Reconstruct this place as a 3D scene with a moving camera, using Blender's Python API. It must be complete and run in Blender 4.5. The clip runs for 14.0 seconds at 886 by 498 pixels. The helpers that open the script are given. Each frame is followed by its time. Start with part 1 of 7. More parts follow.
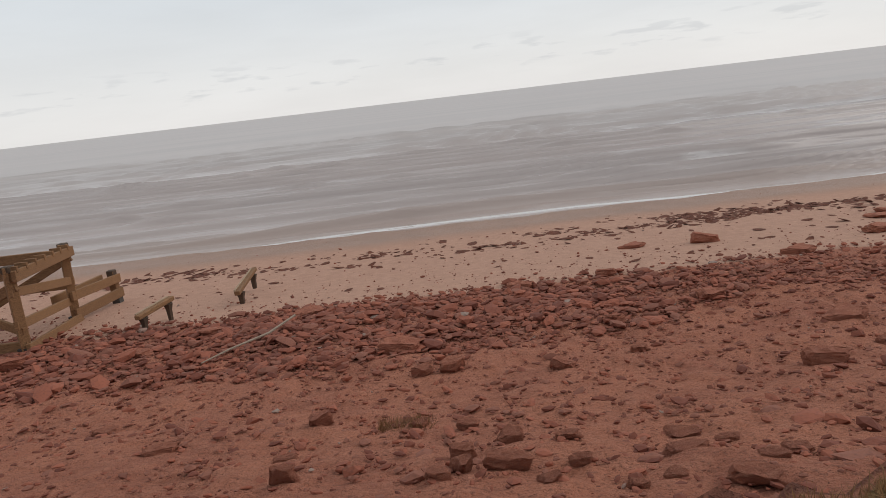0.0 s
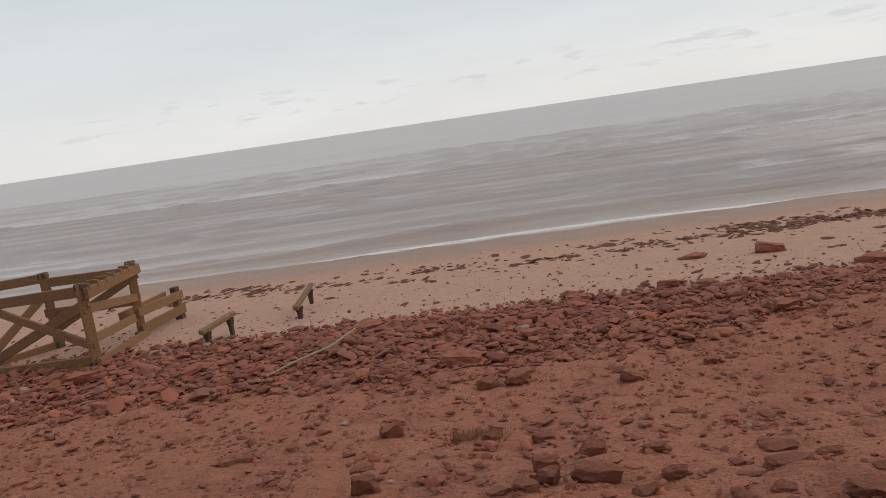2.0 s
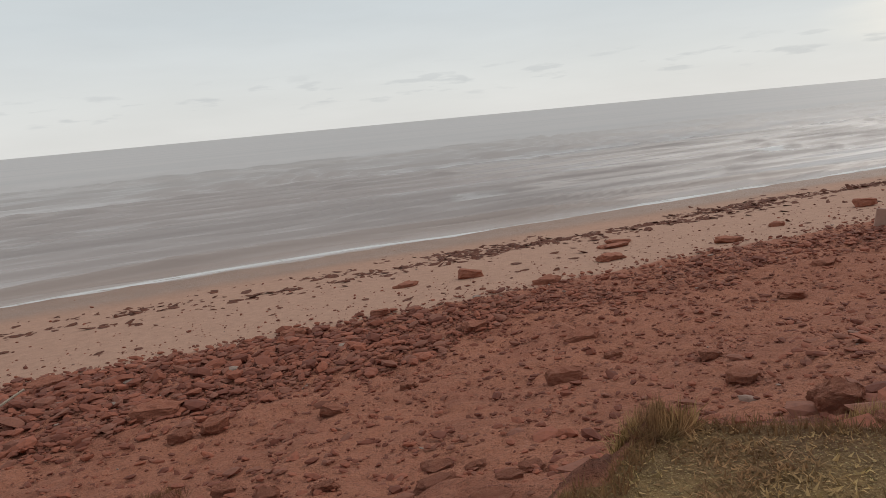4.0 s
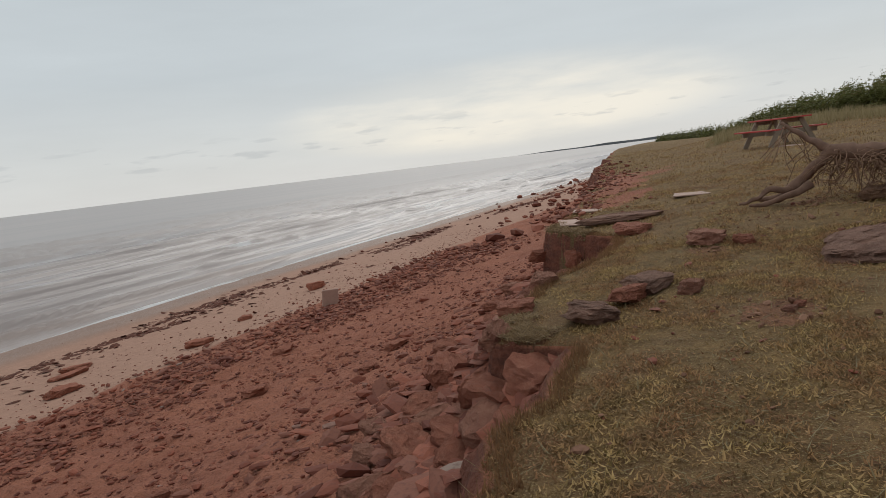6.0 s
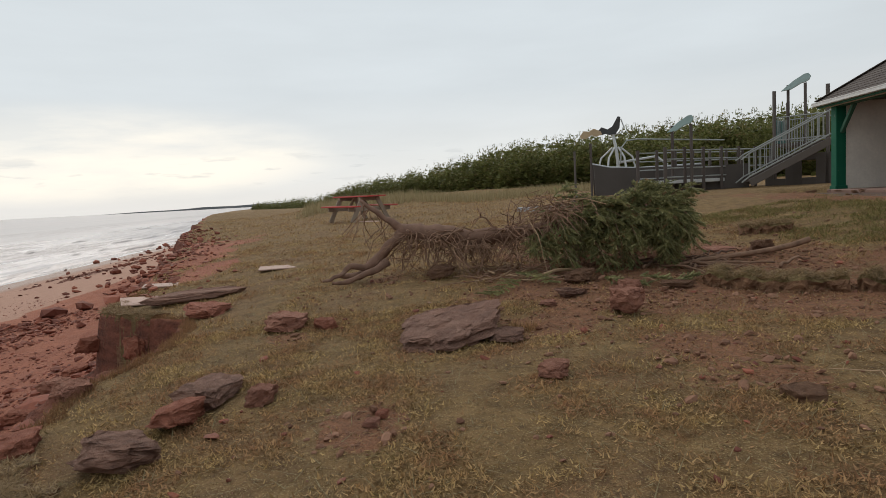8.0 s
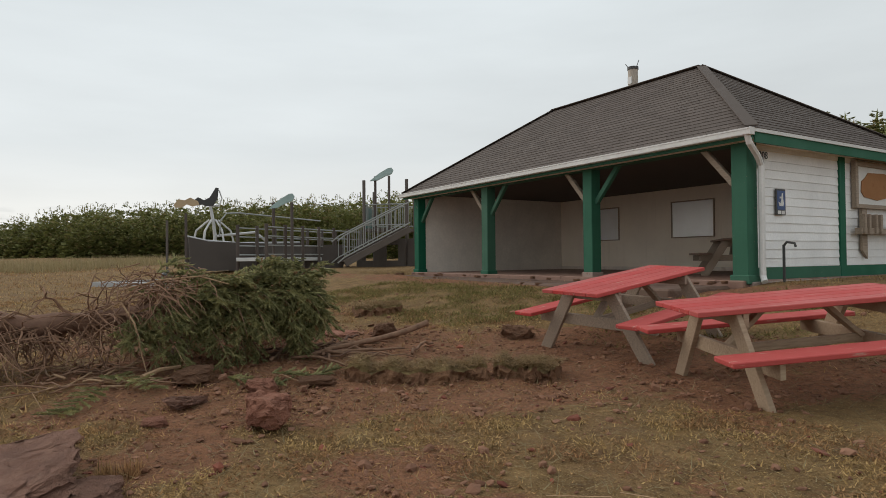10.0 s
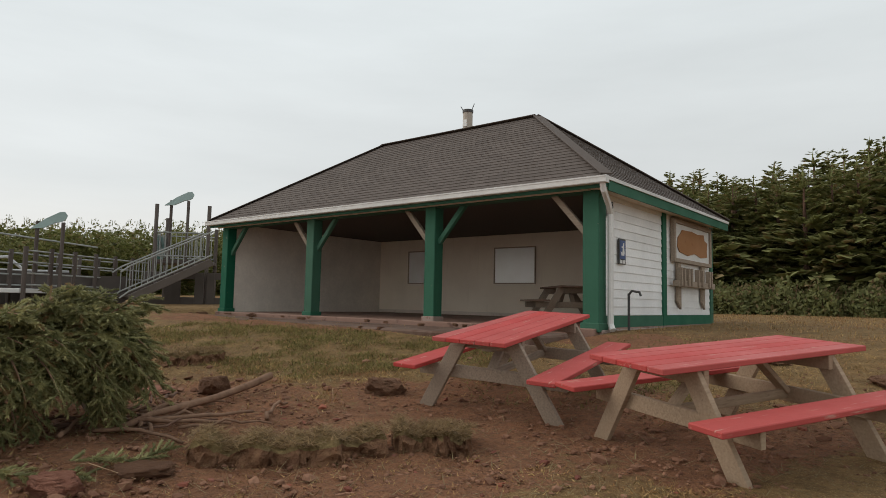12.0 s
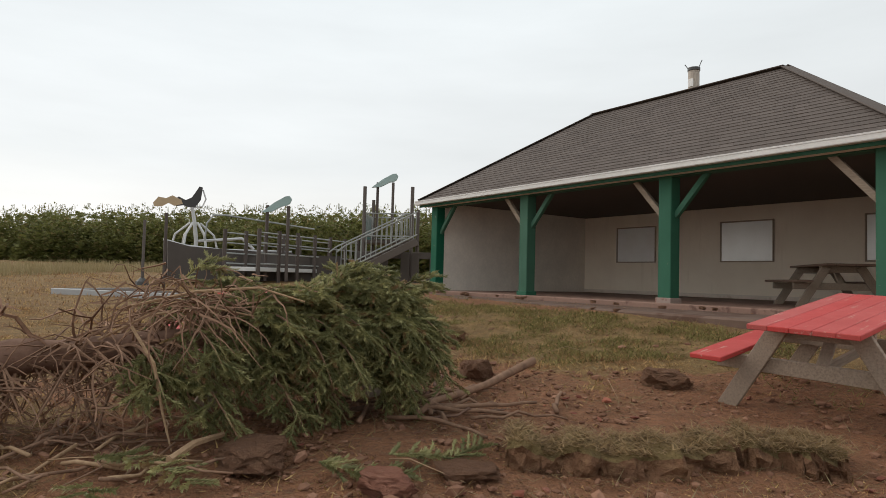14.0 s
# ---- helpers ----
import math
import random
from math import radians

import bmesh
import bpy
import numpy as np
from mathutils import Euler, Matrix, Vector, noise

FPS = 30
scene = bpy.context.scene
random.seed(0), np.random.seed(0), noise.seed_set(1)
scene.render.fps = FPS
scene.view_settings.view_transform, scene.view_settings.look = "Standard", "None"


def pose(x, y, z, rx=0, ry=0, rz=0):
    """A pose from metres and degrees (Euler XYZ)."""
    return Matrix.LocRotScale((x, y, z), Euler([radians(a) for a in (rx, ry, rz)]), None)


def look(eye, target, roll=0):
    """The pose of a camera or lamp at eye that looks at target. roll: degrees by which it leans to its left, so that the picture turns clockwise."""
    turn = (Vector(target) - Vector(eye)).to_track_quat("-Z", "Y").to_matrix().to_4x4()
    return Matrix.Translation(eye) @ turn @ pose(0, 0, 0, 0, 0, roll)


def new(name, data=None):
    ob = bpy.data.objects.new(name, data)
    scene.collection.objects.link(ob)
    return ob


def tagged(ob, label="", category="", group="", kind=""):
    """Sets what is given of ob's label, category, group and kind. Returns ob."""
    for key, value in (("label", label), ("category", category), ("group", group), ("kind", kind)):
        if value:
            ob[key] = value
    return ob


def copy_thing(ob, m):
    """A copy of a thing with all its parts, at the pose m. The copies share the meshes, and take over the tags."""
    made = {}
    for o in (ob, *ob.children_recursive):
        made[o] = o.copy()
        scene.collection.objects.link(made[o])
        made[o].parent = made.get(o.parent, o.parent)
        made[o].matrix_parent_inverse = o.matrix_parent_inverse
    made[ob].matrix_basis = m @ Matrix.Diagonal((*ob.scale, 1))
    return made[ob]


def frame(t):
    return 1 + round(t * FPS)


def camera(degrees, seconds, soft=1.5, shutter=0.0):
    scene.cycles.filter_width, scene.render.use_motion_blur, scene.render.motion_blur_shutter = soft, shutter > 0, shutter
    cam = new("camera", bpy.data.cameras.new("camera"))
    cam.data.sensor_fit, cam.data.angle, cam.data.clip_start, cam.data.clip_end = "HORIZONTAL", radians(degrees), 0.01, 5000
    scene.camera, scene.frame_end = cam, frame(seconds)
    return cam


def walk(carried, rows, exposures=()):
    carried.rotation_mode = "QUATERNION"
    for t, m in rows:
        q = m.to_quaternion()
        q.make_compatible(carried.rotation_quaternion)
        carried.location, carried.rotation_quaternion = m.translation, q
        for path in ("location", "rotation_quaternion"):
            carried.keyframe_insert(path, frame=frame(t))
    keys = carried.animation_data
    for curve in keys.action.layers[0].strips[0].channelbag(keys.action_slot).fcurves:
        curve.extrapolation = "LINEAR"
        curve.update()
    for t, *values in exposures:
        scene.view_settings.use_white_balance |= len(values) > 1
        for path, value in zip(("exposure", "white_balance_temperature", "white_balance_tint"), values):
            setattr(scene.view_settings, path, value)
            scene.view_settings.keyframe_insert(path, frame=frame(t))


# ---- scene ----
cam = camera(69.8, 14.0, soft=0.45)
PATH = [
    (0, (0.254, -0.012, 1.273), (0.163, 1.931, 0.809), -6.7),
    (0.5, (0.114, 0.114, 1.248), (-0.172, 2.048, 0.823), -7.7),
    (1, (0.048, 0.074, 1.237), (-0.158, 2.017, 0.81), -8.3),
    (1.5, (0.007, 0.012, 1.23), (-0.194, 1.96, 0.822), -8.0),
    (2, (-0.02, 0.02, 1.226), (-0.245, 1.967, 0.829), -8.3),
    (4.5, (0.885, -0.011, 1.263), (1.929, 1.655, 0.898), -3.2),
    (5, (1.214, 0.082, 1.226), (2.727, 1.367, 0.983), -2.3),
    (5.5, (1.478, 0.2, 1.218), (3.19, 1.201, 0.952), -3.1),
    (6, (1.766, 0.231, 1.202), (3.515, 1.164, 0.937), -6.9),
    (6.5, (2.019, 0.194, 1.205), (3.814, 1.032, 0.928), -5.1),
    (7, (2.337, 0.227, 1.165), (4.19, 0.894, 0.818), -4.0),
    (7.5, (2.687, 0.264, 1.181), (4.65, 0.539, 0.922), -1.8),
    (8, (2.984, 0.197, 1.204), (4.959, -0.069, 1.037), -3.0),
    (8.5, (3.298, 0.153, 1.219), (5.228, -0.353, 1.086), -3.0),
    (9, (3.66, 0.158, 1.289), (5.503, -0.619, 1.289), -4.6),
    (9.2, (3.785, 0.153, 1.282), (5.55, -0.788, 1.255), -5.3),
    (11.3, (5.34, -0.397, 1.173), (6.346, -2.117, 1.35), 1.7),
    (11.5, (5.482, -0.434, 1.194), (6.45, -2.178, 1.339), -0.2),
    (12, (5.837, -0.425, 1.201), (6.752, -2.196, 1.367), 1.2),
    (12.5, (6.131, -0.344, 1.239), (6.863, -2.201, 1.355), -0.4),
    (13, (6.446, -0.357, 1.217), (7.12, -2.233, 1.378), 1.5),
    (13.5, (6.762, -0.479, 1.23), (7.638, -2.268, 1.411), 1.1),
    (13.7, (6.868, -0.465, 1.209), (7.859, -2.196, 1.353), 1.9),
    (14, (7.005, -0.497, 1.174), (8.366, -1.96, 1.263), 1.5),
]
EXPOSURES = [(0.0, 0.2, 6650, 13), (2.2, 0.18, 6650, 12), (4.5, -0.05, 6600, 10), (5.0, -0.17, 6550, 10), (5.5, -0.17, 6550, 10), (6.0, -0.07, 6550, 10), (7.0, -0.08, 6550, 10), (7.5, 0.06, 6550, 10), (8.0, 0.2, 6600, 11), (8.5, 0.16, 6650, 11), (9.2, 0.27, 6700, 11), (11.5, 0.36, 6900, 12), (12.5, 0.38, 6900, 12), (13.0, 0.46, 6900, 12), (13.5, 0.39, 6850, 12), (14.0, 0.55, 6900, 13)]
walk(cam, [(t, look(eye, target, roll)) for t, eye, target, roll in PATH], EXPOSURES)

# ---- sky and sun ----
SUN_AZ, SUN_EL = 19.0, 38.0
world = bpy.data.worlds.new("overcast_sky")
scene.world = world
world.use_nodes = True
wn, wl = world.node_tree.nodes, world.node_tree.links
wn.clear()


def wnode(kind, **values):
    n = wn.new(kind)
    for key, value in values.items():
        n.inputs[key].default_value = value
    return n


w_out, w_bg = wn.new("ShaderNodeOutputWorld"), wnode("ShaderNodeBackground", Strength=1.0)
w_sky = wn.new("ShaderNodeTexSky")
w_sky.sky_type, w_sky.sun_disc = "NISHITA", False
w_sky.sun_elevation, w_sky.sun_rotation = radians(SUN_EL), radians(90 - SUN_AZ)
w_coord, w_sep = wn.new("ShaderNodeTexCoord"), wn.new("ShaderNodeSeparateXYZ")
wl.new(w_coord.outputs["Generated"], w_sep.inputs[0])
w_ramp = wn.new("ShaderNodeValToRGB")
w_ramp.color_ramp.elements[0].position, w_ramp.color_ramp.elements[0].color = 0.0, (0.71, 0.72, 0.71, 1)
w_ramp.color_ramp.elements[1].position, w_ramp.color_ramp.elements[1].color = 1.0, (0.50, 0.57, 0.61, 1)
for at, colour in ((0.06, (0.695, 0.72, 0.72, 1)), (0.16, (0.605, 0.658, 0.685, 1)), (0.4, (0.57, 0.635, 0.67, 1))):
    el = w_ramp.color_ramp.elements.new(at)
    el.color = colour
wl.new(w_sep.outputs["Z"], w_ramp.inputs["Fac"])
# cloud sheets, stretched along the horizon
w_map = wn.new("ShaderNodeMapping")
w_map.inputs["Scale"].default_value = (1.6, 1.6, 9.0)
wl.new(w_coord.outputs["Generated"], w_map.inputs["Vector"])
w_noise = wnode("ShaderNodeTexNoise", Scale=1.6, Detail=6.0, Roughness=0.55)
wl.new(w_map.outputs[0], w_noise.inputs["Vector"])
w_cl = wn.new("ShaderNodeMapRange")
for key, value in (("From Min", 0.3), ("From Max", 0.72), ("To Min", 0.96), ("To Max", 1.05)):
    w_cl.inputs[key].default_value = value
wl.new(w_noise.outputs["Fac"], w_cl.inputs["Value"])
w_mul = wn.new("ShaderNodeVectorMath")
w_mul.operation = "SCALE"
wl.new(w_ramp.outputs["Color"], w_mul.inputs[0])
# the cloud thins towards the land
w_land = wn.new("ShaderNodeMapRange")
for key, value in (("From Min", 0.35), ("From Max", -0.75), ("To Min", 1.0), ("To Max", 1.04)):
    w_land.inputs[key].default_value = value
wl.new(w_sep.outputs["Y"], w_land.inputs["Value"])
w_mul0 = wn.new("ShaderNodeMath")
w_mul0.operation = "MULTIPLY"
wl.new(w_cl.outputs[0], w_mul0.inputs[0])
wl.new(w_land.outputs[0], w_mul0.inputs[1])
# thicker cloud low over the land
w_inl, w_low, w_mul1 = wn.new("ShaderNodeMath"), wn.new("ShaderNodeMapRange"), wn.new("ShaderNodeMath")
w_inl.operation, w_inl.inputs[1].default_value, w_mul1.operation = "MULTIPLY_ADD", 0.6, "MULTIPLY"
wl.new(w_sep.outputs["Y"], w_inl.inputs[0])
wl.new(w_sep.outputs["Z"], w_inl.inputs[2])
for key, value in (("From Min", -0.38), ("From Max", -0.08), ("To Min", 0.83), ("To Max", 1.0)):
    w_low.inputs[key].default_value = value
wl.new(w_inl.outputs[0], w_low.inputs["Value"])
wl.new(w_mul0.outputs[0], w_mul1.inputs[0])
wl.new(w_low.outputs[0], w_mul1.inputs[1])
wl.new(w_mul1.outputs[0], w_mul.inputs["Scale"])
# the thin, brighter cloud in front of the sun, low over the coast
w_dot = wn.new("ShaderNodeVectorMath")
w_dot.operation = "DOT_PRODUCT"
w_norm = wn.new("ShaderNodeMapping")
w_norm.inputs["Scale"].default_value = (1, 1, 6.0)
wl.new(w_coord.outputs["Generated"], w_norm.inputs["Vector"])
w_nn = wn.new("ShaderNodeVectorMath")
w_nn.operation = "NORMALIZE"
wl.new(w_norm.outputs[0], w_nn.inputs[0])
wl.new(w_nn.outputs[0], w_dot.inputs[0])
glow = Vector((math.cos(radians(21)), math.sin(radians(21)), 0.42)).normalized()
w_dot.inputs[1].default_value = glow
w_gl = wn.new("ShaderNodeMapRange")
w_gl.interpolation_type = "SMOOTHSTEP"
for key, value in (("From Min", 0.935), ("From Max", 0.985), ("To Min", 0.0), ("To Max", 0.85)):
    w_gl.inputs[key].default_value = value
wl.new(w_dot.outputs["Value"], w_gl.inputs["Value"])
w_gm = wn.new("ShaderNodeMath")
w_gm.operation = "MULTIPLY"
w_cl2 = wn.new("ShaderNodeMapRange")
for key, value in (("From Min", 0.38), ("From Max", 0.55), ("To Min", 0.3), ("To Max", 1.0)):
    w_cl2.inputs[key].default_value = value
wl.new(w_noise.outputs["Fac"], w_cl2.inputs["Value"])
wl.new(w_gl.outputs[0], w_gm.inputs[0])
wl.new(w_cl2.outputs[0], w_gm.inputs[1])
w_mix = wn.new("ShaderNodeMix")
w_mix.data_type = "RGBA"
wl.new(w_gm.outputs[0], w_mix.inputs["Factor"])
wl.new(w_mul.outputs[0], w_mix.inputs[6])
w_mix.inputs[7].default_value = (0.97, 0.92, 0.81, 1)
# small grey puffs low over the sea
w_pmap = wn.new("ShaderNodeMapping")
w_pmap.inputs["Scale"].default_value = (7.0, 7.0, 42.0)
wl.new(w_coord.outputs["Generated"], w_pmap.inputs["Vector"])
w_puff = wnode("ShaderNodeTexNoise", Scale=2.2, Detail=3.0)
wl.new(w_pmap.outputs[0], w_puff.inputs["Vector"])
w_pr = wn.new("ShaderNodeMapRange")
for key, value in (("From Min", 0.58), ("From Max", 0.68), ("To Min", 0.0), ("To Max", 0.5)):
    w_pr.inputs[key].default_value = value
wl.new(w_puff.outputs["Fac"], w_pr.inputs["Value"])
w_pz = wn.new("ShaderNodeMapRange")
w_pz.interpolation_type = "SMOOTHSTEP"
for key, value in (("From Min", 0.095), ("From Max", 0.05), ("To Min", 0.0), ("To Max", 1.0)):
    w_pz.inputs[key].default_value = value
wl.new(w_sep.outputs["Z"], w_pz.inputs["Value"])
w_pz2 = wn.new("ShaderNodeMapRange")
w_pz2.interpolation_type = "SMOOTHSTEP"
for key, value in (("From Min", 0.02), ("From Max", 0.045), ("To Min", 0.0), ("To Max", 1.0)):
    w_pz2.inputs[key].default_value = value
wl.new(w_sep.outputs["Z"], w_pz2.inputs["Value"])
w_pm, w_pm2 = wn.new("ShaderNodeMath"), wn.new("ShaderNodeMath")
w_pm.operation = w_pm2.operation = "MULTIPLY"
wl.new(w_pr.outputs[0], w_pm.inputs[0])
wl.new(w_pz.outputs[0], w_pm.inputs[1])
wl.new(w_pm.outputs[0], w_pm2.inputs[0])
wl.new(w_pz2.outputs[0], w_pm2.inputs[1])
w_dark = wn.new("ShaderNodeMix")
w_dark.data_type = "RGBA"
wl.new(w_pm2.outputs[0], w_dark.inputs["Factor"])
wl.new(w_mix.outputs[2], w_dark.inputs[6])
w_dark.inputs[7].default_value = (0.5, 0.53, 0.55, 1)
# a trace of blue sky through the cloud
w_blue = wn.new("ShaderNodeVectorMath")
w_blue.operation = "SCALE"
w_blue.inputs["Scale"].default_value = 0.06
wl.new(w_sky.outputs[0], w_blue.inputs[0])
w_fin = wn.new("ShaderNodeMix")
w_fin.data_type = "RGBA"
w_fin.inputs["Factor"].default_value = 0.93
wl.new(w_blue.outputs[0], w_fin.inputs[6])
wl.new(w_dark.outputs[2], w_fin.inputs[7])
wl.new(w_fin.outputs[2], w_bg.inputs["Color"])
wl.new(w_bg.outputs[0], w_out.inputs[0])

sun_data = bpy.data.lights.new("sun", "SUN")
sun_data.energy, sun_data.angle, sun_data.color = 0.85, radians(48), (1.0, 0.95, 0.88)
sun = new("sun", sun_data)
sun_way = Vector((math.cos(radians(SUN_AZ)) * math.cos(radians(SUN_EL)), math.sin(radians(SUN_AZ)) * math.cos(radians(SUN_EL)), math.sin(radians(SUN_EL))))
sun.matrix_world = look(sun_way * 50, (0, 0, 0))


# ---- materials ----
class Mat:
    """A small node-tree builder round one Principled BSDF."""

    def __init__(self, name, rough=0.8, metal=0.0, spec=0.3):
        self.m = bpy.data.materials.new(name)
        self.m.use_nodes = True
        self.n, self.l = self.m.node_tree.nodes, self.m.node_tree.links
        self.b = self.n["Principled BSDF"]
        self.b.inputs["Roughness"].default_value = rough
        self.b.inputs["Metallic"].default_value = metal
        self.b.inputs["Specular IOR Level"].default_value = spec
        self.co = self.n.new("ShaderNodeTexCoord").outputs["Object"]

    def noise(self, scale, detail=4.0, stretch=None, rough=0.55):
        n = self.n.new("ShaderNodeTexNoise")
        n.inputs["Scale"].default_value, n.inputs["Detail"].default_value, n.inputs["Roughness"].default_value = scale, detail, rough
        src = self.co
        if stretch:
            mp = self.n.new("ShaderNodeMapping")
            mp.inputs["Scale"].default_value = stretch
            self.l.new(src, mp.inputs["Vector"])
            src = mp.outputs[0]
        self.l.new(src, n.inputs["Vector"])
        return n.outputs["Fac"]

    def span(self, v, a, b, lo=0.0, hi=1.0):
        r = self.n.new("ShaderNodeMapRange")
        for key, value in (("From Min", a), ("From Max", b), ("To Min", lo), ("To Max", hi)):
            r.inputs[key].default_value = value
        self.l.new(v, r.inputs["Value"])
        return r.outputs[0]

    def mix(self, fac, a, b, mode="MIX"):
        m = self.n.new("ShaderNodeMix")
        m.data_type, m.blend_type = "RGBA", mode
        for value, at in ((fac, 0), (a, 6), (b, 7)):
            if isinstance(value, (float, int)):
                m.inputs[at].default_value = value
            elif isinstance(value, tuple):
                m.inputs[at].default_value = (*value[:3], 1)
            else:
                self.l.new(value, m.inputs[at])
        return m.outputs[2]

    def math(self, op, a, b):
        m = self.n.new("ShaderNodeMath")
        m.operation, m.use_clamp = op, True
        for value, at in ((a, 0), (b, 1)):
            if isinstance(value, (float, int)):
                m.inputs[at].default_value = value
            else:
                self.l.new(value, m.inputs[at])
        return m.outputs[0]

    def island(self):
        return self.n.new("ShaderNodeNewGeometry").outputs["Random Per Island"]

    def each(self):
        return self.n.new("ShaderNodeObjectInfo").outputs["Random"]

    def cover(self):
        a = self.n.new("ShaderNodeAttribute")
        a.attribute_name = "cover"
        s = self.n.new("ShaderNodeSeparateColor")
        self.l.new(a.outputs["Color"], s.inputs[0])
        return s.outputs[0], s.outputs[1], s.outputs[2], a.outputs["Alpha"]

    def colour(self, c):
        if isinstance(c, tuple):
            self.b.inputs["Base Color"].default_value = (*c[:3], 1)
        else:
            self.l.new(c, self.b.inputs["Base Color"])
        return self

    def glow_through(self, c, share):
        """Thin leaves let part of the light through."""
        t, x = self.n.new("ShaderNodeBsdfTranslucent"), self.n.new("ShaderNodeMixShader")
        self.l.new(c, t.inputs["Color"])
        x.inputs[0].default_value = share
        self.l.new(self.b.outputs[0], x.inputs[1])
        self.l.new(t.outputs[0], x.inputs[2])
        self.l.new(x.outputs[0], self.n["Material Output"].inputs["Surface"])
        return self

    def rough(self, v):
        self.l.new(v, self.b.inputs["Roughness"])
        return self

    def bump(self, *layers):
        last = None
        for v, strength, dist in layers:
            n = self.n.new("ShaderNodeBump")
            n.inputs["Strength"].default_value, n.inputs["Distance"].default_value = strength, dist
            self.l.new(v, n.inputs["Height"])
            if last:
                self.l.new(last, n.inputs["Normal"])
            last = n.outputs[0]
        self.l.new(last, self.b.inputs["Normal"])
        return self


def painted(name, base, worn, wear=0.62, rough=0.55, scale=14.0, stretch=None, spec=0.4):
    """Paint with fine grain, blotches and worn spots."""
    m = Mat(name, rough, spec=spec)
    big, fine = m.noise(1.7, 5), m.noise(scale * 5, 4, stretch)
    spots = m.span(m.noise(scale, 6, stretch, 0.65), wear, wear + 0.08)
    c = m.mix(m.span(big, 0.3, 0.75), base, tuple(v * 0.82 for v in base))
    c = m.mix(m.span(fine, 0.35, 0.7, 0.0, 0.35), c, tuple(v * 0.7 for v in base))
    c = m.mix(m.each(), c, m.mix(0.18, c, (0.3, 0.28, 0.25)))
    c = m.mix(spots, c, worn)
    m.colour(c).bump((fine, 0.25, 0.004), (spots, 0.2, 0.003))
    m.rough(m.span(big, 0.3, 0.7, rough - 0.1, rough + 0.15))
    return m.m


def timber(name, base, dark, rough=0.8):
    """Weathered sawn wood with long grain on any of its faces."""
    m = Mat(name, rough, spec=0.25)
    g1, g2 = m.noise(6, 6, (1, 9, 9)), m.noise(24, 5, (0.7, 3, 3))
    big = m.noise(0.9, 4)
    c = m.mix(m.span(g1, 0.3, 0.7), base, dark)
    c = m.mix(m.span(g2, 0.55, 0.8, 0, 0.6), c, tuple(v * 0.5 for v in dark))
    c = m.mix(m.span(big, 0.35, 0.7, 0, 0.5), c, tuple(v * 0.75 for v in base))
    c = m.mix(m.math("MULTIPLY", m.each(), 0.35), c, dark)
    m.colour(c).bump((g1, 0.35, 0.006), (g2, 0.3, 0.003))
    return m.m


def rockmat(name, a, b, c3, scale=5.0):
    m = Mat(name, 0.85, spec=0.2)
    big, mid, fine = m.noise(scale * 0.5, 5), m.noise(scale, 7, (1, 1, 2.6), 0.65), m.noise(scale * 11, 4)
    c = m.mix(m.span(big, 0.35, 0.65), a, b)
    c = m.mix(m.span(mid, 0.5, 0.72, 0, 0.75), c, c3)
    rnd = m.each()
    c = m.mix(m.math("MULTIPLY", rnd, 0.45), c, b)
    c = m.mix(m.span(fine, 0.55, 0.75, 0, 0.3), c, tuple(v * 0.6 for v in b))
    m.colour(c).bump((mid, 0.8, 0.08), (fine, 0.9, 0.02))
    return m.m


def stonemat():
    m = Mat("beach_stone", 0.82, spec=0.2)
    isl = m.island()
    fine = m.noise(26, 5)
    c = m.mix(m.span(isl, 0, 0.75), (0.34, 0.112, 0.068), (0.155, 0.05, 0.034))
    c = m.mix(m.span(isl, 0.75, 0.78), c, (0.25, 0.098, 0.066))
    c = m.mix(m.span(isl, 0.992, 0.996), c, (0.30, 0.21, 0.17))
    c = m.mix(m.span(fine, 0.5, 0.75, 0, 0.6), c, (0.12, 0.05, 0.04))
    m.colour(c).bump((fine, 0.5, 0.012))
    return m.m


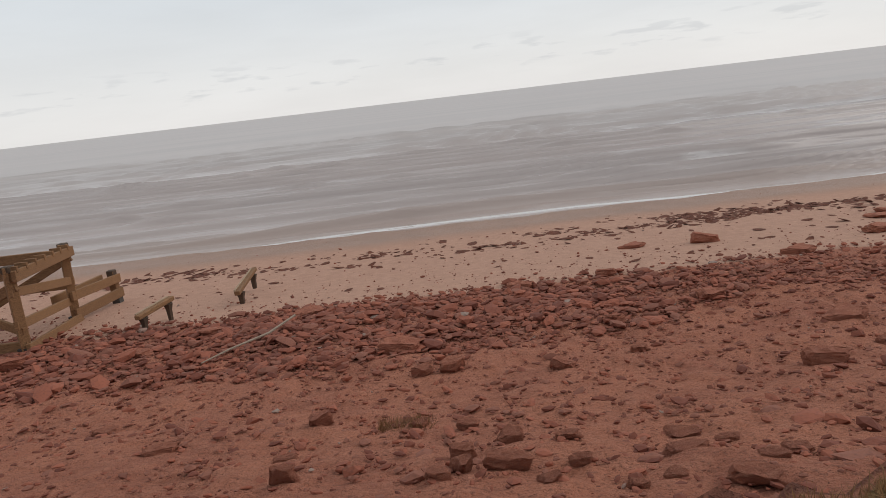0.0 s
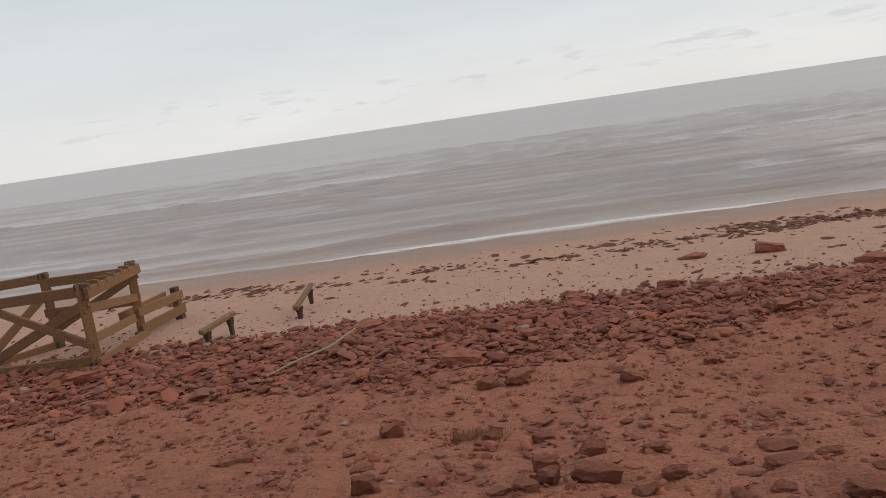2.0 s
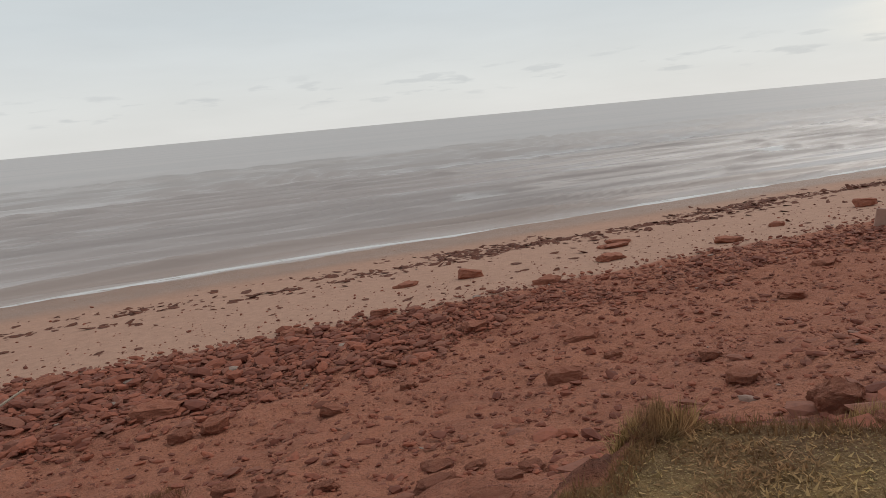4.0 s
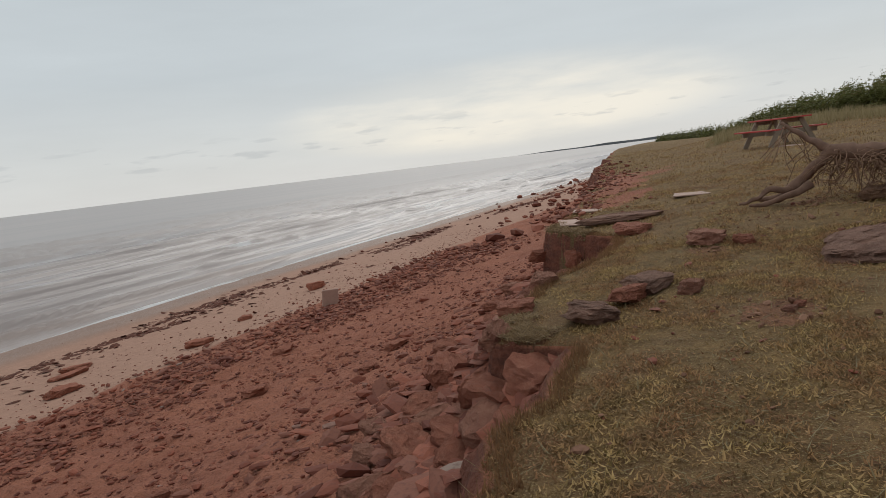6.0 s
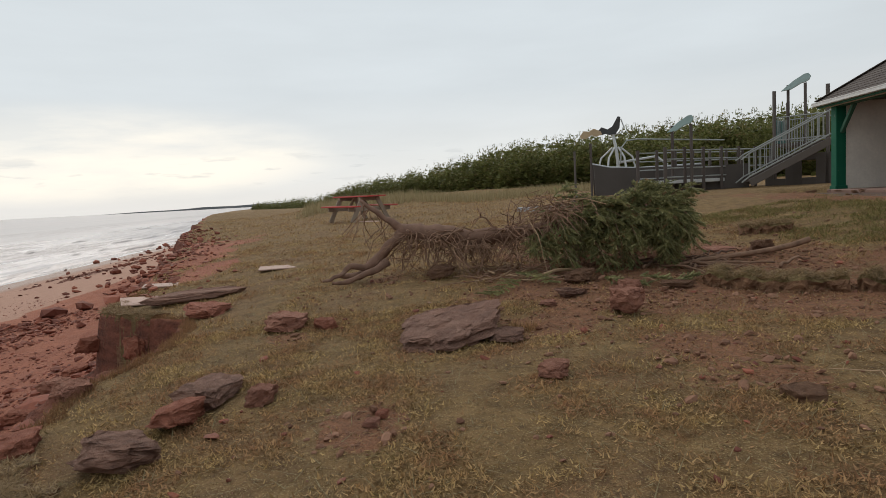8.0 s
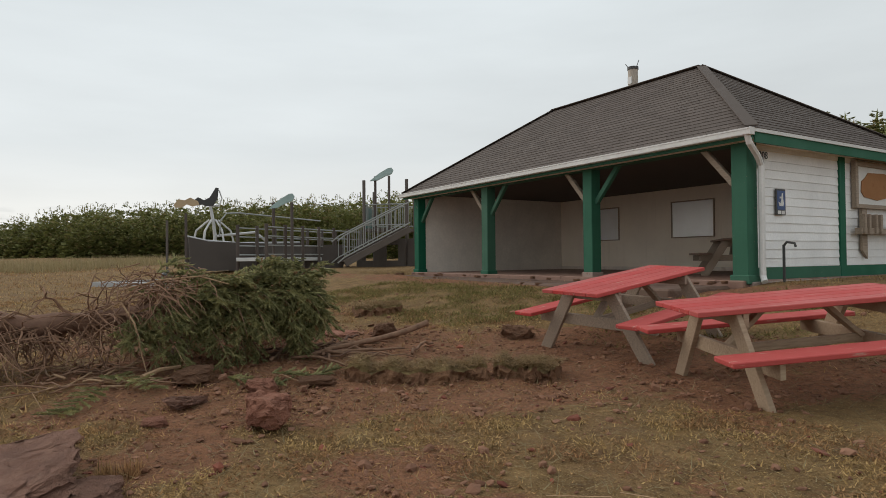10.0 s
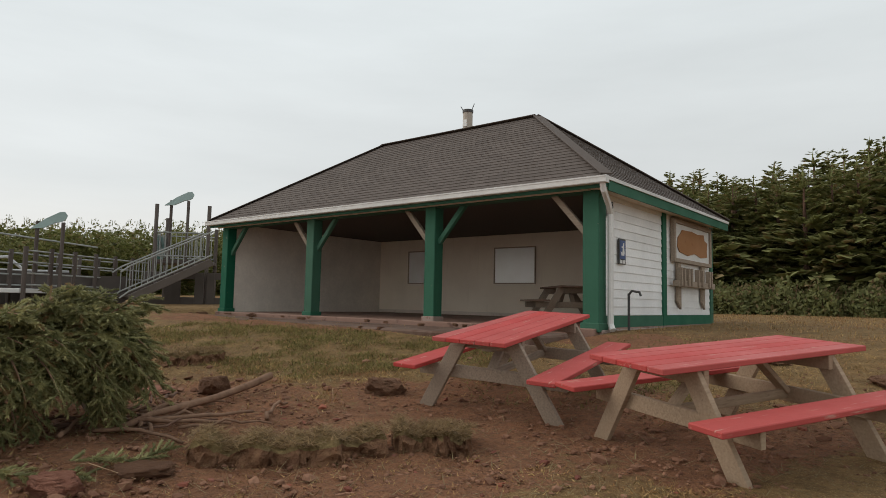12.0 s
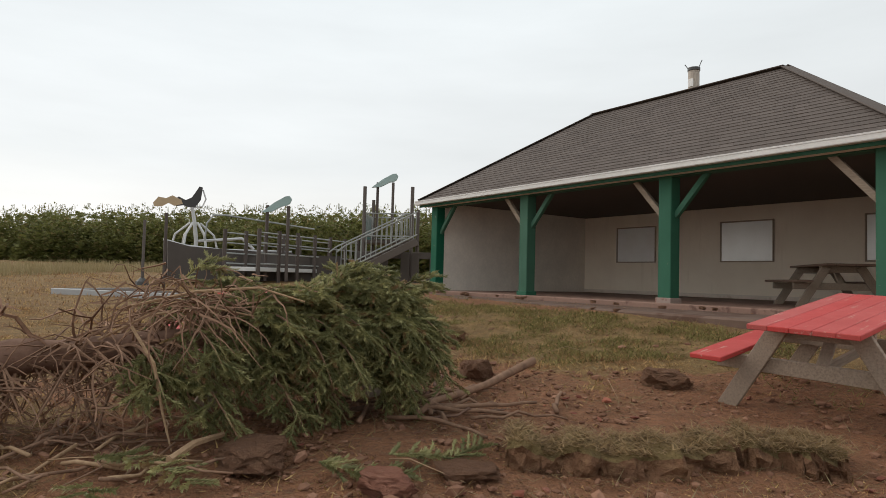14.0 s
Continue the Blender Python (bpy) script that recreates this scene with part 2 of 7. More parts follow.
def groundmat():
    m = Mat("coastal_ground", 0.9, spec=0.2)
    grass, sand, wet, inland = m.cover()
    n1, n2, n3, n4 = m.noise(0.8, 5), m.noise(4.5, 6, None, 0.62), m.noise(22, 5), m.noise(95, 4)
    # red earth and sandstone rubble
    mud = m.mix(m.span(n1, 0.35, 0.65), (0.47, 0.178, 0.106), (0.385, 0.14, 0.087))
    mud = m.mix(m.span(n2, 0.48, 0.7, 0, 0.7), mud, (0.52, 0.215, 0.138))
    mud = m.mix(m.span(n3, 0.54, 0.72, 0, 0.55), mud, (0.2, 0.08, 0.054))
    mud = m.mix(m.span(n4, 0.56, 0.68, 0, 0.6), mud, (0.43, 0.2, 0.14))
    mud = m.mix(m.span(m.noise(48, 5, None, 0.7), 0.56, 0.66, 0, 0.75), mud, (0.12, 0.048, 0.033))
    mud = m.mix(m.span(m.noise(13, 6, (1, 1.6, 1), 0.7), 0.56, 0.64, 0, 0.6), mud, (0.17, 0.066, 0.046))
    earth = m.mix(m.span(n2, 0.35, 0.65), (0.33, 0.15, 0.08), (0.235, 0.108, 0.058))
    earth = m.mix(m.span(n3, 0.5, 0.7, 0, 0.6), earth, (0.12, 0.066, 0.045))
    earth = m.mix(m.span(n4, 0.56, 0.68, 0, 0.6), earth, (0.44, 0.26, 0.135))
    earth = m.mix(m.span(m.noise(40, 5, None, 0.7), 0.56, 0.66, 0, 0.7), earth, (0.085, 0.045, 0.028))
    mud = m.mix(inland, mud, earth)
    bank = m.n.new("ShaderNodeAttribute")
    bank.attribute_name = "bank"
    # damp dark earth of the bank face, with the undercut's shade coloured in
    shaded_earth = m.mix(m.span(m.noise(3, 6, (1, 1, 4), 0.65), 0.4, 0.62), (0.24, 0.088, 0.056), (0.12, 0.046, 0.032))
    mud = m.mix(bank.outputs["Fac"], mud, shaded_earth)
    # beach sand, darker and smoother where the water has been
    sd = m.mix(m.span(n2, 0.35, 0.7), (0.52, 0.30, 0.215), (0.44, 0.25, 0.18))
    sd = m.mix(m.span(n4, 0.5, 0.8, 0, 0.4), sd, (0.28, 0.14, 0.095))
    sd = m.mix(wet, sd, m.mix(m.span(n1, 0.3, 0.7), (0.30, 0.18, 0.13), (0.36, 0.215, 0.155)))
    # thin autumn turf: olive, straw and bare earth between the blades
    turf = m.mix(m.span(n2, 0.32, 0.68), (0.16, 0.094, 0.04), (0.33, 0.2, 0.085))
    turf = m.mix(m.span(n3, 0.52, 0.7, 0, 0.5), turf, (0.07, 0.044, 0.026))
    turf = m.mix(m.span(n1, 0.48, 0.72, 0, 0.6), turf, (0.19, 0.094, 0.054))
    turf = m.mix(m.span(n4, 0.56, 0.66, 0, 0.8), turf, (0.48, 0.35, 0.165))
    ragged = m.math("ADD", m.math("ADD", grass, m.span(n3, 0.2, 0.8, -0.25, 0.25)), m.span(n2, 0.25, 0.75, -0.3, 0.3))
    c = m.mix(m.span(m.math("ADD", sand, m.span(n2, 0.2, 0.8, -0.2, 0.2)), 0.4, 0.6), mud, sd)
    c = m.mix(m.span(ragged, 0.38, 0.62), c, turf)
    c = m.mix(m.span(bank.outputs["Fac"], 0.15, 0.5), c, m.mix(m.span(n3, 0.45, 0.65, 0, 0.5), shaded_earth, (0.27, 0.105, 0.068)))
    m.colour(c)
    m.rough(m.math("SUBTRACT", 0.92, m.math("MULTIPLY", wet, 0.45)))
    h = m.mix(sand, n3, m.math("MULTIPLY", n3, 0.25))
    m.bump((n2, 0.5, 0.07), (h, 1.0, 0.07), (n4, 0.9, 0.018))
    return m.m


def watermat():
    m = Mat("sea_water", 0.2, spec=0.5)
    w1, w2 = m.noise(1.1, 5, (0.1, 1.9, 1), 0.6), m.noise(6, 4, (0.4, 1.5, 1))
    big = m.noise(0.02, 4, (0.4, 2.2, 1))
    foam, shallow, offshore, _ = m.cover()
    streak = m.span(m.noise(2.2, 6, (0.25, 2.4, 1), 0.65), 0.36, 0.5)
    c = m.mix(m.span(big, 0.35, 0.65), (0.46, 0.385, 0.36), (0.40, 0.34, 0.32))
    # base colour turns slightly paler with distance from the shore
    c = m.mix(offshore, c, m.mix(m.span(big, 0.35, 0.65), (0.50, 0.44, 0.415), (0.45, 0.40, 0.38)))
    c = m.mix(shallow, c, (0.36, 0.27, 0.23))
    f = m.math("MULTIPLY", foam, streak)
    c = m.mix(f, c, (0.88, 0.87, 0.86))
    m.colour(c)
    m.rough(m.math("ADD", m.math("ADD", m.math("MULTIPLY", f, 0.5), 0.2), m.math("MULTIPLY", offshore, 0.26)))
    m.b.inputs["IOR"].default_value = 1.33
    m.bump((w1, 0.12, 0.13), (w2, 0.25, 0.02))
    return m.m


def leafmat(name, a, b, dead=None, rough=0.65):
    m = Mat(name, rough, spec=0.25)
    isl = m.island()
    big = m.noise(0.7, 4)
    c = m.mix(isl, a, b)
    c = m.mix(m.span(big, 0.4, 0.65, 0, 0.4), c, tuple(v * 0.7 for v in a))
    c = m.mix(m.math("MULTIPLY", m.each(), 0.3), c, tuple(v * 0.75 for v in b))
    if dead:
        c = m.mix(m.span(isl, 0.86, 0.9), c, dead)
    m.colour(c).glow_through(c, 0.35)
    return m.m


def grassmat(name="grass_blade", lush=0.0):
    m = Mat(name, 0.75, spec=0.15)
    isl, big, mid = m.island(), m.noise(0.55, 4), m.noise(2.6, 4)
    green = m.mix(isl, (0.13, 0.09, 0.032), (0.39, 0.275, 0.105))
    straw = m.mix(isl, (0.26, 0.16, 0.064), (0.68, 0.465, 0.21))
    brown = m.mix(isl, (0.18, 0.085, 0.045), (0.50, 0.27, 0.135))
    c = m.mix(m.span(m.math("ADD", m.math("MULTIPLY", isl, 0.5), m.math("MULTIPLY", big, 0.7)), 0.30, 0.55), green, straw)
    c = m.mix(m.span(mid, 0.40, 0.58, 0, 0.9), c, brown)
    if lush:
        c = m.mix(lush, c, m.mix(isl, (0.075, 0.085, 0.026), (0.24, 0.25, 0.085)))
    c = m.mix(m.span(m.noise(8, 4), 0.5, 0.64, 0, 0.42), c, (0.085, 0.052, 0.025))
    m.colour(c).glow_through(c, 0.3)
    return m.m


M_GROUND, M_WATER, M_STONE, M_BLADE = groundmat(), watermat(), stonemat(), grassmat()
M_ROCK = rockmat("red_sandstone", (0.46, 0.165, 0.1), (0.32, 0.112, 0.07), (0.52, 0.23, 0.15))
M_ROCK_GREY = rockmat("grey_red_sandstone", (0.38, 0.2, 0.14), (0.2, 0.104, 0.074), (0.46, 0.28, 0.205), 7)
M_ROCK_PINK = rockmat("pink_sandstone", (0.42, 0.185, 0.12), (0.29, 0.12, 0.08), (0.48, 0.25, 0.17), 4)
M_PIER = timber("pier_timber", (0.36, 0.19, 0.09), (0.12, 0.06, 0.033))
M_PIER_DARK = timber("creosoted_post", (0.12, 0.075, 0.05), (0.06, 0.04, 0.03))
M_TABLE_WOOD = timber("table_frame_wood", (0.46, 0.345, 0.24), (0.30, 0.21, 0.14))
M_TABLE_GREY = timber("weathered_frame_wood", (0.41, 0.325, 0.25), (0.25, 0.19, 0.145))
M_TABLE_OLD = timber("old_dark_wood", (0.27, 0.18, 0.13), (0.15, 0.095, 0.07))
M_RED = painted("red_paint", (0.56, 0.062, 0.055), (0.52, 0.27, 0.22), 0.6, 0.55, 9, (0.3, 3, 3), 0.25)
M_GREEN = painted("green_paint", (0.008, 0.12, 0.066), (0.18, 0.19, 0.14), 0.66, 0.62, 10, spec=0.2)
M_WHITE = painted("white_paint", (0.78, 0.76, 0.73), (0.42, 0.37, 0.31), 0.72, 0.55, 5)
M_SIDING = painted("white_siding_paint", (0.96, 0.945, 0.93), (0.5, 0.45, 0.4), 0.74, 0.5, 6)
def plymat():
    """Cream sheet boarding with faint streaks and drip stains."""
    m = Mat("cream_plywood", 0.6, spec=0.3)
    big, run, fine = m.noise(1.1, 4), m.noise(5, 5, (1, 1, 0.12)), m.noise(70, 4)
    c = m.mix(m.span(big, 0.35, 0.7), (0.93, 0.81, 0.67), (0.86, 0.735, 0.6))
    c = m.mix(m.span(run, 0.58, 0.75, 0, 0.3), c, (0.62, 0.5, 0.38))
    c = m.mix(m.span(fine, 0.5, 0.75, 0, 0.2), c, (0.7, 0.6, 0.5))
    m.colour(c).bump((fine, 0.2, 0.003))
    return m.m


M_PLY = plymat()
# paler boarding for the end wall: its brighter light is put into the colour
M_WALL_LIT = painted("lit_boarding", (0.94, 0.86, 0.76), (0.66, 0.57, 0.48), 0.72, 0.6, 3)
board = Mat("pale_window_board", 0.32, 0.15, 0.6)
M_BOARDED = board.colour(board.mix(board.span(board.noise(2, 4), 0.35, 0.7), (0.97, 0.96, 0.94), (0.9, 0.88, 0.85))).m
M_TRIM = painted("wood_trim", (0.45, 0.34, 0.25), (0.3, 0.22, 0.16), 0.7, 0.6, 5)
M_CONCRETE = painted("stained_concrete", (0.27, 0.135, 0.092), (0.13, 0.066, 0.048), 0.55, 0.7, 3)
M_APRON = painted("muddy_apron", (0.15, 0.084, 0.058), (0.11, 0.06, 0.042), 0.5, 0.9, 2)
M_FOUND = painted("concrete_footing", (0.36, 0.27, 0.23), (0.25, 0.13, 0.10), 0.56, 0.9, 5)
M_CEIL = painted("brown_stained_soffit", (0.86, 0.74, 0.63), (0.6, 0.48, 0.38), 0.6, 0.85, 4)


def shinglemat():
    m = Mat("asphalt_shingle", 0.9, spec=0.2)
    isl, big, fine = m.n.new("ShaderNodeMath"), m.noise(0.8, 4), m.noise(60, 3)
    isl.operation = "PINGPONG"
    isl.inputs[1].default_value = 1.0
    both = m.n.new("ShaderNodeMath")
    m.l.new(m.island(), both.inputs[0])
    m.l.new(m.each(), both.inputs[1])
    m.l.new(both.outputs[0], isl.inputs[0])
    isl = isl.outputs[0]
    c = m.mix(isl, (0.082, 0.066, 0.058), (0.138, 0.112, 0.098))
    c = m.mix(m.span(big, 0.4, 0.65, 0, 0.5), c, (0.11, 0.088, 0.076))
    c = m.mix(m.span(fine, 0.5, 0.75, 0, 0.5), c, (0.15, 0.13, 0.12))
    m.colour(c).bump((fine, 0.4, 0.004))
    return m.m


M_SHINGLE = shinglemat()
M_METAL = painted("galvanised_metal", (0.42, 0.42, 0.42), (0.25, 0.22, 0.2), 0.68, 0.5, 8)
M_CHIM = painted("chimney_pipe", (0.45, 0.38, 0.31), (0.25, 0.19, 0.15), 0.62, 0.5, 8)
M_BLUE = painted("blue_sign", (0.02, 0.07, 0.24), (0.1, 0.15, 0.3), 0.75, 0.4, 8)
M_OCHRE = painted("ochre_hardboard", (0.36, 0.15, 0.045), (0.26, 0.105, 0.035), 0.62, 0.8, 5)
M_BLACK = painted("black_paint", (0.018, 0.018, 0.02), (0.05, 0.05, 0.05), 0.72, 0.5, 8)

# ---- terrain shape ----
EDGE_X = [-60, -5, 0.3, 0.9, 1.7, 2.0, 2.25, 2.45, 2.75, 3.0, 3.2, 3.6, 3.95, 4.15, 4.6, 4.85, 5.25, 5.85, 6.02, 6.9, 7.25, 8.0, 8.5, 8.8, 9.3, 10.2, 11.0, 11.35, 11.7, 12.3, 13.1, 14.8, 18, 26, 40, 51, 75, 120, 300]
EDGE_Y = [0.5, 1.3, 1.6, 1.8, 1.95, 2.18, 2.36, 2.16, 1.96, 1.78, 1.52, 1.46, 1.32, 1.44, 1.55, 1.43, 1.46, 1.53, 2.13, 2.34, 2.48, 2.52, 2.5, 2.36, 2.2, 2.16, 2.36, 2.85, 3.25, 3.8, 3.86, 3.9, 4.6, 6.2, 8.8, 11, 15.5, 22, 40]


def lattice(ix, iy, seed):
    h = (ix * 374761393 + iy * 668265263 + seed * 982451653) & 0xFFFFFFFF
    h = ((h ^ (h >> 13)) * 1274126177) & 0xFFFFFFFF
    return ((h ^ (h >> 16)) & 0xFFFF) / 65535.0


def vnoise(x, y, seed=0):
    """Smooth value noise in -1..1 with a cell of 1 m."""
    x, y = np.asarray(x, float), np.asarray(y, float)
    ix, iy = np.floor(x).astype(np.int64), np.floor(y).astype(np.int64)
    fx, fy = x - ix, y - iy
    fx, fy = fx * fx * (3 - 2 * fx), fy * fy * (3 - 2 * fy)
    a, b = lattice(ix, iy, seed), lattice(ix + 1, iy, seed)
    c, d = lattice(ix, iy + 1, seed), lattice(ix + 1, iy + 1, seed)
    return 2 * ((a + (b - a) * fx) * (1 - fy) + (c + (d - c) * fx) * fy) - 1


def fbm(x, y, cell, seed=0, octaves=3):
    total, amp = 0, 1.0
    for k in range(octaves):
        total = total + amp * vnoise(np.asarray(x) * 2 ** k / cell, np.asarray(y) * 2 ** k / cell, seed + k * 17)
        amp *= 0.5
    return total / 1.75


def smooth(a, b, v):
    s = np.clip((np.asarray(v, float) - a) / (b - a), 0, 1)
    return s * s * (3 - 2 * s)


def edge(x):
    e = np.interp(x, EDGE_X, EDGE_Y)
    e = e + 0.5 * vnoise(np.asarray(x) * 0.7, 1.7, 9) * smooth(13, 15.5, x) * smooth(60, 32, x)
    return e + 0.04 * vnoise(np.asarray(x) * 2.1, 3.3, 5) + 0.045 * vnoise(np.asarray(x) * 6.3, 8.1, 6)


def shore(x):
    return 0.045 * np.clip(x, -10, 30)


def upland(x, y):
    gy = np.interp(y, [-60, -32, -16, -11, -10.3, -9, -7.5, -6.6, -5.7, -4, -2.2, -1, 0, 1, 2.2, 4], [1.5, 0.95, 0.85, 0.8, 0.74, 0.58, 0.36, 0.25, 0.15, 0.12, 0.08, 0.03, -0.02, -0.08, -0.2, -0.3])
    gx = np.interp(x, [-30, 8, 12, 21, 28, 40, 60, 110, 250], [0, 0, 0.1, 0.4, 0.54, 1.1, 1.4, 1.2, 1.0])
    w = np.interp(y, [-20, -10, -3, 2, 6], [0.2, 0.25, 1, 1, 0.6])
    far = np.hypot(np.asarray(x) - 8, np.asarray(y) + 5)
    az = np.degrees(np.arctan2(np.asarray(y) + 5, np.asarray(x) - 8))
    hill = smooth(38, 85, far) * 3.0 * smooth(8, -22, az) * smooth(-85, -60, az)
    # the levelled ground of the pavilion and its apron
    lx, ly = 0.978 * (np.asarray(x) - 8.369) - 0.208 * (np.asarray(y) + 10.679), 0.208 * (np.asarray(x) - 8.369) + 0.978 * (np.asarray(y) + 10.679)
    pad = smooth(-0.3, 0.1, lx) * smooth(11.3, 10.9, lx) * smooth(2.0, 1.5, ly) * smooth(-6.2, -5.9, ly)
    base = gy + gx * w + hill
    base = base * (1 - pad) + np.minimum(base, 0.70) * pad
    return base + 0.03 * fbm(x, y, 1.7, 2)


def beach(x, y):
    yy = np.asarray(y) - shore(x)
    z = np.interp(yy, [0, 2.0, 3.8, 4.3, 5.5, 7.4, 10, 13.6, 17, 25.7, 40, 80], [-0.35, -0.72, -1.3, -1.48, -1.85, -2.4, -2.75, -3.05, -3.36, -3.9, -4.6, -6])
    rough = smooth(15, 12, yy)
    return z + rough * (0.07 * fbm(x, y, 0.9, 9) + 0.10 * fbm(x, y, 3.1, 12)) + 0.015 * fbm(x, y, 1.3, 13)


def ground_z(x, y):
    d = np.asarray(y) - edge(x)
    wide = np.interp(x, [0, 3, 5.9, 6.0, 7.0, 7.5, 9.0, 9.4, 13.5, 14.5], [0.5, 0.35, 0.3, 0.14, 0.2, 0.6, 0.5, 0.14, 0.2, 0.7])
    s = smooth(0, 1, d / wide)
    fill = 0.26 * np.exp(-((np.asarray(x) - 5.72) / 0.34) ** 2 - ((np.asarray(y) - 1.8) / 0.36) ** 2)
    return upland(x, y) * (1 - s) + (beach(x, y) + fill) * s


# ---- building blocks ----
def part(name, bm, material, parent, label="", smooth_faces=False):
    """Links a bmesh as one mesh object under a thing or a part (or at top level)."""
    me = bpy.data.meshes.new(name)
    bm.normal_update()
    bm.to_mesh(me)
    bm.free()
    me.materials.append(material)
    if smooth_faces:
        me.polygons.foreach_set("use_smooth", [True] * len(me.polygons))
    ob = new(name, me)
    if parent:
        ob.parent = parent
    return tagged(ob, label)


def thing(name, m, label, category, group="", kind=""):
    ob = new(name)
    ob.empty_display_size = 0.2
    ob.matrix_basis = m
    return tagged(ob, label, category, group, kind)


def box(bm, x0, y0, z0, x1, y1, z1, bevel=0.0, m=None):
    made = bmesh.ops.create_cube(bm, size=1.0, matrix=Matrix.Translation(((x0 + x1) / 2, (y0 + y1) / 2, (z0 + z1) / 2)) @ Matrix.Diagonal((abs(x1 - x0), abs(y1 - y0), abs(z1 - z0), 1)))
    vs = made["verts"]
    if bevel:
        es = list({e for v in vs for e in v.link_edges})
        vs = list({v for f in bmesh.ops.bevel(bm, geom=es, offset=bevel, segments=1, affect="EDGES")["faces"] for v in f.verts} | {v for v in vs if v.is_valid})
    if m:
        bmesh.ops.transform(bm, matrix=m, verts=vs)
    return vs


def solid(x0, y0, z0, x1, y1, z1, bevel=0.0, m=None):
    bm = bmesh.new()
    box(bm, x0, y0, z0, x1, y1, z1, bevel, m)
    return bm


def along(p, q, roll=0):
    """The pose whose x axis runs from p to q."""
    p, q = Vector(p), Vector(q)
    way = (q - p).normalized()
    side = Vector((0, 0, 1)).cross(way)
    if side.length < 1e-4:
        side = Vector((0, 1, 0))
    side.normalize()
    up = way.cross(side)
    m = Matrix((way, side, up)).transposed().to_4x4()
    m.translation = p
    return m @ pose(0, 0, 0, roll, 0, 0)


def beam(p, q, w, h, bevel=0.006, roll=0):
    return solid(0, -w / 2, -h / 2, (Vector(q) - Vector(p)).length, w / 2, h / 2, bevel, along(p, q, roll))


def tube(bm, pts, radii, sides=6, cap=True):
    """A tapering tube along pts."""
    pts = [Vector(p) for p in pts]
    if isinstance(radii, (int, float)):
        radii = [radii] * len(pts)
    rings, side = [], None
    for i, p in enumerate(pts):
        way = (pts[min(i + 1, len(pts) - 1)] - pts[max(i - 1, 0)]).normalized()
        if side is None:
            side = way.orthogonal().normalized()
        side = (side - way * side.dot(way)).normalized()
        up = way.cross(side)
        rings.append([bm.verts.new(p + radii[i] * (math.cos(a) * side + math.sin(a) * up)) for a in (2 * math.pi * k / sides for k in range(sides))])
    for a, b in zip(rings, rings[1:]):
        for k in range(sides):
            bm.faces.new((a[k], a[(k + 1) % sides], b[(k + 1) % sides], b[k]))
    if cap:
        bm.faces.new(list(reversed(rings[0])))
        bm.faces.new(rings[-1])
    return bm


def pipe(pts, r, sides=8):
    return tube(bmesh.new(), pts, r, sides)


def plate(outline, thick, m=None):
    """An upright or lying plate cut to a short outline (x, z), thick along y."""
    bm = bmesh.new()
    f = bm.faces.new([bm.verts.new((x, -thick / 2, z)) for x, z in outline])
    up = bmesh.ops.extrude_face_region(bm, geom=[f])
    bmesh.ops.translate(bm, vec=(0, thick, 0), verts=[v for v in up["geom"] if isinstance(v, bmesh.types.BMVert)])
    bmesh.ops.recalc_face_normals(bm, faces=bm.faces)
    if m:
        bmesh.ops.transform(bm, matrix=m, verts=bm.verts)
    return bm


def mesh_object(name, verts, faces, material, label="", category="", kind="", smooth_faces=False):
    """A mesh from numpy arrays; faces all with the same number of corners."""
    me = bpy.data.meshes.new(name)
    verts, faces = np.asarray(verts, np.float32), np.asarray(faces, np.int32)
    k = faces.shape[1]
    me.vertices.add(len(verts))
    me.vertices.foreach_set("co", verts.ravel())
    me.loops.add(faces.size)
    me.loops.foreach_set("vertex_index", faces.ravel())
    me.polygons.add(len(faces))
    me.polygons.foreach_set("loop_start", np.arange(0, faces.size, k, dtype=np.int32))
    me.polygons.foreach_set("loop_total", np.full(len(faces), k, np.int32))
    me.polygons.foreach_set("use_smooth", np.full(len(faces), smooth_faces))
    me.update(calc_edges=True)
    me.materials.append(material)
    return tagged(new(name, me), label, category, "", kind)


def gridfaces(nx, ny):
    i = np.arange((nx - 1) * (ny - 1))
    a = (i // (ny - 1)) * ny + i % (ny - 1)
    return np.stack([a, a + ny, a + ny + 1, a + 1], 1)


def z_at(x, y):
    return float(ground_z(x, y))


# ---- ground: one sheet from the inland woods to the sea bed ----
def steps(*runs):
    """Coordinates from runs of (start, end, spacing)."""
    return np.unique(np.round(np.concatenate([np.arange(a, b, s) for a, b, s in runs]), 4))


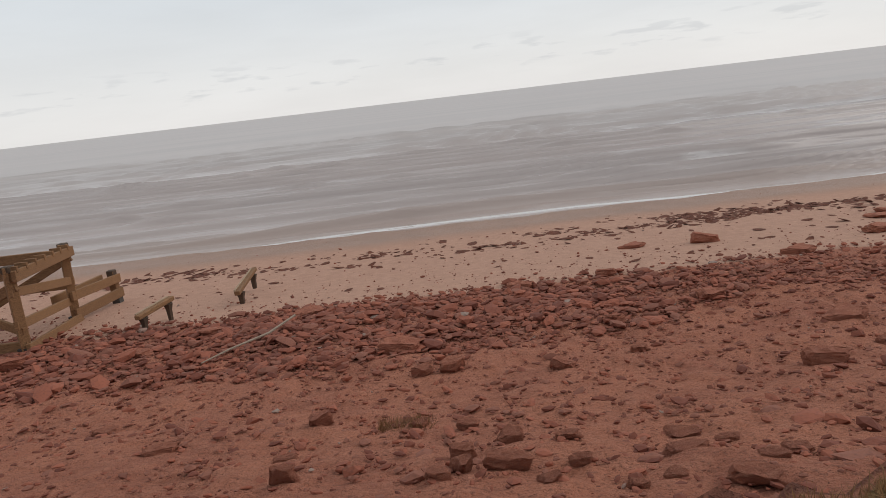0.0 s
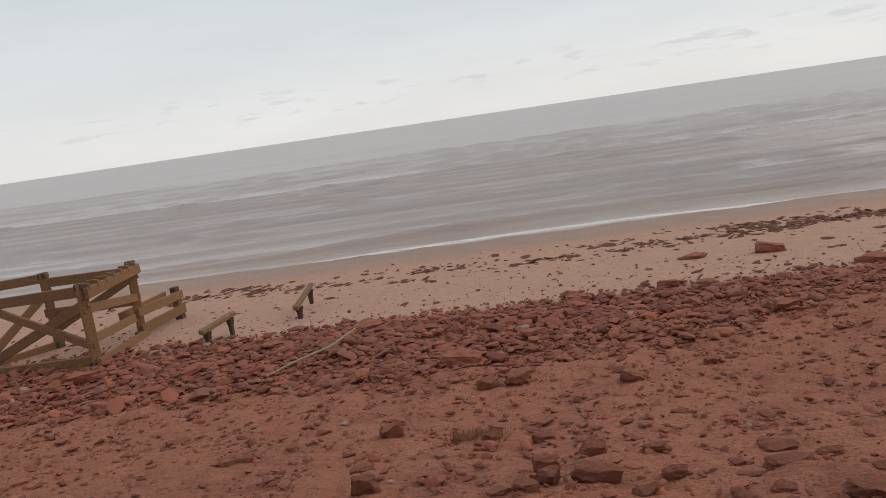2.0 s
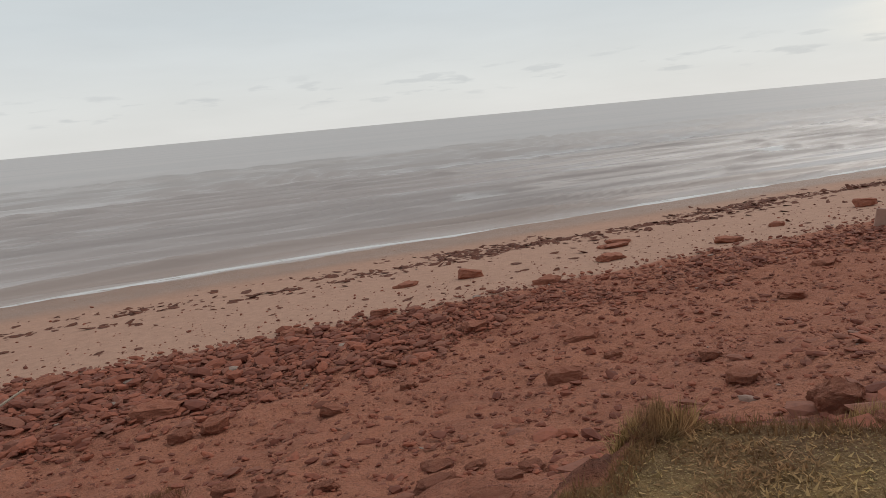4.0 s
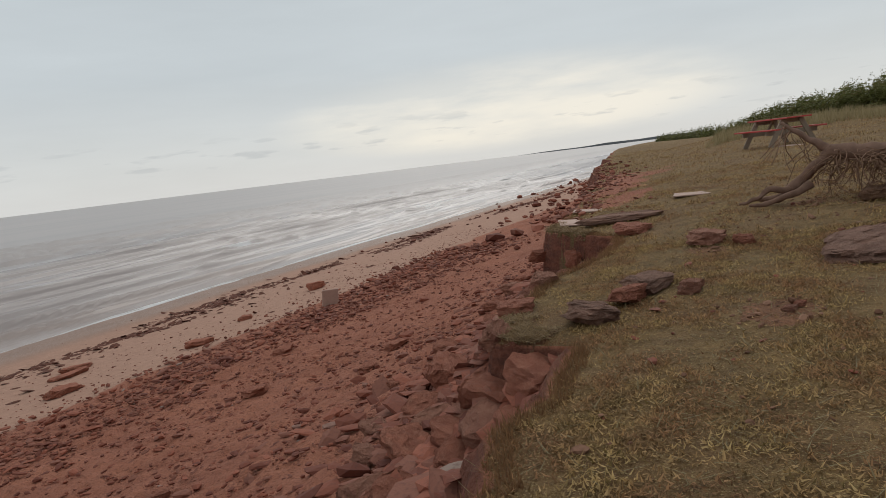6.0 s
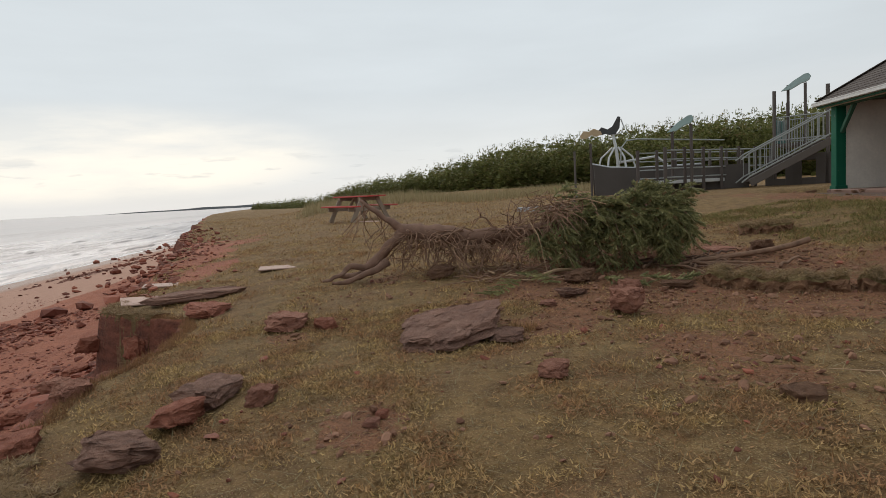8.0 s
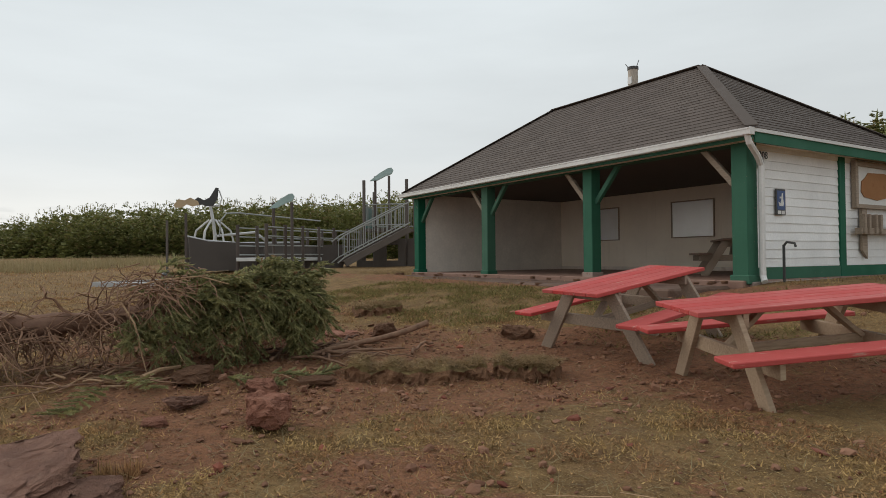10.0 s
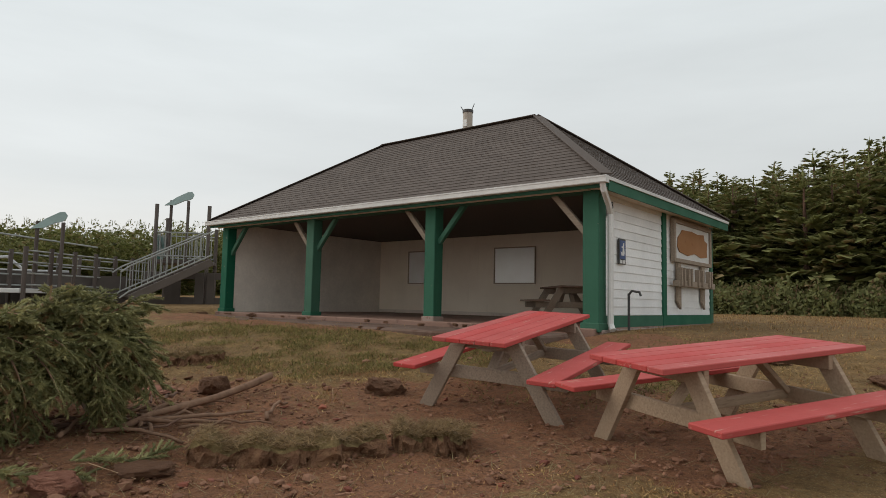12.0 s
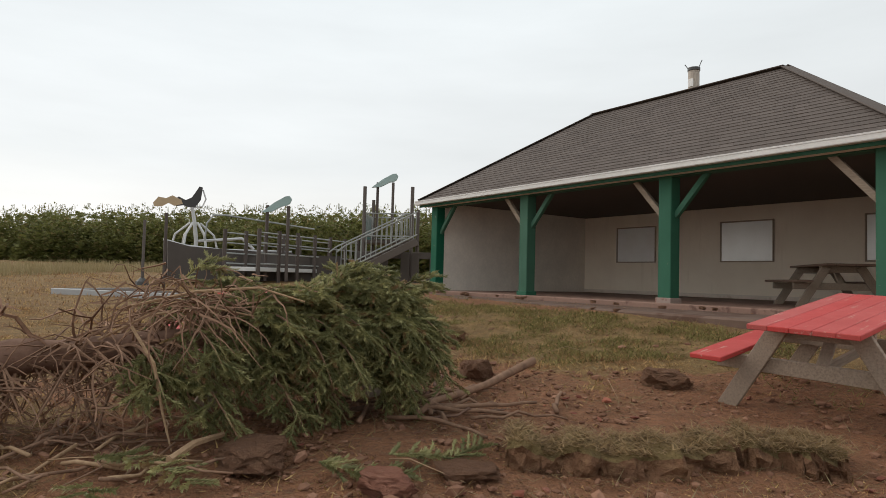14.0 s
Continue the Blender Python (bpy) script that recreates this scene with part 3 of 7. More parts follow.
def soil(x, y):
    """Where the storm has stripped or buried the turf."""
    s = 0
    for cx, cy, rx, ry, k in ((10.3, -3.0, 1.7, 1.2, 1.0), (8.5, -4.2, 1.6, 0.8, 0.95), (11.2, -5.0, 1.6, 0.8, 0.9), (8.3, -6.3, 1.5, 1.2, 0.9), (6.2, -5.6, 1.3, 1.0, 0.6), (7.6, -2.2, 1.3, 0.7, 0.35), (9.6, -1.6, 1.4, 0.6, 0.45), (6.4, 0.2, 0.34, 0.22, 1.6), (11.8, 0.0, 1.6, 0.5, 0.6), (4.4, -8.0, 1.2, 0.8, 0.6), (8.9, 0.9, 0.5, 0.25, 0.8), (23, 3.6, 3.5, 0.8, 0.8), (8.0, -9.8, 1.2, 0.5, 0.6), (14, -10.2, 6, 0.5, 0.7), (16, 3.3, 1.8, 0.5, 0.9), (19, 4.0, 1.8, 0.6, 0.9), (22.5, 4.6, 2, 0.6, 0.8), (13.5, -9.9, 6.5, 0.7, 0.8)):
        s = s + k * np.exp(-(((x - cx) / rx) ** 2 + ((y - cy) / ry) ** 2))
    y = np.asarray(y)
    s = s + smooth(13, 15, x) * smooth(40, 28, x) * smooth(-1.5, -0.3, y - edge(x)) * np.clip(0.35 + 1.5 * fbm(x, y, 0.9, 77), 0, 1)
    s = s + 0.34 * smooth(0.6, -2.2, y) * smooth(-8.2, -6.4, y) * smooth(20, 13, x)
    return np.clip(s * 0.9 + 0.55 * fbm(x, y, 0.7, 31) * smooth(0.05, 0.3, s) + 0.25 * smooth(0.25, 0.6, fbm(x, y, 1.1, 37)), 0, 1)


def turf_cover(x, y):
    d = np.asarray(y) - edge(x)
    g = smooth(0.0, -0.07, d)
    return g * (1 - 0.9 * smooth(0.2, 0.85, soil(x, y)))


xs = steps((-400, -60, 20), (-60, -12, 1.2), (-12, -3, 0.15), (-3, 14, 0.075), (5.7, 6.3, 0.03), (10.7, 12.6, 0.03), (14, 30, 0.2), (30, 60, 0.6), (60, 140, 2.5), (140, 700, 25))
ds = steps((-900, -90, 40), (-90, -40, 3), (-40, -13, 0.6), (-13, -5, 0.2), (-5, -0.6, 0.1), (-0.6, 0.8, 0.035), (0.8, 5, 0.07), (5, 14, 0.1), (14, 26, 0.3), (26, 90, 4))
gx, gd = np.meshgrid(xs, ds, indexing="ij")
gy = gd + edge(gx) * smooth(-30, -4, gd)
gz = ground_z(gx, gy)
dd = gy - edge(gx)
face_band = smooth(-0.02, 0.08, dd) * smooth(0.9, 0.3, dd)
gz = gz + face_band * (0.14 * fbm(gx, gy, 0.35, 41) + 0.07 * vnoise(gx * 7, gy * 7, 43))
earthy = soil(gx, gy) * smooth(0.0, -0.2, dd) * smooth(25, 16, gx) * smooth(-9.5, -8, gy)
gz = gz + earthy * (0.03 * fbm(gx, gy, 0.3, 46) + 0.014 * vnoise(gx * 8, gy * 8, 47))
rubble = smooth(0.1, 0.5, dd) * smooth(14.5, 12.5, gy - shore(gx))
gz = gz + rubble * (0.05 * fbm(gx, gy, 0.32, 44) + 0.022 * vnoise(gx * 8, gy * 8, 45))
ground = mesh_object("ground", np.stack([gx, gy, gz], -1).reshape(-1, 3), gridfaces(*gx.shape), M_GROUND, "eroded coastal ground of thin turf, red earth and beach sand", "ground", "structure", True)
yy = gy - shore(gx)
cover = np.zeros((gx.size, 4), np.float32)
cover[:, 0] = turf_cover(gx, gy).ravel()
cover[:, 1] = smooth(13.0, 14.2, yy + 0.5 * fbm(gx, gy, 1.6, 51)).ravel()
cover[:, 2] = smooth(21.8, 24.0, yy + 0.5 * fbm(gx, gy, 4, 52)).ravel()
cover[:, 3] = (smooth(0.05, -0.1, dd) * (1 - smooth(12.5, 14.5, gx) * smooth(-3.0, -1.5, dd))).ravel()
ground.data.attributes.new("cover", "FLOAT_COLOR", "POINT").data.foreach_set("color", cover.ravel())

# face band below the turf edge, where the darker shaded earth colour goes
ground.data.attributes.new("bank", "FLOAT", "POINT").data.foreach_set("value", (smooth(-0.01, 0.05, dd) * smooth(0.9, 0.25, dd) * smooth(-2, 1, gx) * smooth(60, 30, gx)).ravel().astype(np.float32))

# ---- sea: low swell running in at a slant to the beach ----
wx = steps((-2600, -260, 120), (-260, -60, 6), (-60, 130, 0.7), (130, 300, 5), (300, 3200, 120))
wy = steps((23.5, 62, 0.16), (62, 110, 0.45), (110, 260, 3), (260, 4200, 120))
sx, sy = np.meshgrid(wx, wy, indexing="ij")
sr = sy - shore(sx) - 25.7
swell = 0
# long-crested ripples: each train bends slowly along its crest and comes in sets
for wave, amp, slant, run, seed in ((8.5, 0.07, 0.05, 30, 3), (3.7, 0.40, -0.02, 26, 4), (2.1, 0.19, 0.03, 14, 5), (1.15, 0.022, -0.04, 6, 6)):
    bend = 0.9 * vnoise(sx / (run * 1.6), sr / (wave * 9), 60 + seed) + 0.35 * vnoise(sx / (run * 0.5), sr / (wave * 3), 66 + seed)
    ph = (sr + slant * sx) / wave + bend
    crest = (0.5 + 0.5 * np.cos(2 * math.pi * ph + 0.6 * np.sin(2 * math.pi * ph))) ** 9.0
    swell = swell + amp * crest * (0.35 + 0.65 * smooth(-0.5, 0.3, vnoise(sx / run, sr / (wave * 1.2), 70 + seed)))
swell = swell * smooth(-0.3, 3, sr) * (0.25 + 0.75 * smooth(190, 40, sr)) * smooth(260, 150, sr)
sz = -3.9 + swell - 0.02
sea = mesh_object("water", np.stack([sx, sy, sz], -1).reshape(-1, 3), gridfaces(*sx.shape), M_WATER, "grey-brown sea with small breaking ripples under overcast sky", "sea", "structure", True)
foam = np.zeros((sx.size, 4), np.float32)
lines = smooth(0.4, 0.05, np.abs(sr - 0.45 - 0.5 * vnoise(sx / 5, 0, 81))) * 0.7
breaker = smooth(0.7, 0.15, np.abs(sr - 19 - 2.2 * vnoise(sx / 16, 0.5, 82) + 0.09 * sx)) * smooth(0.0, 0.5, vnoise(sx / 14, 3.5, 83))
breaker2 = smooth(0.5, 0.1, np.abs(sr - 11 - 1.5 * vnoise(sx / 9, 0.5, 85))) * smooth(0.3, 0.7, vnoise(sx / 5, 3.5, 86)) * 0.6
foam[:, 0] = np.clip(lines + 0.7 * breaker + 0.5 * breaker2, 0, 1).ravel()
foam[:, 1] = smooth(7, 0, sr).ravel()
foam[:, 2] = smooth(15, 80, sr).ravel()
foam[:, 3] = 1
sea.data.attributes.new("cover", "FLOAT_COLOR", "POINT").data.foreach_set("color", foam.ravel())

# ---- the picnic pavilion ----
L, D, HE, OV, HIP, RIDGE = 10.59, 5.76, 2.38, 0.40, 2.83, 4.66
B = pose(8.369, -10.679, 0.829, 0, 0, -12.0)
pavilion = thing("picnic_pavilion", B, "open-fronted white pavilion with green posts and brown shingled hip roof", "building")


def sub(name, bm, mat, label="", parent=None, kind=""):
    ob = part(name, bm, mat, parent or pavilion, label)
    return tagged(ob, kind=kind)


sub("floor_slab", solid(-0.12, -D - 0.05, -0.35, L + 0.12, 0.25, 0.0, 0.015), M_CONCRETE, "silt-stained concrete floor")
sub("apron", solid(0.1, 0.252, -0.5, L + 0.3, 1.75, -0.09, 0.03), M_APRON, "muddy concrete apron")
sub("footing", solid(-0.20, -D - 0.1, -0.6, 0.08, 0.1, -0.02, 0.02), M_FOUND, "exposed concrete footing")
# walls
sub("back_wall", solid(0.093, -D, 0.0, L - 0.06, -D + 0.12, 2.72), M_PLY, "cream plywood wall")
sub("end_wall", solid(L - 0.10, -D + 0.124, 0.0, L + 0.04, -0.12, 2.42), M_WALL_LIT, "plywood wall in a paler, lit colour")
sub("side_wall", solid(-0.03, -D - 0.28, 0.0, 0.09, -0.12, 2.45), M_PLY, "siding-clad wall")
for x in (1.15, 4.5, 7.85):
    win = sub("boarded_window", solid(x, -D + 0.125, 0.95, x + 1.32, -D + 0.145, 1.93, 0.004), M_BOARDED, "pale board over a window")
    for a in ((x - 0.035, 0.92, x - 0.002, 1.965), (x + 1.322, 0.92, x + 1.355, 1.965), (x, 0.92, x + 1.32, 0.948), (x, 1.932, x + 1.32, 1.965)):
        sub("casing", solid(a[0], -D + 0.125, a[1], a[2], -D + 0.165, a[3], 0.004), M_TRIM, parent=win)
sub("skirting", solid(0.1, -D + 0.122, 0.002, L - 0.11, -D + 0.15, 0.1), M_CEIL)
# posts with base blocks and braces
for i in range(4):
    x = L * i / 3 - (0.12 if i == 1 else 0.0)
    w = 0.13 if i else 0.14
    post = sub("post", solid(x - w, -2 * w * (0.5 if i else 0.5), 0.02, x + w, w, 2.28, 0.012), M_GREEN, "green-painted timber post")
    sub("post_foot", solid(x - w - 0.03, -w - 0.03, -0.06, x + w + 0.03, w + 0.03, 0.09, 0.012), M_GREEN if i != 1 else M_FOUND, parent=post)
    for sgn in (-1, 1):
        if (i == 0 and sgn < 0) or (i == 3 and sgn > 0):
            continue
        mat = M_TABLE_GREY if (i == 0 or (i == 1 and sgn > 0) or (i == 2 and sgn > 0)) else M_GREEN
        sub("brace", beam((x + sgn * (w - 0.01), -0.02, 1.52), (x + sgn * (w + 0.62), -0.02, 2.24), 0.09, 0.10), mat, "worn paint" if mat is M_TABLE_GREY else "", post)
sub("front_beam", solid(0.0, -0.1, 2.2, L, 0.1, 2.3, 0.006), M_GREEN, "green beam with peeling paint")
# side elevation: corner boards, skirt, frieze and lapped siding
for y0, y1 in ((-3.06, -2.86), (-D - 0.30, -D - 0.12)):
    sub("corner_board", solid(-0.075, y0, -0.02, -0.032, y1, 2.3, 0.004), M_GREEN)
sub("skirt_board", solid(-0.066, -D - 0.118, 0.0, -0.034, -3.062, 0.2, 0.004), M_GREEN)
sub("skirt_board", solid(-0.066, -2.858, 0.0, -0.034, -0.16, 0.2, 0.004), M_GREEN)
# roof
ex0, ex1, ey0, ey1 = -OV, L + OV, -D - OV, OV
r0, r1 = Vector((HIP, -D / 2, RIDGE)), Vector((L - HIP, -D / 2, RIDGE))
corners = [Vector((ex1, ey1, HE)), Vector((ex0, ey1, HE)), Vector((ex0, ey0, HE)), Vector((ex1, ey0, HE))]
bm = bmesh.new()
deck = [bm.verts.new(c) for c in corners] + [bm.verts.new(r0), bm.verts.new(r1)]
low = [bm.verts.new(c - Vector((0, 0, 0.05))) for c in corners]
for f in ((0, 1, 4, 5), (1, 2, 4), (2, 3, 5, 4), (3, 0, 5)):
    bm.faces.new([deck[k] for k in f])
for k in range(4):
    bm.faces.new((deck[k], low[k], low[(k + 1) % 4], deck[(k + 1) % 4]))
bm.faces.new(low)
bmesh.ops.recalc_face_normals(bm, faces=bm.faces)
roof = sub("roof", bm, M_SHINGLE, "brown asphalt-shingled hip roof")
sub("ceiling", solid(0.1, -D + 0.13, 2.66, L - 0.11, -0.13, 2.69), M_CEIL, "dark board ceiling", kind="structure")
rng = np.random.default_rng(7)


def shingles(a, b, c, d, seed):
    """Lapped tabs over a roof face with eave a-b and top d-c."""
    rr = np.random.default_rng(seed)
    a, b, c, d = (np.array(v) for v in (a, b, c, d))
    n = np.cross(b - a, d - a)
    n = n / np.linalg.norm(n)
    n = n if n[2] > 0 else -n
    rise = np.linalg.norm((d + c) / 2 - (a + b) / 2)
    rows = int(rise / 0.145)
    out = []
    for r in range(rows):
        lo, hi = r / rows, min((r + 1.12) / rows, 1)
        p, q = a + (d - a) * lo, b + (c - b) * lo
        p2, q2 = a + (d - a) * hi, b + (c - b) * hi
        length = np.linalg.norm(q - p)
        if length < 0.15:
            continue
        cuts = [0.0]
        while cuts[-1] < length:
            cuts.append(cuts[-1] + rr.choice([0.17, 0.24, 0.33, 0.42]))
        cuts = np.clip(np.array(cuts) / length, 0, 1)
        for s, e in zip(cuts[:-1], cuts[1:]):
            t = 0.014 + rr.uniform(0, 0.004)
            e2 = max(s, e - 0.004 / length)
            out.append([p + (q - p) * s + n * t, p + (q - p) * e2 + n * t, p2 + (q2 - p2) * e2 + n * 0.004, p2 + (q2 - p2) * s + n * 0.004, p + (q - p) * s, p + (q - p) * e2])
    return np.array(out)


tabs = np.concatenate([shingles(corners[0], corners[1], r0, r1, 1), shingles(corners[1], corners[2], r0, r0, 2), shingles(corners[3], corners[0], r1, r1, 3)])
tf = np.array([(0, 1, 2, 3), (4, 5, 1, 0)])
near = np.argsort(np.linalg.norm(tabs[:, 0] - np.array(corners[1]) - np.array((1.6, 0, 0)), axis=1))[:300]
single, tabs = tabs[near], np.delete(tabs, near, axis=0)
faces = (np.arange(len(tabs))[:, None, None] * 6 + tf[None]).reshape(-1, 4)
tab_ob = mesh_object("shingles", tabs.reshape(-1, 3), faces, M_SHINGLE, "", "", "stuff")
tab_ob.parent = pavilion
for tab in single:
    one = mesh_object("shingle", tab, tf, M_SHINGLE)
    one.parent = roof
for p, q in ((corners[1], r0), (corners[0], r1), (r0, r1), (corners[2], r0), (corners[3], r1)):
    up = Vector((0, 0, 0.03))
    sub("hip_cap", beam(p + up, q + up, 0.2, 0.022, 0.006), M_SHINGLE, parent=roof)
sub("fascia", solid(ex0 + 0.02, OV - 0.06, HE - 0.17, ex1 - 0.02, OV - 0.03, HE - 0.055), M_GREEN, parent=roof)
sub("fascia", solid(ex0 + 0.0, ey0, HE - 0.22, ex0 + 0.03, ey1 - 0.09, HE - 0.055), M_GREEN, "green fascia board", roof)
sub("drip_edge", solid(ex0 - 0.025, ey0, HE - 0.06, ex0 - 0.003, ey1, HE - 0.005), M_WHITE, "white metal drip edge", roof)
sub("soffit", solid(ex0 + 0.032, -D, HE - 0.16, -0.04, 0.3, HE - 0.13), M_CEIL, "", roof)
sub("soffit", solid(0, 0.135, HE - 0.16, L + 0.2, OV - 0.062, HE - 0.13), M_CEIL, "", roof)
bm = bmesh.new()
for y0, y1, z0, z1 in ((OV - 0.02, OV + 0.09, HE - 0.115, HE - 0.105), (OV + 0.085, OV + 0.1, HE - 0.105, HE - 0.005), (OV - 0.025, OV - 0.015, HE - 0.115, HE - 0.0)):
    box(bm, ex0 - 0.02, y0, z0, ex1 + 0.02, y1, z1)
box(bm, ex0 - 0.03, OV - 0.025, HE - 0.115, ex0 - 0.02, OV + 0.1, HE)
box(bm, ex0 - 0.02, OV + 0.1, HE - 0.03, ex1 + 0.02, OV + 0.108, HE - 0.008)
sub("gutter", bm, M_WHITE, "white aluminium gutter")
sub("downspout", pipe([(-0.34, OV + 0.03, HE - 0.10), (-0.34, OV - 0.02, HE - 0.22), (-0.27, 0.05, 1.98), (-0.24, -0.09, 1.84), (-0.235, -0.1, 0.08), (-0.30, -0.04, -0.02)], 0.05, 8), M_WHITE, "white downspout")
# lapped siding on the side wall, panel by panel
lap, first = 0.148, 0.205
for y0, y1 in ((-2.855, -0.16), (-D - 0.115, -3.065)):
    for k in range(13):
        z = first + k * lap
        bm = solid(-0.012, y0, 0.0, 0.0, y1, lap + 0.012, 0.0, pose(-0.038, 0, z, 0, 5.5, 0))
        sub("siding_board", bm, M_SIDING)
sub("frieze_board", solid(-0.05, -D - 0.115, first + 13 * lap + 0.02, -0.034, -0.16, 2.3), M_SIDING)
# sign frame with a torn ochre board, rack with pegs
sign = thing("notice_board", B @ pose(-0.09, -4.52, 0, 0, 0, 90), "weathered framed notice board with torn ochre backing on white siding", "notice board")
part("backing", solid(-1.12, -0.02, 1.36, 1.12, 0.02, 2.08), M_WHITE, sign)
rr = random.Random(4)
outline = [(-0.95, 1.5), (-0.5, 1.46), (-0.1, 1.52), (0.35, 1.45), (0.86, 1.5), (0.98, 1.6), (0.95, 1.8), (0.8, 1.88), (0.7, 1.97), (0.1, 1.99), (-0.3, 1.96), (-0.72, 1.99), (-0.78, 1.86), (-0.98, 1.82), (-0.93, 1.66)]
part("torn_board", plate(outline, 0.012, pose(0, 0.03, 0)), M_OCHRE, sign, "torn ochre hardboard")
for a in ((-1.22, 1.28, -1.12, 2.18), (1.12, 1.28, 1.22, 2.18), (-1.12, 2.08, 1.12, 2.18), (-1.12, 1.28, 1.12, 1.36)):
    part("frame_rail", solid(a[0], -0.03, a[1], a[2], 0.06, a[3], 0.006), M_TABLE_GREY, sign)
rack = thing("wooden_rack", B @ pose(-0.09, -4.52, 0, 0, 0, 90), "weathered timber rack with short pegs fixed under notice board", "rack")
for x in (-0.8, 0.75):
    part("upright", plate([(x, 0.32), (x + 0.2, 0.48), (x + 0.2, 1.28), (x, 1.28)], 0.05), M_TABLE_GREY, rack)
part("shelf", solid(-1.1, 0.03, 0.78, 1.25, 0.16, 0.9, 0.006), M_TABLE_GREY, rack)
for x in (-0.78, -0.62, -0.15, 0.12, 0.55, 0.74, 1.0, 1.18):
    part("peg", solid(x - 0.035, 0.1, 0.8, x + 0.035, 0.2, 1.16, 0.006), M_TABLE_GREY, rack)
blue = thing("accessibility_sign", B @ pose(-0.075, -0.9, -0.1, 0, 0, 90), "small blue accessibility sign on white siding", "sign")
part("plate", solid(-0.14, -0.01, 1.18, 0.14, 0.012, 1.62, 0.004), M_BLACK, blue)
part("face", solid(-0.115, 0.013, 1.27, 0.115, 0.018, 1.59), M_BLUE, blue, "blue face")
part("symbol", plate([(-0.05, 1.33), (0.06, 1.33), (0.09, 1.4), (0.02, 1.38), (0.0, 1.46), (0.05, 1.46), (0.05, 1.49), (0.0, 1.49), (-0.02, 1.55), (-0.05, 1.55), (-0.05, 1.45), (-0.07, 1.38)], 0.004, pose(0, 0.021, 0)), M_WHITE, blue, "white symbol")
part("symbol", solid(-0.1, 0.013, 1.195, -0.01, 0.017, 1.255), M_WHITE, blue)
part("symbol", solid(0.01, 0.013, 1.195, 0.1, 0.017, 1.255), M_WHITE, blue)
txt = bpy.data.curves.new("house_number", "FONT")
txt.body, txt.size, txt.extrude, txt.align_x = "308", 0.17, 0.004, "CENTER"
txt.materials.append(M_BLACK)
num = tagged(new("house_number", txt), "small black house number 308 on white siding", "sign")
num.matrix_basis = B @ pose(-0.08, -0.42, 2.0, 90, 0, -90)
tap = thing("standpipe", B @ pose(-0.42, -0.38, -0.15), "dark iron standpipe beside white siding", "tap")
part("riser", pipe([(0, 0, -0.2), (0, 0, 0.72)], 0.022, 8), M_BLACK, tap)
part("spout", pipe([(0, 0, 0.7), (-0.06, 0.02, 0.76), (-0.2, 0.05, 0.74), (-0.22, 0.05, 0.68)], 0.02, 8), M_BLACK, tap)
box_b = thing("electrical_box", B @ pose(-0.08, -0.3, 1.85), "small grey electrical box on white siding", "box")
part("body", solid(-0.05, -0.06, 0, 0, 0.06, 0.16, 0.006), M_METAL, box_b)
part("conduit", pipe([(-0.03, 0, 0), (-0.03, 0, -1.8)], 0.012, 6), M_METAL, box_b)
ch = thing("chimney_pipe", B @ pose(5.05, -D / 2 - 0.3, RIDGE - 0.55), "rusty metal chimney pipe with cap on shingled roof", "chimney")
part("stack", tube(bmesh.new(), [(0, 0, 0), (0, 0, 1.12)], 0.125, 16), M_CHIM, ch)
part("collar", tube(bmesh.new(), [(0, 0, 1.1), (0, 0, 1.17)], 0.14, 16), M_BLACK, ch)
part("patch", solid(-0.06, 0.1, 0.72, 0.06, 0.133, 0.9), M_WHITE, ch, "bare bright metal")
for sgn in (-1, 1):
    part("bird_spike", pipe([(sgn * 0.12, 0, 1.15), (sgn * 0.22, 0.02, 1.3)], 0.01, 5), M_BLACK, ch)


# ---- picnic tables ----
def picnic_table(m, label, top_mat, frame_mat, group="picnic tables on the grass"):
    t = thing("picnic_table", m, label, "picnic table", group)
    for k in range(5):
        y = -0.375 + k * 0.1505
        part("tabletop_board", solid(-1.0, y, 0.71, 1.0, y + 0.147, 0.75, 0.005), top_mat, t)
    for s in (-1, 1):
        part("seat_board", solid(-1.0, min(s * 0.57, s * 0.83), 0.425, 1.0, max(s * 0.57, s * 0.83), 0.465, 0.006), top_mat, t, "bench seat")
        for x in (-0.66, 0.66):
            part("leg", beam((x, s * 0.70, -0.03), (x, s * 0.26, 0.70), 0.045, 0.14, 0.004, 0), frame_mat, t)
    for x in (-0.66, 0.66):
        sx_ = 0.046 if x < 0 else -0.046
        part("cross_rail", solid(x + sx_ - 0.022, -0.78, 0.30, x + sx_ + 0.022, 0.78, 0.42, 0.004), frame_mat, t)
        part("top_cleat", solid(x + sx_ - 0.022, -0.36, 0.60, x + sx_ + 0.022, 0.36, 0.712, 0.004), frame_mat, t)
        part("brace", beam((x + sx_ * 1.6, 0, 0.38), (x * 0.36, 0, 0.70), 0.085, 0.04, 0.004), frame_mat, t)
    part("stringer", solid(-0.6, -0.02, 0.33, 0.6, 0.02, 0.40, 0.004), frame_mat, t)
    return t


def table_pose(x, y, z, th, tilt, roll=0):
    return Matrix.Translation((x, y, z)) @ pose(0, 0, 0, 0, 0, th) @ pose(0, 0, 0, 0, -tilt, 0) @ pose(0, 0, 0, roll, 0, 0)


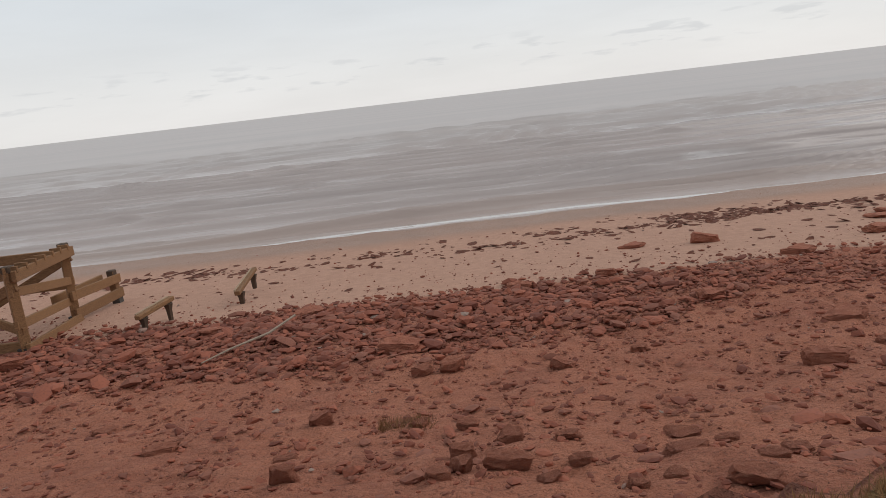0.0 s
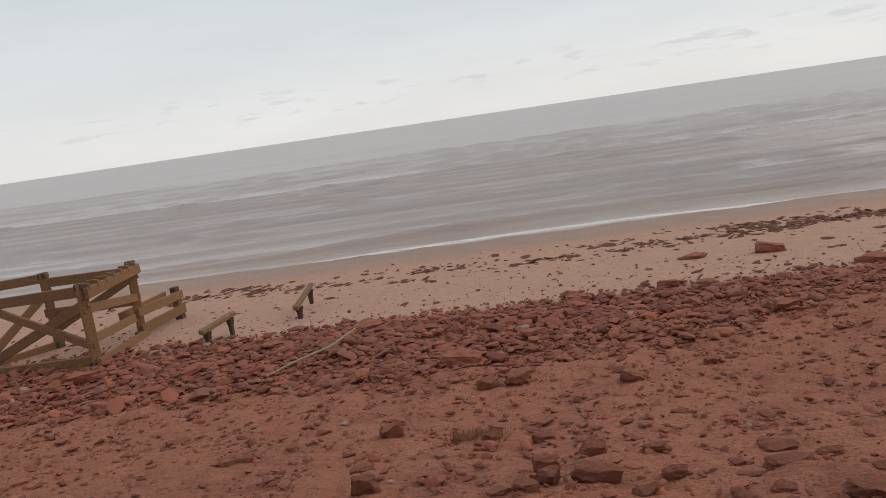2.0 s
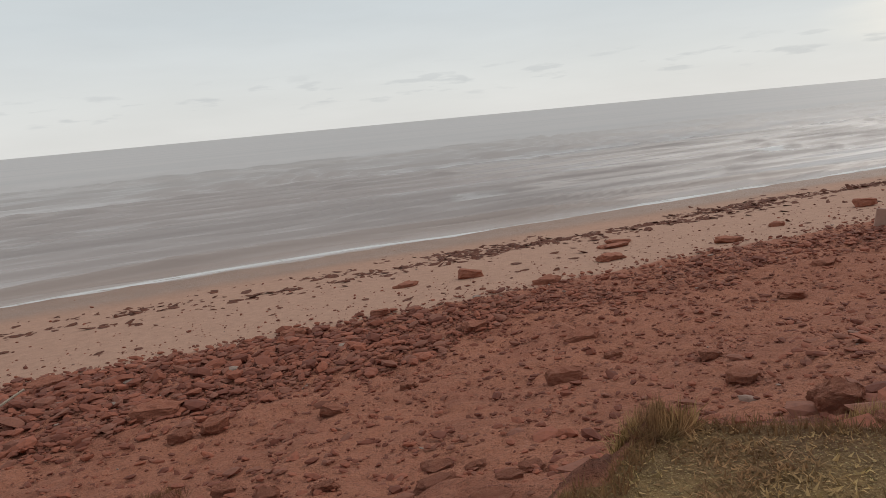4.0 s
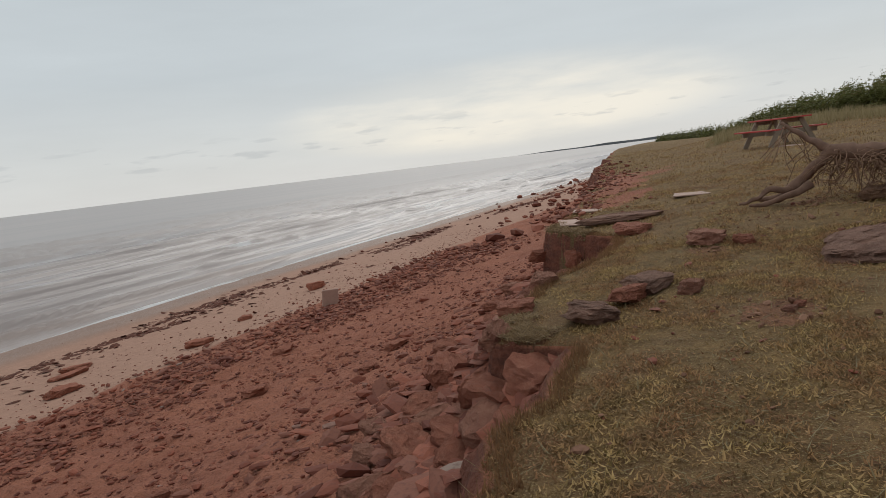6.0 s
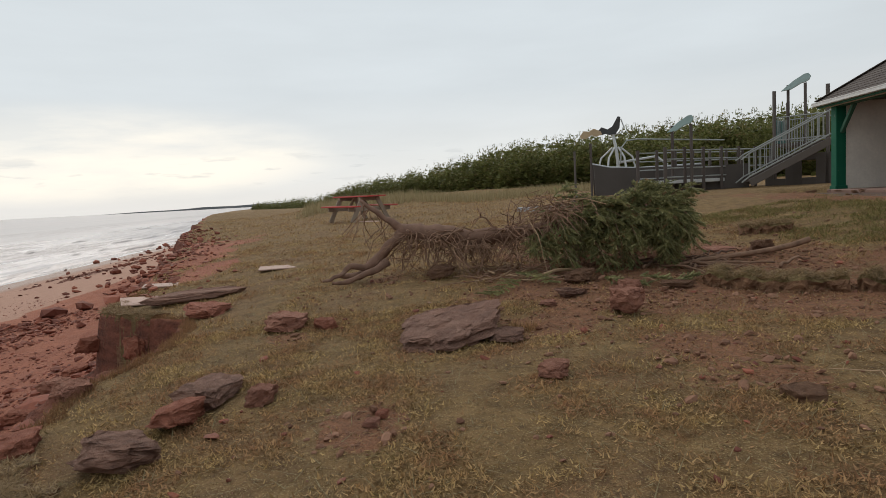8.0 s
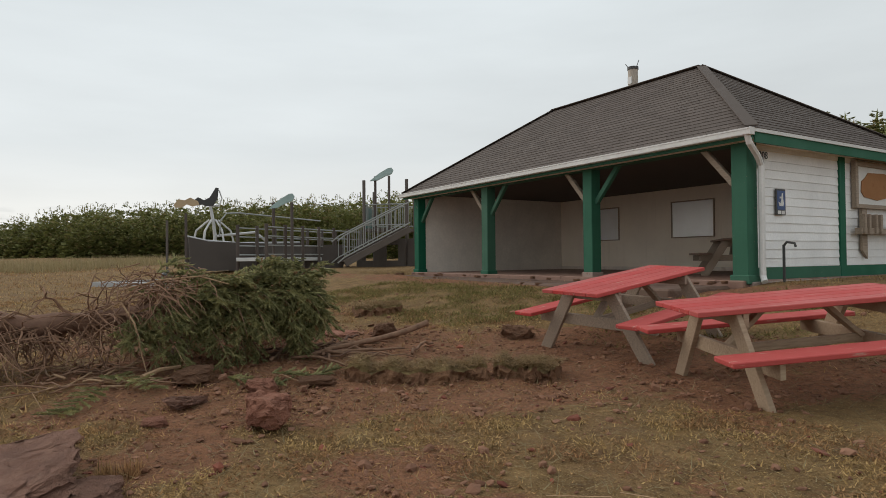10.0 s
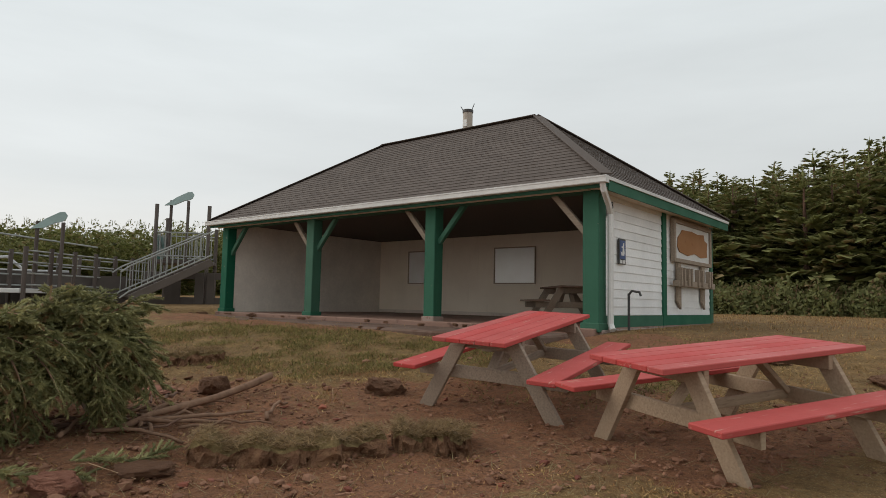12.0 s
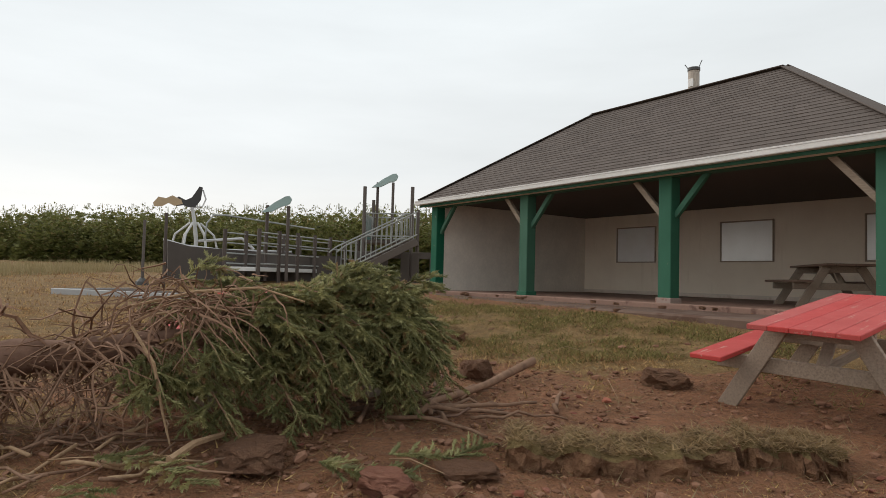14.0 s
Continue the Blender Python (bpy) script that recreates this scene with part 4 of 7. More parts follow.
picnic_table(table_pose(8.124, -6.607, 0.247, -96.4, 6.8, 2), "red-topped picnic table with grey weathered legs on bare earth", M_RED, M_TABLE_GREY)
picnic_table(table_pose(6.117, -5.727, 0.144, -128.7, 3.8, 3), "red-topped picnic table with pale wooden legs on thin grass", M_RED, M_TABLE_WOOD)
far_table = picnic_table(table_pose(26.3, 0.05, z_at(26.3, 0.05), 32, 0.5), "long pink-topped picnic table standing far out on the grass", M_RED, M_TABLE_GREY)
far_table.matrix_basis = far_table.matrix_basis @ Matrix.Diagonal((1.12, 1.12, 1.2, 1))
picnic_table(B @ pose(1.95, -2.7, 0.0, 0, 0, -48), "dark brown picnic table under the pavilion roof", M_TABLE_OLD, M_TABLE_GREY, "")


# ---- wrecked timber stair landing on the beach ----
M_RUST = painted("rusty_bracket", (0.05, 0.04, 0.035), (0.12, 0.06, 0.04), 0.6, 0.7, 12)
pier = thing("stair_landing", pose(-9.42, 12.46, -3.1), "broken timber stair landing with cross braces half sunk in sand", "wooden structure")
P1, P2, P0, P3, P4 = Vector((0, 0, 0)), Vector((-0.62, 2.75, -0.2)), Vector((-3.4, 1.1, -0.05)), Vector((-2.85, 2.55, -0.15)), Vector((-0.6, 4.75, -0.3))
UP = Vector((0, 0, 1))


def pier_post(base, height, lean=(0, 0), w=0.2):
    top = base + UP * height + Vector((lean[0], lean[1], 0))
    ob = part("post", beam(base - UP * 0.35, top, w, w, 0.012), M_PIER, pier, "square timber post")
    part("cap", beam(top - UP * 0.13, top + UP * 0.02, w + 0.006, w + 0.006, 0.02), M_PIER_DARK, ob, "dark weathered top")
    part("bracket", beam(base - UP * 0.05, base + UP * 0.22, w + 0.02, w + 0.02, 0.004), M_RUST, ob, "rusty steel bracket")
    return top


T1, T2, T0 = pier_post(P1, 1.98, (0.05, 0.05)), pier_post(P2, 2.08, (0.1, 0.08)), pier_post(P0, 1.75)
T3, T4 = pier_post(P3, 2.05, (0.05, 0.05)), pier_post(P4, 0.95)


def pier_beam(name, p, q, w=0.09, h=0.24, over=0.12):
    way = (q - p).normalized()
    return part(name, beam(p - way * over, q + way * over, w, h, 0.008), M_PIER, pier)


off = Vector((0.13, 0.0, 0))
for p, q, drop in ((T1, T2, 0.22), (T0, T1, 0.16), (T3, T2, 0.25)):
    pier_beam("top_beam", p - UP * drop, q - UP * drop)
pier_beam("top_beam", T1 - UP * 0.2 + off * 1.2, T2 - UP * 0.2 + off * 1.2)
pier_beam("top_beam", T3 - UP * 0.12, T3 - UP * 0.2 + Vector((-2.6, -0.35, 0)))
pier_beam("bottom_beam", P1 + UP * 0.22, P0 + UP * 0.16 + Vector((0.25, -0.9, 0)), 0.1, 0.28)
pier_beam("bottom_beam", P1 + UP * 0.18 + off, P2 + UP * 0.12 + off, 0.09, 0.26)
pier_beam("bottom_beam", P3 + UP * 0.1, P0 + UP * 0.08, 0.1, 0.24)
pier_beam("middle_beam", P1 + UP * 0.72, P2 + UP * 0.62, 0.09, 0.2)
pier_beam("middle_beam", P3 + UP * 1.0, P2 + UP * 1.05, 0.08, 0.22)
pier_beam("middle_beam", T1 - UP * 0.55, T2 - UP * 0.95, 0.07, 0.2)
pier_beam("brace", P0 + UP * 0.2, T1 - UP * 0.45, 0.07, 0.22)
pier_beam("brace", T0 - UP * 0.15, P1 + UP * 0.6, 0.07, 0.2)
pier_beam("brace", P3 + UP * 0.5, T2 - UP * 0.4, 0.07, 0.2)
pier_beam("brace", P0 + UP * 0.4, T3 - UP * 0.5, 0.07, 0.2)
pier_beam("stringer", P2 + UP * 0.75 + off, P4 + UP * 0.72 + off, 0.08, 0.24)
pier_beam("stringer", P2 + UP * 0.28 + off, P4 + UP * 0.3 + off, 0.08, 0.26)
pier_beam("stringer", P2 + UP * 0.7 - off * 3, P4 + UP * 0.75 - off * 3, 0.08, 0.2)
for k in range(7):
    s = k / 6.4
    p = T1.lerp(T2, s) - UP * 0.07
    part("joist_block", beam(p - off * 0.4, p + off * 1.7, 0.06, 0.14, 0.004), M_PIER, pier)


def beach_rail(x, y, q, tilt, label, ln=2.0):
    """A length of timber rail on two rusty feet."""
    m = pose(x, y, z_at(x, y), 0, 0, q)
    r = thing("timber_rail", m, label, "wooden rail", "timber rails on the sand")
    part("rail", beam((0, 0, 0.34), (ln, 0, 0.34 + tilt), 0.14, 0.11, 0.015), M_PIER, r)
    part("splintered_edge", beam((0.05, 0.07, 0.40), (ln * 0.93, 0.05, 0.40 + tilt), 0.04, 0.045, 0.008), M_TABLE_WOOD, r, "pale splintered edge")
    for s in (0.15 * ln, 0.85 * ln):
        zt = 0.27 + tilt * s / ln
        part("foot", tube(bmesh.new(), [(s, 0, -0.1), (s, 0, zt * 0.5), (s, 0, zt)], [0.06, 0.075, 0.12], 6), M_PIER_DARK, r, "dark creosoted foot")


beach_rail(-7.25, 13.1, 78, 0.05, "broken timber rail on rusty feet in the sand near the stones", 1.25)
beach_rail(-5.62, 14.85, 97, 0.03, "broken timber rail on rusty feet standing in open sand", 2.3)


# ---- rocks ----
def rock_mesh(seed, mat, detail=4):
    """A broken sandstone block: a rough ball split by random planes, with bedding ledges."""
    rr = random.Random(seed)
    bm = bmesh.new()
    bmesh.ops.create_icosphere(bm, subdivisions=detail, radius=0.7)
    for v in bm.verts:
        v.co *= 1 + 0.3 * noise.noise(v.co * 1.7 + Vector((seed * 3.1, 0, 0)))
    cuts = [(Vector((rr.gauss(0, 0.15), rr.gauss(0, 0.15), sg)).normalized(), rr.uniform(0.26, 0.36)) for sg in (-1, 1)]
    turn = rr.uniform(0, 6.28)
    for k in range(6):
        q = turn + k * 1.05 + rr.uniform(-0.35, 0.35)
        cuts.append((Vector((math.cos(q), math.sin(q), rr.gauss(0, 0.3))).normalized(), rr.uniform(0.36, 0.52)))
    for _ in range(7):
        cuts.append((Vector((rr.gauss(0, 1), rr.gauss(0, 1), rr.gauss(0, 0.9))).normalized(), rr.uniform(0.38, 0.5)))
    for n, d in cuts:
        for v in bm.verts:
            over = v.co.dot(n) - d
            if over > 0:
                v.co -= n * over * 0.96
    for v in bm.verts:
        q = v.co * 5.0 + Vector((0, 0, seed))
        v.co += Vector(noise.noise_vector(q)) * 0.08 + Vector(noise.noise_vector(q * 2.6)) * 0.055 + (Vector(noise.noise_vector(q * 6)) * 0.025 if detail > 3 else Vector())
        v.co.z += 0.03 * (round(v.co.z * 9 + 0.5 * noise.noise(q * 0.6)) / 9 - v.co.z) * 6
    lo, hi = min(v.co.z for v in bm.verts), max(v.co.z for v in bm.verts)
    for v in bm.verts:
        v.co.z = (v.co.z - lo) / (hi - lo)
    me = bpy.data.meshes.new("rock")
    bm.to_mesh(me)
    bm.free()
    me.materials.append(mat)
    return me


ROCKS = {}


M_EARTH = rockmat("earth_clod", (0.28, 0.145, 0.085), (0.20, 0.10, 0.06), (0.34, 0.2, 0.12), 9)


def rock(x, y, sx, sy, sz, turn=0, seed=0, mat=M_ROCK, tip=(0, 0), sink=0.2, name="rock", label="", group="", detail=4):
    key = (seed % 7, mat.name, detail)
    if key not in ROCKS:
        ROCKS[key] = rock_mesh(seed % 7 + 20, mat, detail)
    ob = new(name, ROCKS[key])
    ob.matrix_basis = pose(x, y, z_at(x, y) - sink * sz, tip[0], tip[1], turn) @ Matrix.Diagonal((sx, sy, sz, 1))
    return tagged(ob, label or "red-brown sandstone rock lying on red earth", "rock", group)


G_BEACH = "sandstone rocks on the beach"
for i, (x, y, sx, sy, sz, turn) in enumerate((
        (-1.59, 6.29, 0.3, 0.26, 0.2, 10), (-4.64, 7.23, 0.32, 0.22, 0.1, 0), (-3.09, 5.69, 0.36, 0.26, 0.13, 25), (0.01, 4.49, 0.3, 0.24, 0.24, 15), (0.39, 4.81, 0.3, 0.26, 0.2, 40), (0.33, 4.02, 0.42, 0.22, 0.19, 5),
        (-0.14, 3.87, 0.28, 0.22, 0.18, -20), (0.02, 4.03, 0.2, 0.2, 0.2, 30), (0.85, 4.57, 0.26, 0.18, 0.13, 0), (0.85, 3.96, 0.24, 0.17, 0.13, 10), (1.3, 8.0, 0.38, 0.26, 0.17, -25), (-0.49, 5.94, 0.2, 0.16, 0.1, 0), (0.02, 5.65, 0.2, 0.16, 0.12, 0),
        (1.59, 3.98, 0.46, 0.28, 0.15, 8), (1.8, 4.7, 0.4, 0.24, 0.1, -5), (1.75, 3.3, 0.4, 0.28, 0.15, -10), (2.05, 4.42, 0.26, 0.18, 0.1, 0), (2.3, 3.9, 0.3, 0.2, 0.1, 15), (1.35, 3.5, 0.2, 0.16, 0.1, 30), (2.0, 3.6, 0.24, 0.16, 0.1, 0), (1.1, 3.4, 0.2, 0.15, 0.12, 0), (0.6, 3.6, 0.22, 0.16, 0.1, 20), (-1.36, 4.24, 0.26, 0.2, 0.26, 0), (-1.12, 9.85, 0.75, 0.55, 0.3, 0), (-1.58, 4.95, 0.34, 0.2, 0.1, 20),
        (-0.64, 8.37, 0.3, 0.22, 0.17, 0), (-0.2, 8.44, 0.34, 0.24, 0.2, 35), (2.53, 10.37, 0.42, 0.3, 0.24, 0), (4.48, 11.12, 0.5, 0.36, 0.26, 0), (2.48, 8.54, 0.25, 0.2, 0.14, 0), (4.2, 6.95, 0.52, 0.38, 0.27, -8), (6.49, 16.86, 0.8, 0.5, 0.34, -5), (4.63, 17.21, 0.72, 0.4, 0.16, 10),
        (9.98, 8.89, 0.5, 0.3, 0.16, 0), (9.69, 6.06, 0.4, 0.3, 0.16, 20), (11.85, 17.7, 1.1, 0.5, 0.16, 0), (10.45, 15.72, 0.9, 0.55, 0.25, 15), (5.38, 7.65, 0.3, 0.2, 0.15, 0), (5.79, 6.11, 0.3, 0.22, 0.14, 0), (5.64, 9.07, 0.6, 0.4, 0.2, 10), (5.05, 4.79, 0.3, 0.24, 0.14, 0),
        (9.87, 8.73, 0.55, 0.35, 0.2, 0), (12.54, 10.41, 0.55, 0.35, 0.2, 10), (10.9, 6.27, 0.5, 0.3, 0.15, 0), (12.42, 18.33, 1.0, 0.6, 0.18, 5), (22.14, 17.24, 0.9, 0.6, 0.42, 0), (17.2, 16.4, 0.5, 0.4, 0.2, 0), (-3.4, 12.9, 0.6, 0.4, 0.2, 5), (-5.2, 12.1, 0.75, 0.45, 0.26, 0), (-8.9, 11.2, 0.7, 0.45, 0.3, 10),
        (-6.3, 11.2, 0.5, 0.35, 0.22, 0), (1.2, 13.4, 0.6, 0.4, 0.25, 0), (3.2, 13.9, 0.5, 0.35, 0.22, 0), (7.6, 14.2, 0.7, 0.4, 0.22, 0), (14.2, 15.2, 0.8, 0.5, 0.22, 0))):
    k = 0.74 if y < 5.3 and x < 2.6 else 1.0
    rock(x, y, sx * k, sy * k, sz * k, turn, i * 3 + 1, M_ROCK, (i * 7 % 11 - 5, i * 5 % 13 - 6), 0.22, "beach_rock", "red-brown sandstone rock half bedded in the beach", G_BEACH, 3)
# fallen slabs under the bank
G_BANK = "fallen slabs below the bank"
for i, (x, y, sx, sy, sz, turn, tip) in enumerate((
        (7.45, 3.45, 0.95, 0.55, 0.38, 30, 18), (7.62, 3.0, 0.5, 0.45, 0.16, 0, 8), (4.65, 2.34, 0.55, 0.4, 0.16, 10, 10), (5.59, 2.79, 0.6, 0.42, 0.18, 35, 14), (6.06, 2.84, 0.6, 0.4, 0.2, -20, 12), (4.4, 3.2, 0.4, 0.3, 0.24, 0, 5), (4.57, 3.39, 0.45, 0.3, 0.18, 20, 8), (6.03, 2.5, 0.55, 0.35, 0.15, 50, 20), (5.27, 2.19, 0.6, 0.38, 0.14, 15, 22),
        (7.05, 3.86, 0.5, 0.35, 0.16, 0, 8), (6.27, 3.56, 0.4, 0.3, 0.14, 40, 10), (10.46, 3.7, 0.55, 0.35, 0.24, 0, 5), (9.99, 3.97, 0.45, 0.3, 0.1, 10, 6), (5.0, 2.75, 0.5, 0.32, 0.12, -30, 16), (4.2, 2.6, 0.5, 0.35, 0.14, 25, 12), (3.7, 2.2, 0.45, 0.3, 0.16, 0, 14), (5.6, 3.2, 0.42, 0.3, 0.12, 60, 8), (6.6, 3.2, 0.55, 0.4, 0.14, -15, 12), (8.6, 3.1, 0.6, 0.4, 0.16, 20, 10),
        (8.2, 2.5, 0.4, 0.3, 0.14, 0, 8), (9.1, 4.3, 0.5, 0.4, 0.16, 30, 6), (8.0, 4.4, 0.4, 0.3, 0.12, 0, 4), (3.2, 2.4, 0.4, 0.28, 0.14, 35, 10), (2.9, 2.9, 0.36, 0.26, 0.12, 0, 6), (3.3, 3.1, 0.42, 0.3, 0.1, 15, 8), (6.2, 2.25, 0.36, 0.26, 0.2, 0, 25), (9.3, 3.2, 0.6, 0.4, 0.2, -10, 9), (11.6, 4.6, 0.6, 0.4, 0.22, 5, 6), (13.2, 4.9, 0.7, 0.5, 0.3, 0, 6), (14.6, 5.2, 0.8, 0.5, 0.3, 10, 6))):
    rock(x, y, sx * 0.8, sy * 0.8, sz * 0.9, turn, i * 2 + 3, M_ROCK_PINK if i % 3 == 1 else M_ROCK, (tip, -tip / 2), 0.15, "fallen_slab", "split slab of red sandstone tipped below the bank", G_BANK, 4)
# bedrock showing in the cut face of the bank
for i, x in enumerate((3.3, 3.9, 4.3, 4.75, 5.15, 5.5, 5.75, 6.1, 6.6, 7.1, 7.5, 7.9, 8.4, 8.9, 9.4, 9.75, 10.0, 10.3, 10.8, 11.5, 12.3, 13.2, 14.2, 15.4, 16.5, 17.8, 19.2, 20.6, 22.2, 24.0, 26.0)):
    yb = float(edge(x)) + 0.14
    deep = rock(x, yb, 0.36 + 0.08 * (i % 3), 0.26, 0.26 + 0.08 * (i % 2), 20 * (i % 5) - 40, i * 4 + 1, M_ROCK, (12 - 5 * (i % 4), 6 * (i % 3) - 6), 0.0, "bank_rock", "dark red bedrock block in the eroded bank", "bedrock blocks in the bank")
    deep.location.z = z_at(x, float(edge(x)) - 0.05) - 0.56
# slabs and clods filling the bite in the bank
for x, y, sx, sy, sz, turn, mat, lift in ((5.72, 1.78, 0.5, 0.4, 0.26, 20, M_ROCK, 0.0), (5.5, 2.0, 0.55, 0.4, 0.14, -15, M_ROCK_PINK, 0.0), (5.82, 2.1, 0.5, 0.36, 0.22, 50, M_ROCK, 0.0), (5.3, 1.72, 0.4, 0.3, 0.2, 10, M_ROCK, 0.0), (5.55, 2.35, 0.5, 0.35, 0.16, 70, M_ROCK, 0.0), (5.9, 2.42, 0.45, 0.32, 0.2, 30, M_ROCK_PINK, 0.0)):
    rock(x, y, sx, sy, sz, turn, int(x * 10 + y * 7), mat, (8, -6), 0.1, "fallen_slab", "split slab of red sandstone tipped below the bank", G_BANK, 3)
# rocks thrown on to the turf


rock(8.27, -0.58, 0.92, 0.76, 0.19, -32, 9, M_ROCK_GREY, (-4, -9), 0.12, "sandstone_slab", "large flaking grey-red sandstone slab lying on turf", detail=5)
rock(7.95, -0.95, 0.4, 0.28, 0.1, 20, 5, M_ROCK_GREY, sink=0.1, name="sandstone_chip", label="flat chip of sandstone beside large slab on turf")
rock(9.5, 0.95, 0.55, 0.42, 0.17, 5, 4, M_ROCK_PINK, (6, 0), 0.15, label="pink wedge-shaped sandstone rock on turf", detail=4)
rock(9.25, 0.55, 0.26, 0.2, 0.12, 40, 6, M_ROCK, label="small dark sandstone rock on turf")
rock(8.35, -2.17, 0.36, 0.3, 0.27, 30, 1, M_ROCK_PINK, (0, 4), 0.08, "sandstone_block", "squared pink sandstone block on bare earth", detail=4)
rock(9.35, -2.0, 0.4, 0.28, 0.1, -50, 3, M_ROCK_GREY, (0, 8), 0.12, "sandstone_slab", "dark layered sandstone slab beside squared block", detail=4)
rock(9.35, -2.65, 0.3, 0.24, 0.12, 10, 6, M_ROCK_PINK, label="pale pink sandstone rock behind squared block")
rock(6.8, -0.98, 0.26, 0.2, 0.12, 15, 5, M_ROCK_PINK, label="small pink sandstone rock on turf")
rock(5.9, -2.05, 0.24, 0.18, 0.1, -20, 2, M_EARTH, sink=0.55, label="low clod of red earth and sandstone on turf", name="earth_clod")
rock(5.62, -2.5, 0.2, 0.14, 0.09, 30, 4, M_ROCK, label="dark lump of sandstone in straw", name="rock")
rock(9.04, -1.65, 0.26, 0.18, 0.06, 0, 3, M_ROCK_PINK, label="thin chip of pink sandstone on earth")
rock(7.4, 1.25, 0.66, 0.4, 0.15, -5, 3, M_ROCK_GREY, (5, 0), 0.1, "sandstone_slab", "dark sandstone slab at the crumbling turf edge", detail=4)
rock(6.95, 1.35, 0.38, 0.32, 0.18, 20, 5, M_ROCK, (0, 6), 0.1, label="lump of red sandstone at the turf edge", detail=4)
rock(6.5, 1.55, 0.56, 0.44, 0.17, 35, 0, M_ROCK_GREY, (8, 4), 0.12, "sandstone_slab", "mossy sandstone slab at the turf edge", detail=4)
rock(7.15, 0.87, 0.24, 0.2, 0.13, 0, 4, M_ROCK_PINK, label="small pink sandstone rock on turf edge")
rock(11.1, 2.1, 0.6, 0.5, 0.16, 10, 6, M_ROCK, (4, 0), 0.1, label="dark sandstone lump on the cliff corner", detail=4)
rock(12.5, 2.55, 0.5, 1.35, 0.16, 20, 1, M_ROCK_GREY, sink=0.1, name="sandstone_slab", label="long dark slab of sandstone by the cliff edge", detail=4)
rock(7.0, 2.35, 0.4, 0.3, 0.14, 0, 2, M_ROCK, label="flat red rock on the bank edge")
rock(6.9, 2.6, 0.5, 0.3, 0.12, 12, 4, M_ROCK, label="flat red rock on the bank edge")
rock(6.38, 0.18, 0.14, 0.1, 0.05, 0, 3, M_ROCK_PINK, label="small pale stone in bare earth patch")
rock(6.5, 0.12, 0.1, 0.08, 0.05, 30, 5, M_ROCK, label="small stone in bare earth patch")
rock(9.5, -6.23, 0.42, 0.34, 0.2, 0, 6, M_EARTH, label="clod of red earth beside the path", name="earth_clod")
rock(11.57, -4.98, 0.55, 0.45, 0.06, 10, 1, M_ROCK_PINK, sink=0.0, name="flagstone", label="flat reddish flagstone among fallen branches")
rock(11.0, -5.3, 0.36, 0.3, 0.24, 0, 3, M_EARTH, label="dark clod of earth beside flagstone", name="earth_clod")
rock(10.1, -2.35, 0.5, 0.35, 0.18, 0, 5, M_EARTH, label="heap of red earth under fallen spruce", name="earth_clod")
rock(9.2, -3.1, 0.3, 0.24, 0.08, 40, 2, M_EARTH, label="heap of red earth before fallen spruce", name="earth_clod")
rock(11.45, -0.9, 0.5, 0.35, 0.2, 0, 1, M_EARTH, label="grey clod beside fallen trunk", name="earth_clod")
rock(4.67, -8.07, 0.7, 0.4, 0.18, -30, 5, M_EARTH, label="lump of torn turf and earth near picnic table", name="earth_clod")
rock(4.2, -8.6, 0.4, 0.3, 0.16, 0, 2, M_EARTH, label="lump of torn turf and earth near picnic table", name="earth_clod")
rock(5.9, -8.9, 0.5, 0.34, 0.1, 10, 4, M_EARTH, label="low clod of earth on thin grass", name="earth_clod")
rng = np.random.default_rng(21)
for k in range(46):
    a, b = rng.uniform(0, L), rng.uniform(0.35, 1.9)
    p = B @ Vector((a, b, 0))
    s = rng.uniform(0.03, 0.11)
    rock(p.x, p.y, s * 1.4, s, s * 0.6, rng.uniform(0, 360), k, M_EARTH, sink=0.0 if b < 1.1 else 0.2, name="mud_clod", label="small clod of red mud in front of pavilion", group="mud clods before the pavilion", detail=2)
    if b < 1.1:
        bpy.context.scene.collection.objects[-1].location.z = max(bpy.context.scene.collection.objects[-1].location.z, 0.769)

# flat boards and panels washed about
M_PANEL = painted("pink_panel", (0.56, 0.36, 0.285), (0.4, 0.24, 0.19), 0.6, 0.8, 3)


def lying_board(x, y, lx, ly, turn, label, tilt=0):
    ob = part("flat_board", solid(-lx / 2, -ly / 2, 0, lx / 2, ly / 2, 0.022, 0.005), M_PANEL, None, label)
    ob["category"] = "board"
    ob.matrix_basis = pose(x, y, z_at(x, y) - 0.012, tilt, 0, turn)


lying_board(14.75, 1.5, 0.62, 0.95, 5, "faded pinkish board lying flat on turf")
lying_board(14.6, 3.42, 0.5, 1.0, 12, "faded pinkish board lying at the cliff edge", 2)
lying_board(12.95, 3.3, 0.9, 0.85, 20, "weathered pale board lying at the cliff edge", 3)
lying_board(24.5, -0.4, 1.2, 0.5, 30, "pale board lying far off on turf")
sq = part("standing_panel", solid(-0.27, -0.03, 0, 0.27, 0.03, 0.62, 0.01), M_PANEL, None, "square weathered panel standing upright on the beach")
sq["category"] = "panel"
sq.matrix_basis = pose(18.0, 13.3, z_at(18.0, 13.3) - 0.06, 12, 3, -38)
stick = part("driftwood_stick", tube(bmesh.new(), [(0, 0, 0), (0.5, 0.25, 0.05), (1.2, 0.5, 0.1), (1.75, 0.85, 0.22)], [0.012, 0.02, 0.024, 0.02], 6), M_TABLE_GREY, None, "pale driftwood stick on red beach stones")
stick["category"] = "driftwood"
stick.matrix_basis = pose(-4.55, 10.0, z_at(-4.5, 10.2) + 0.1, 0, 0, 22)


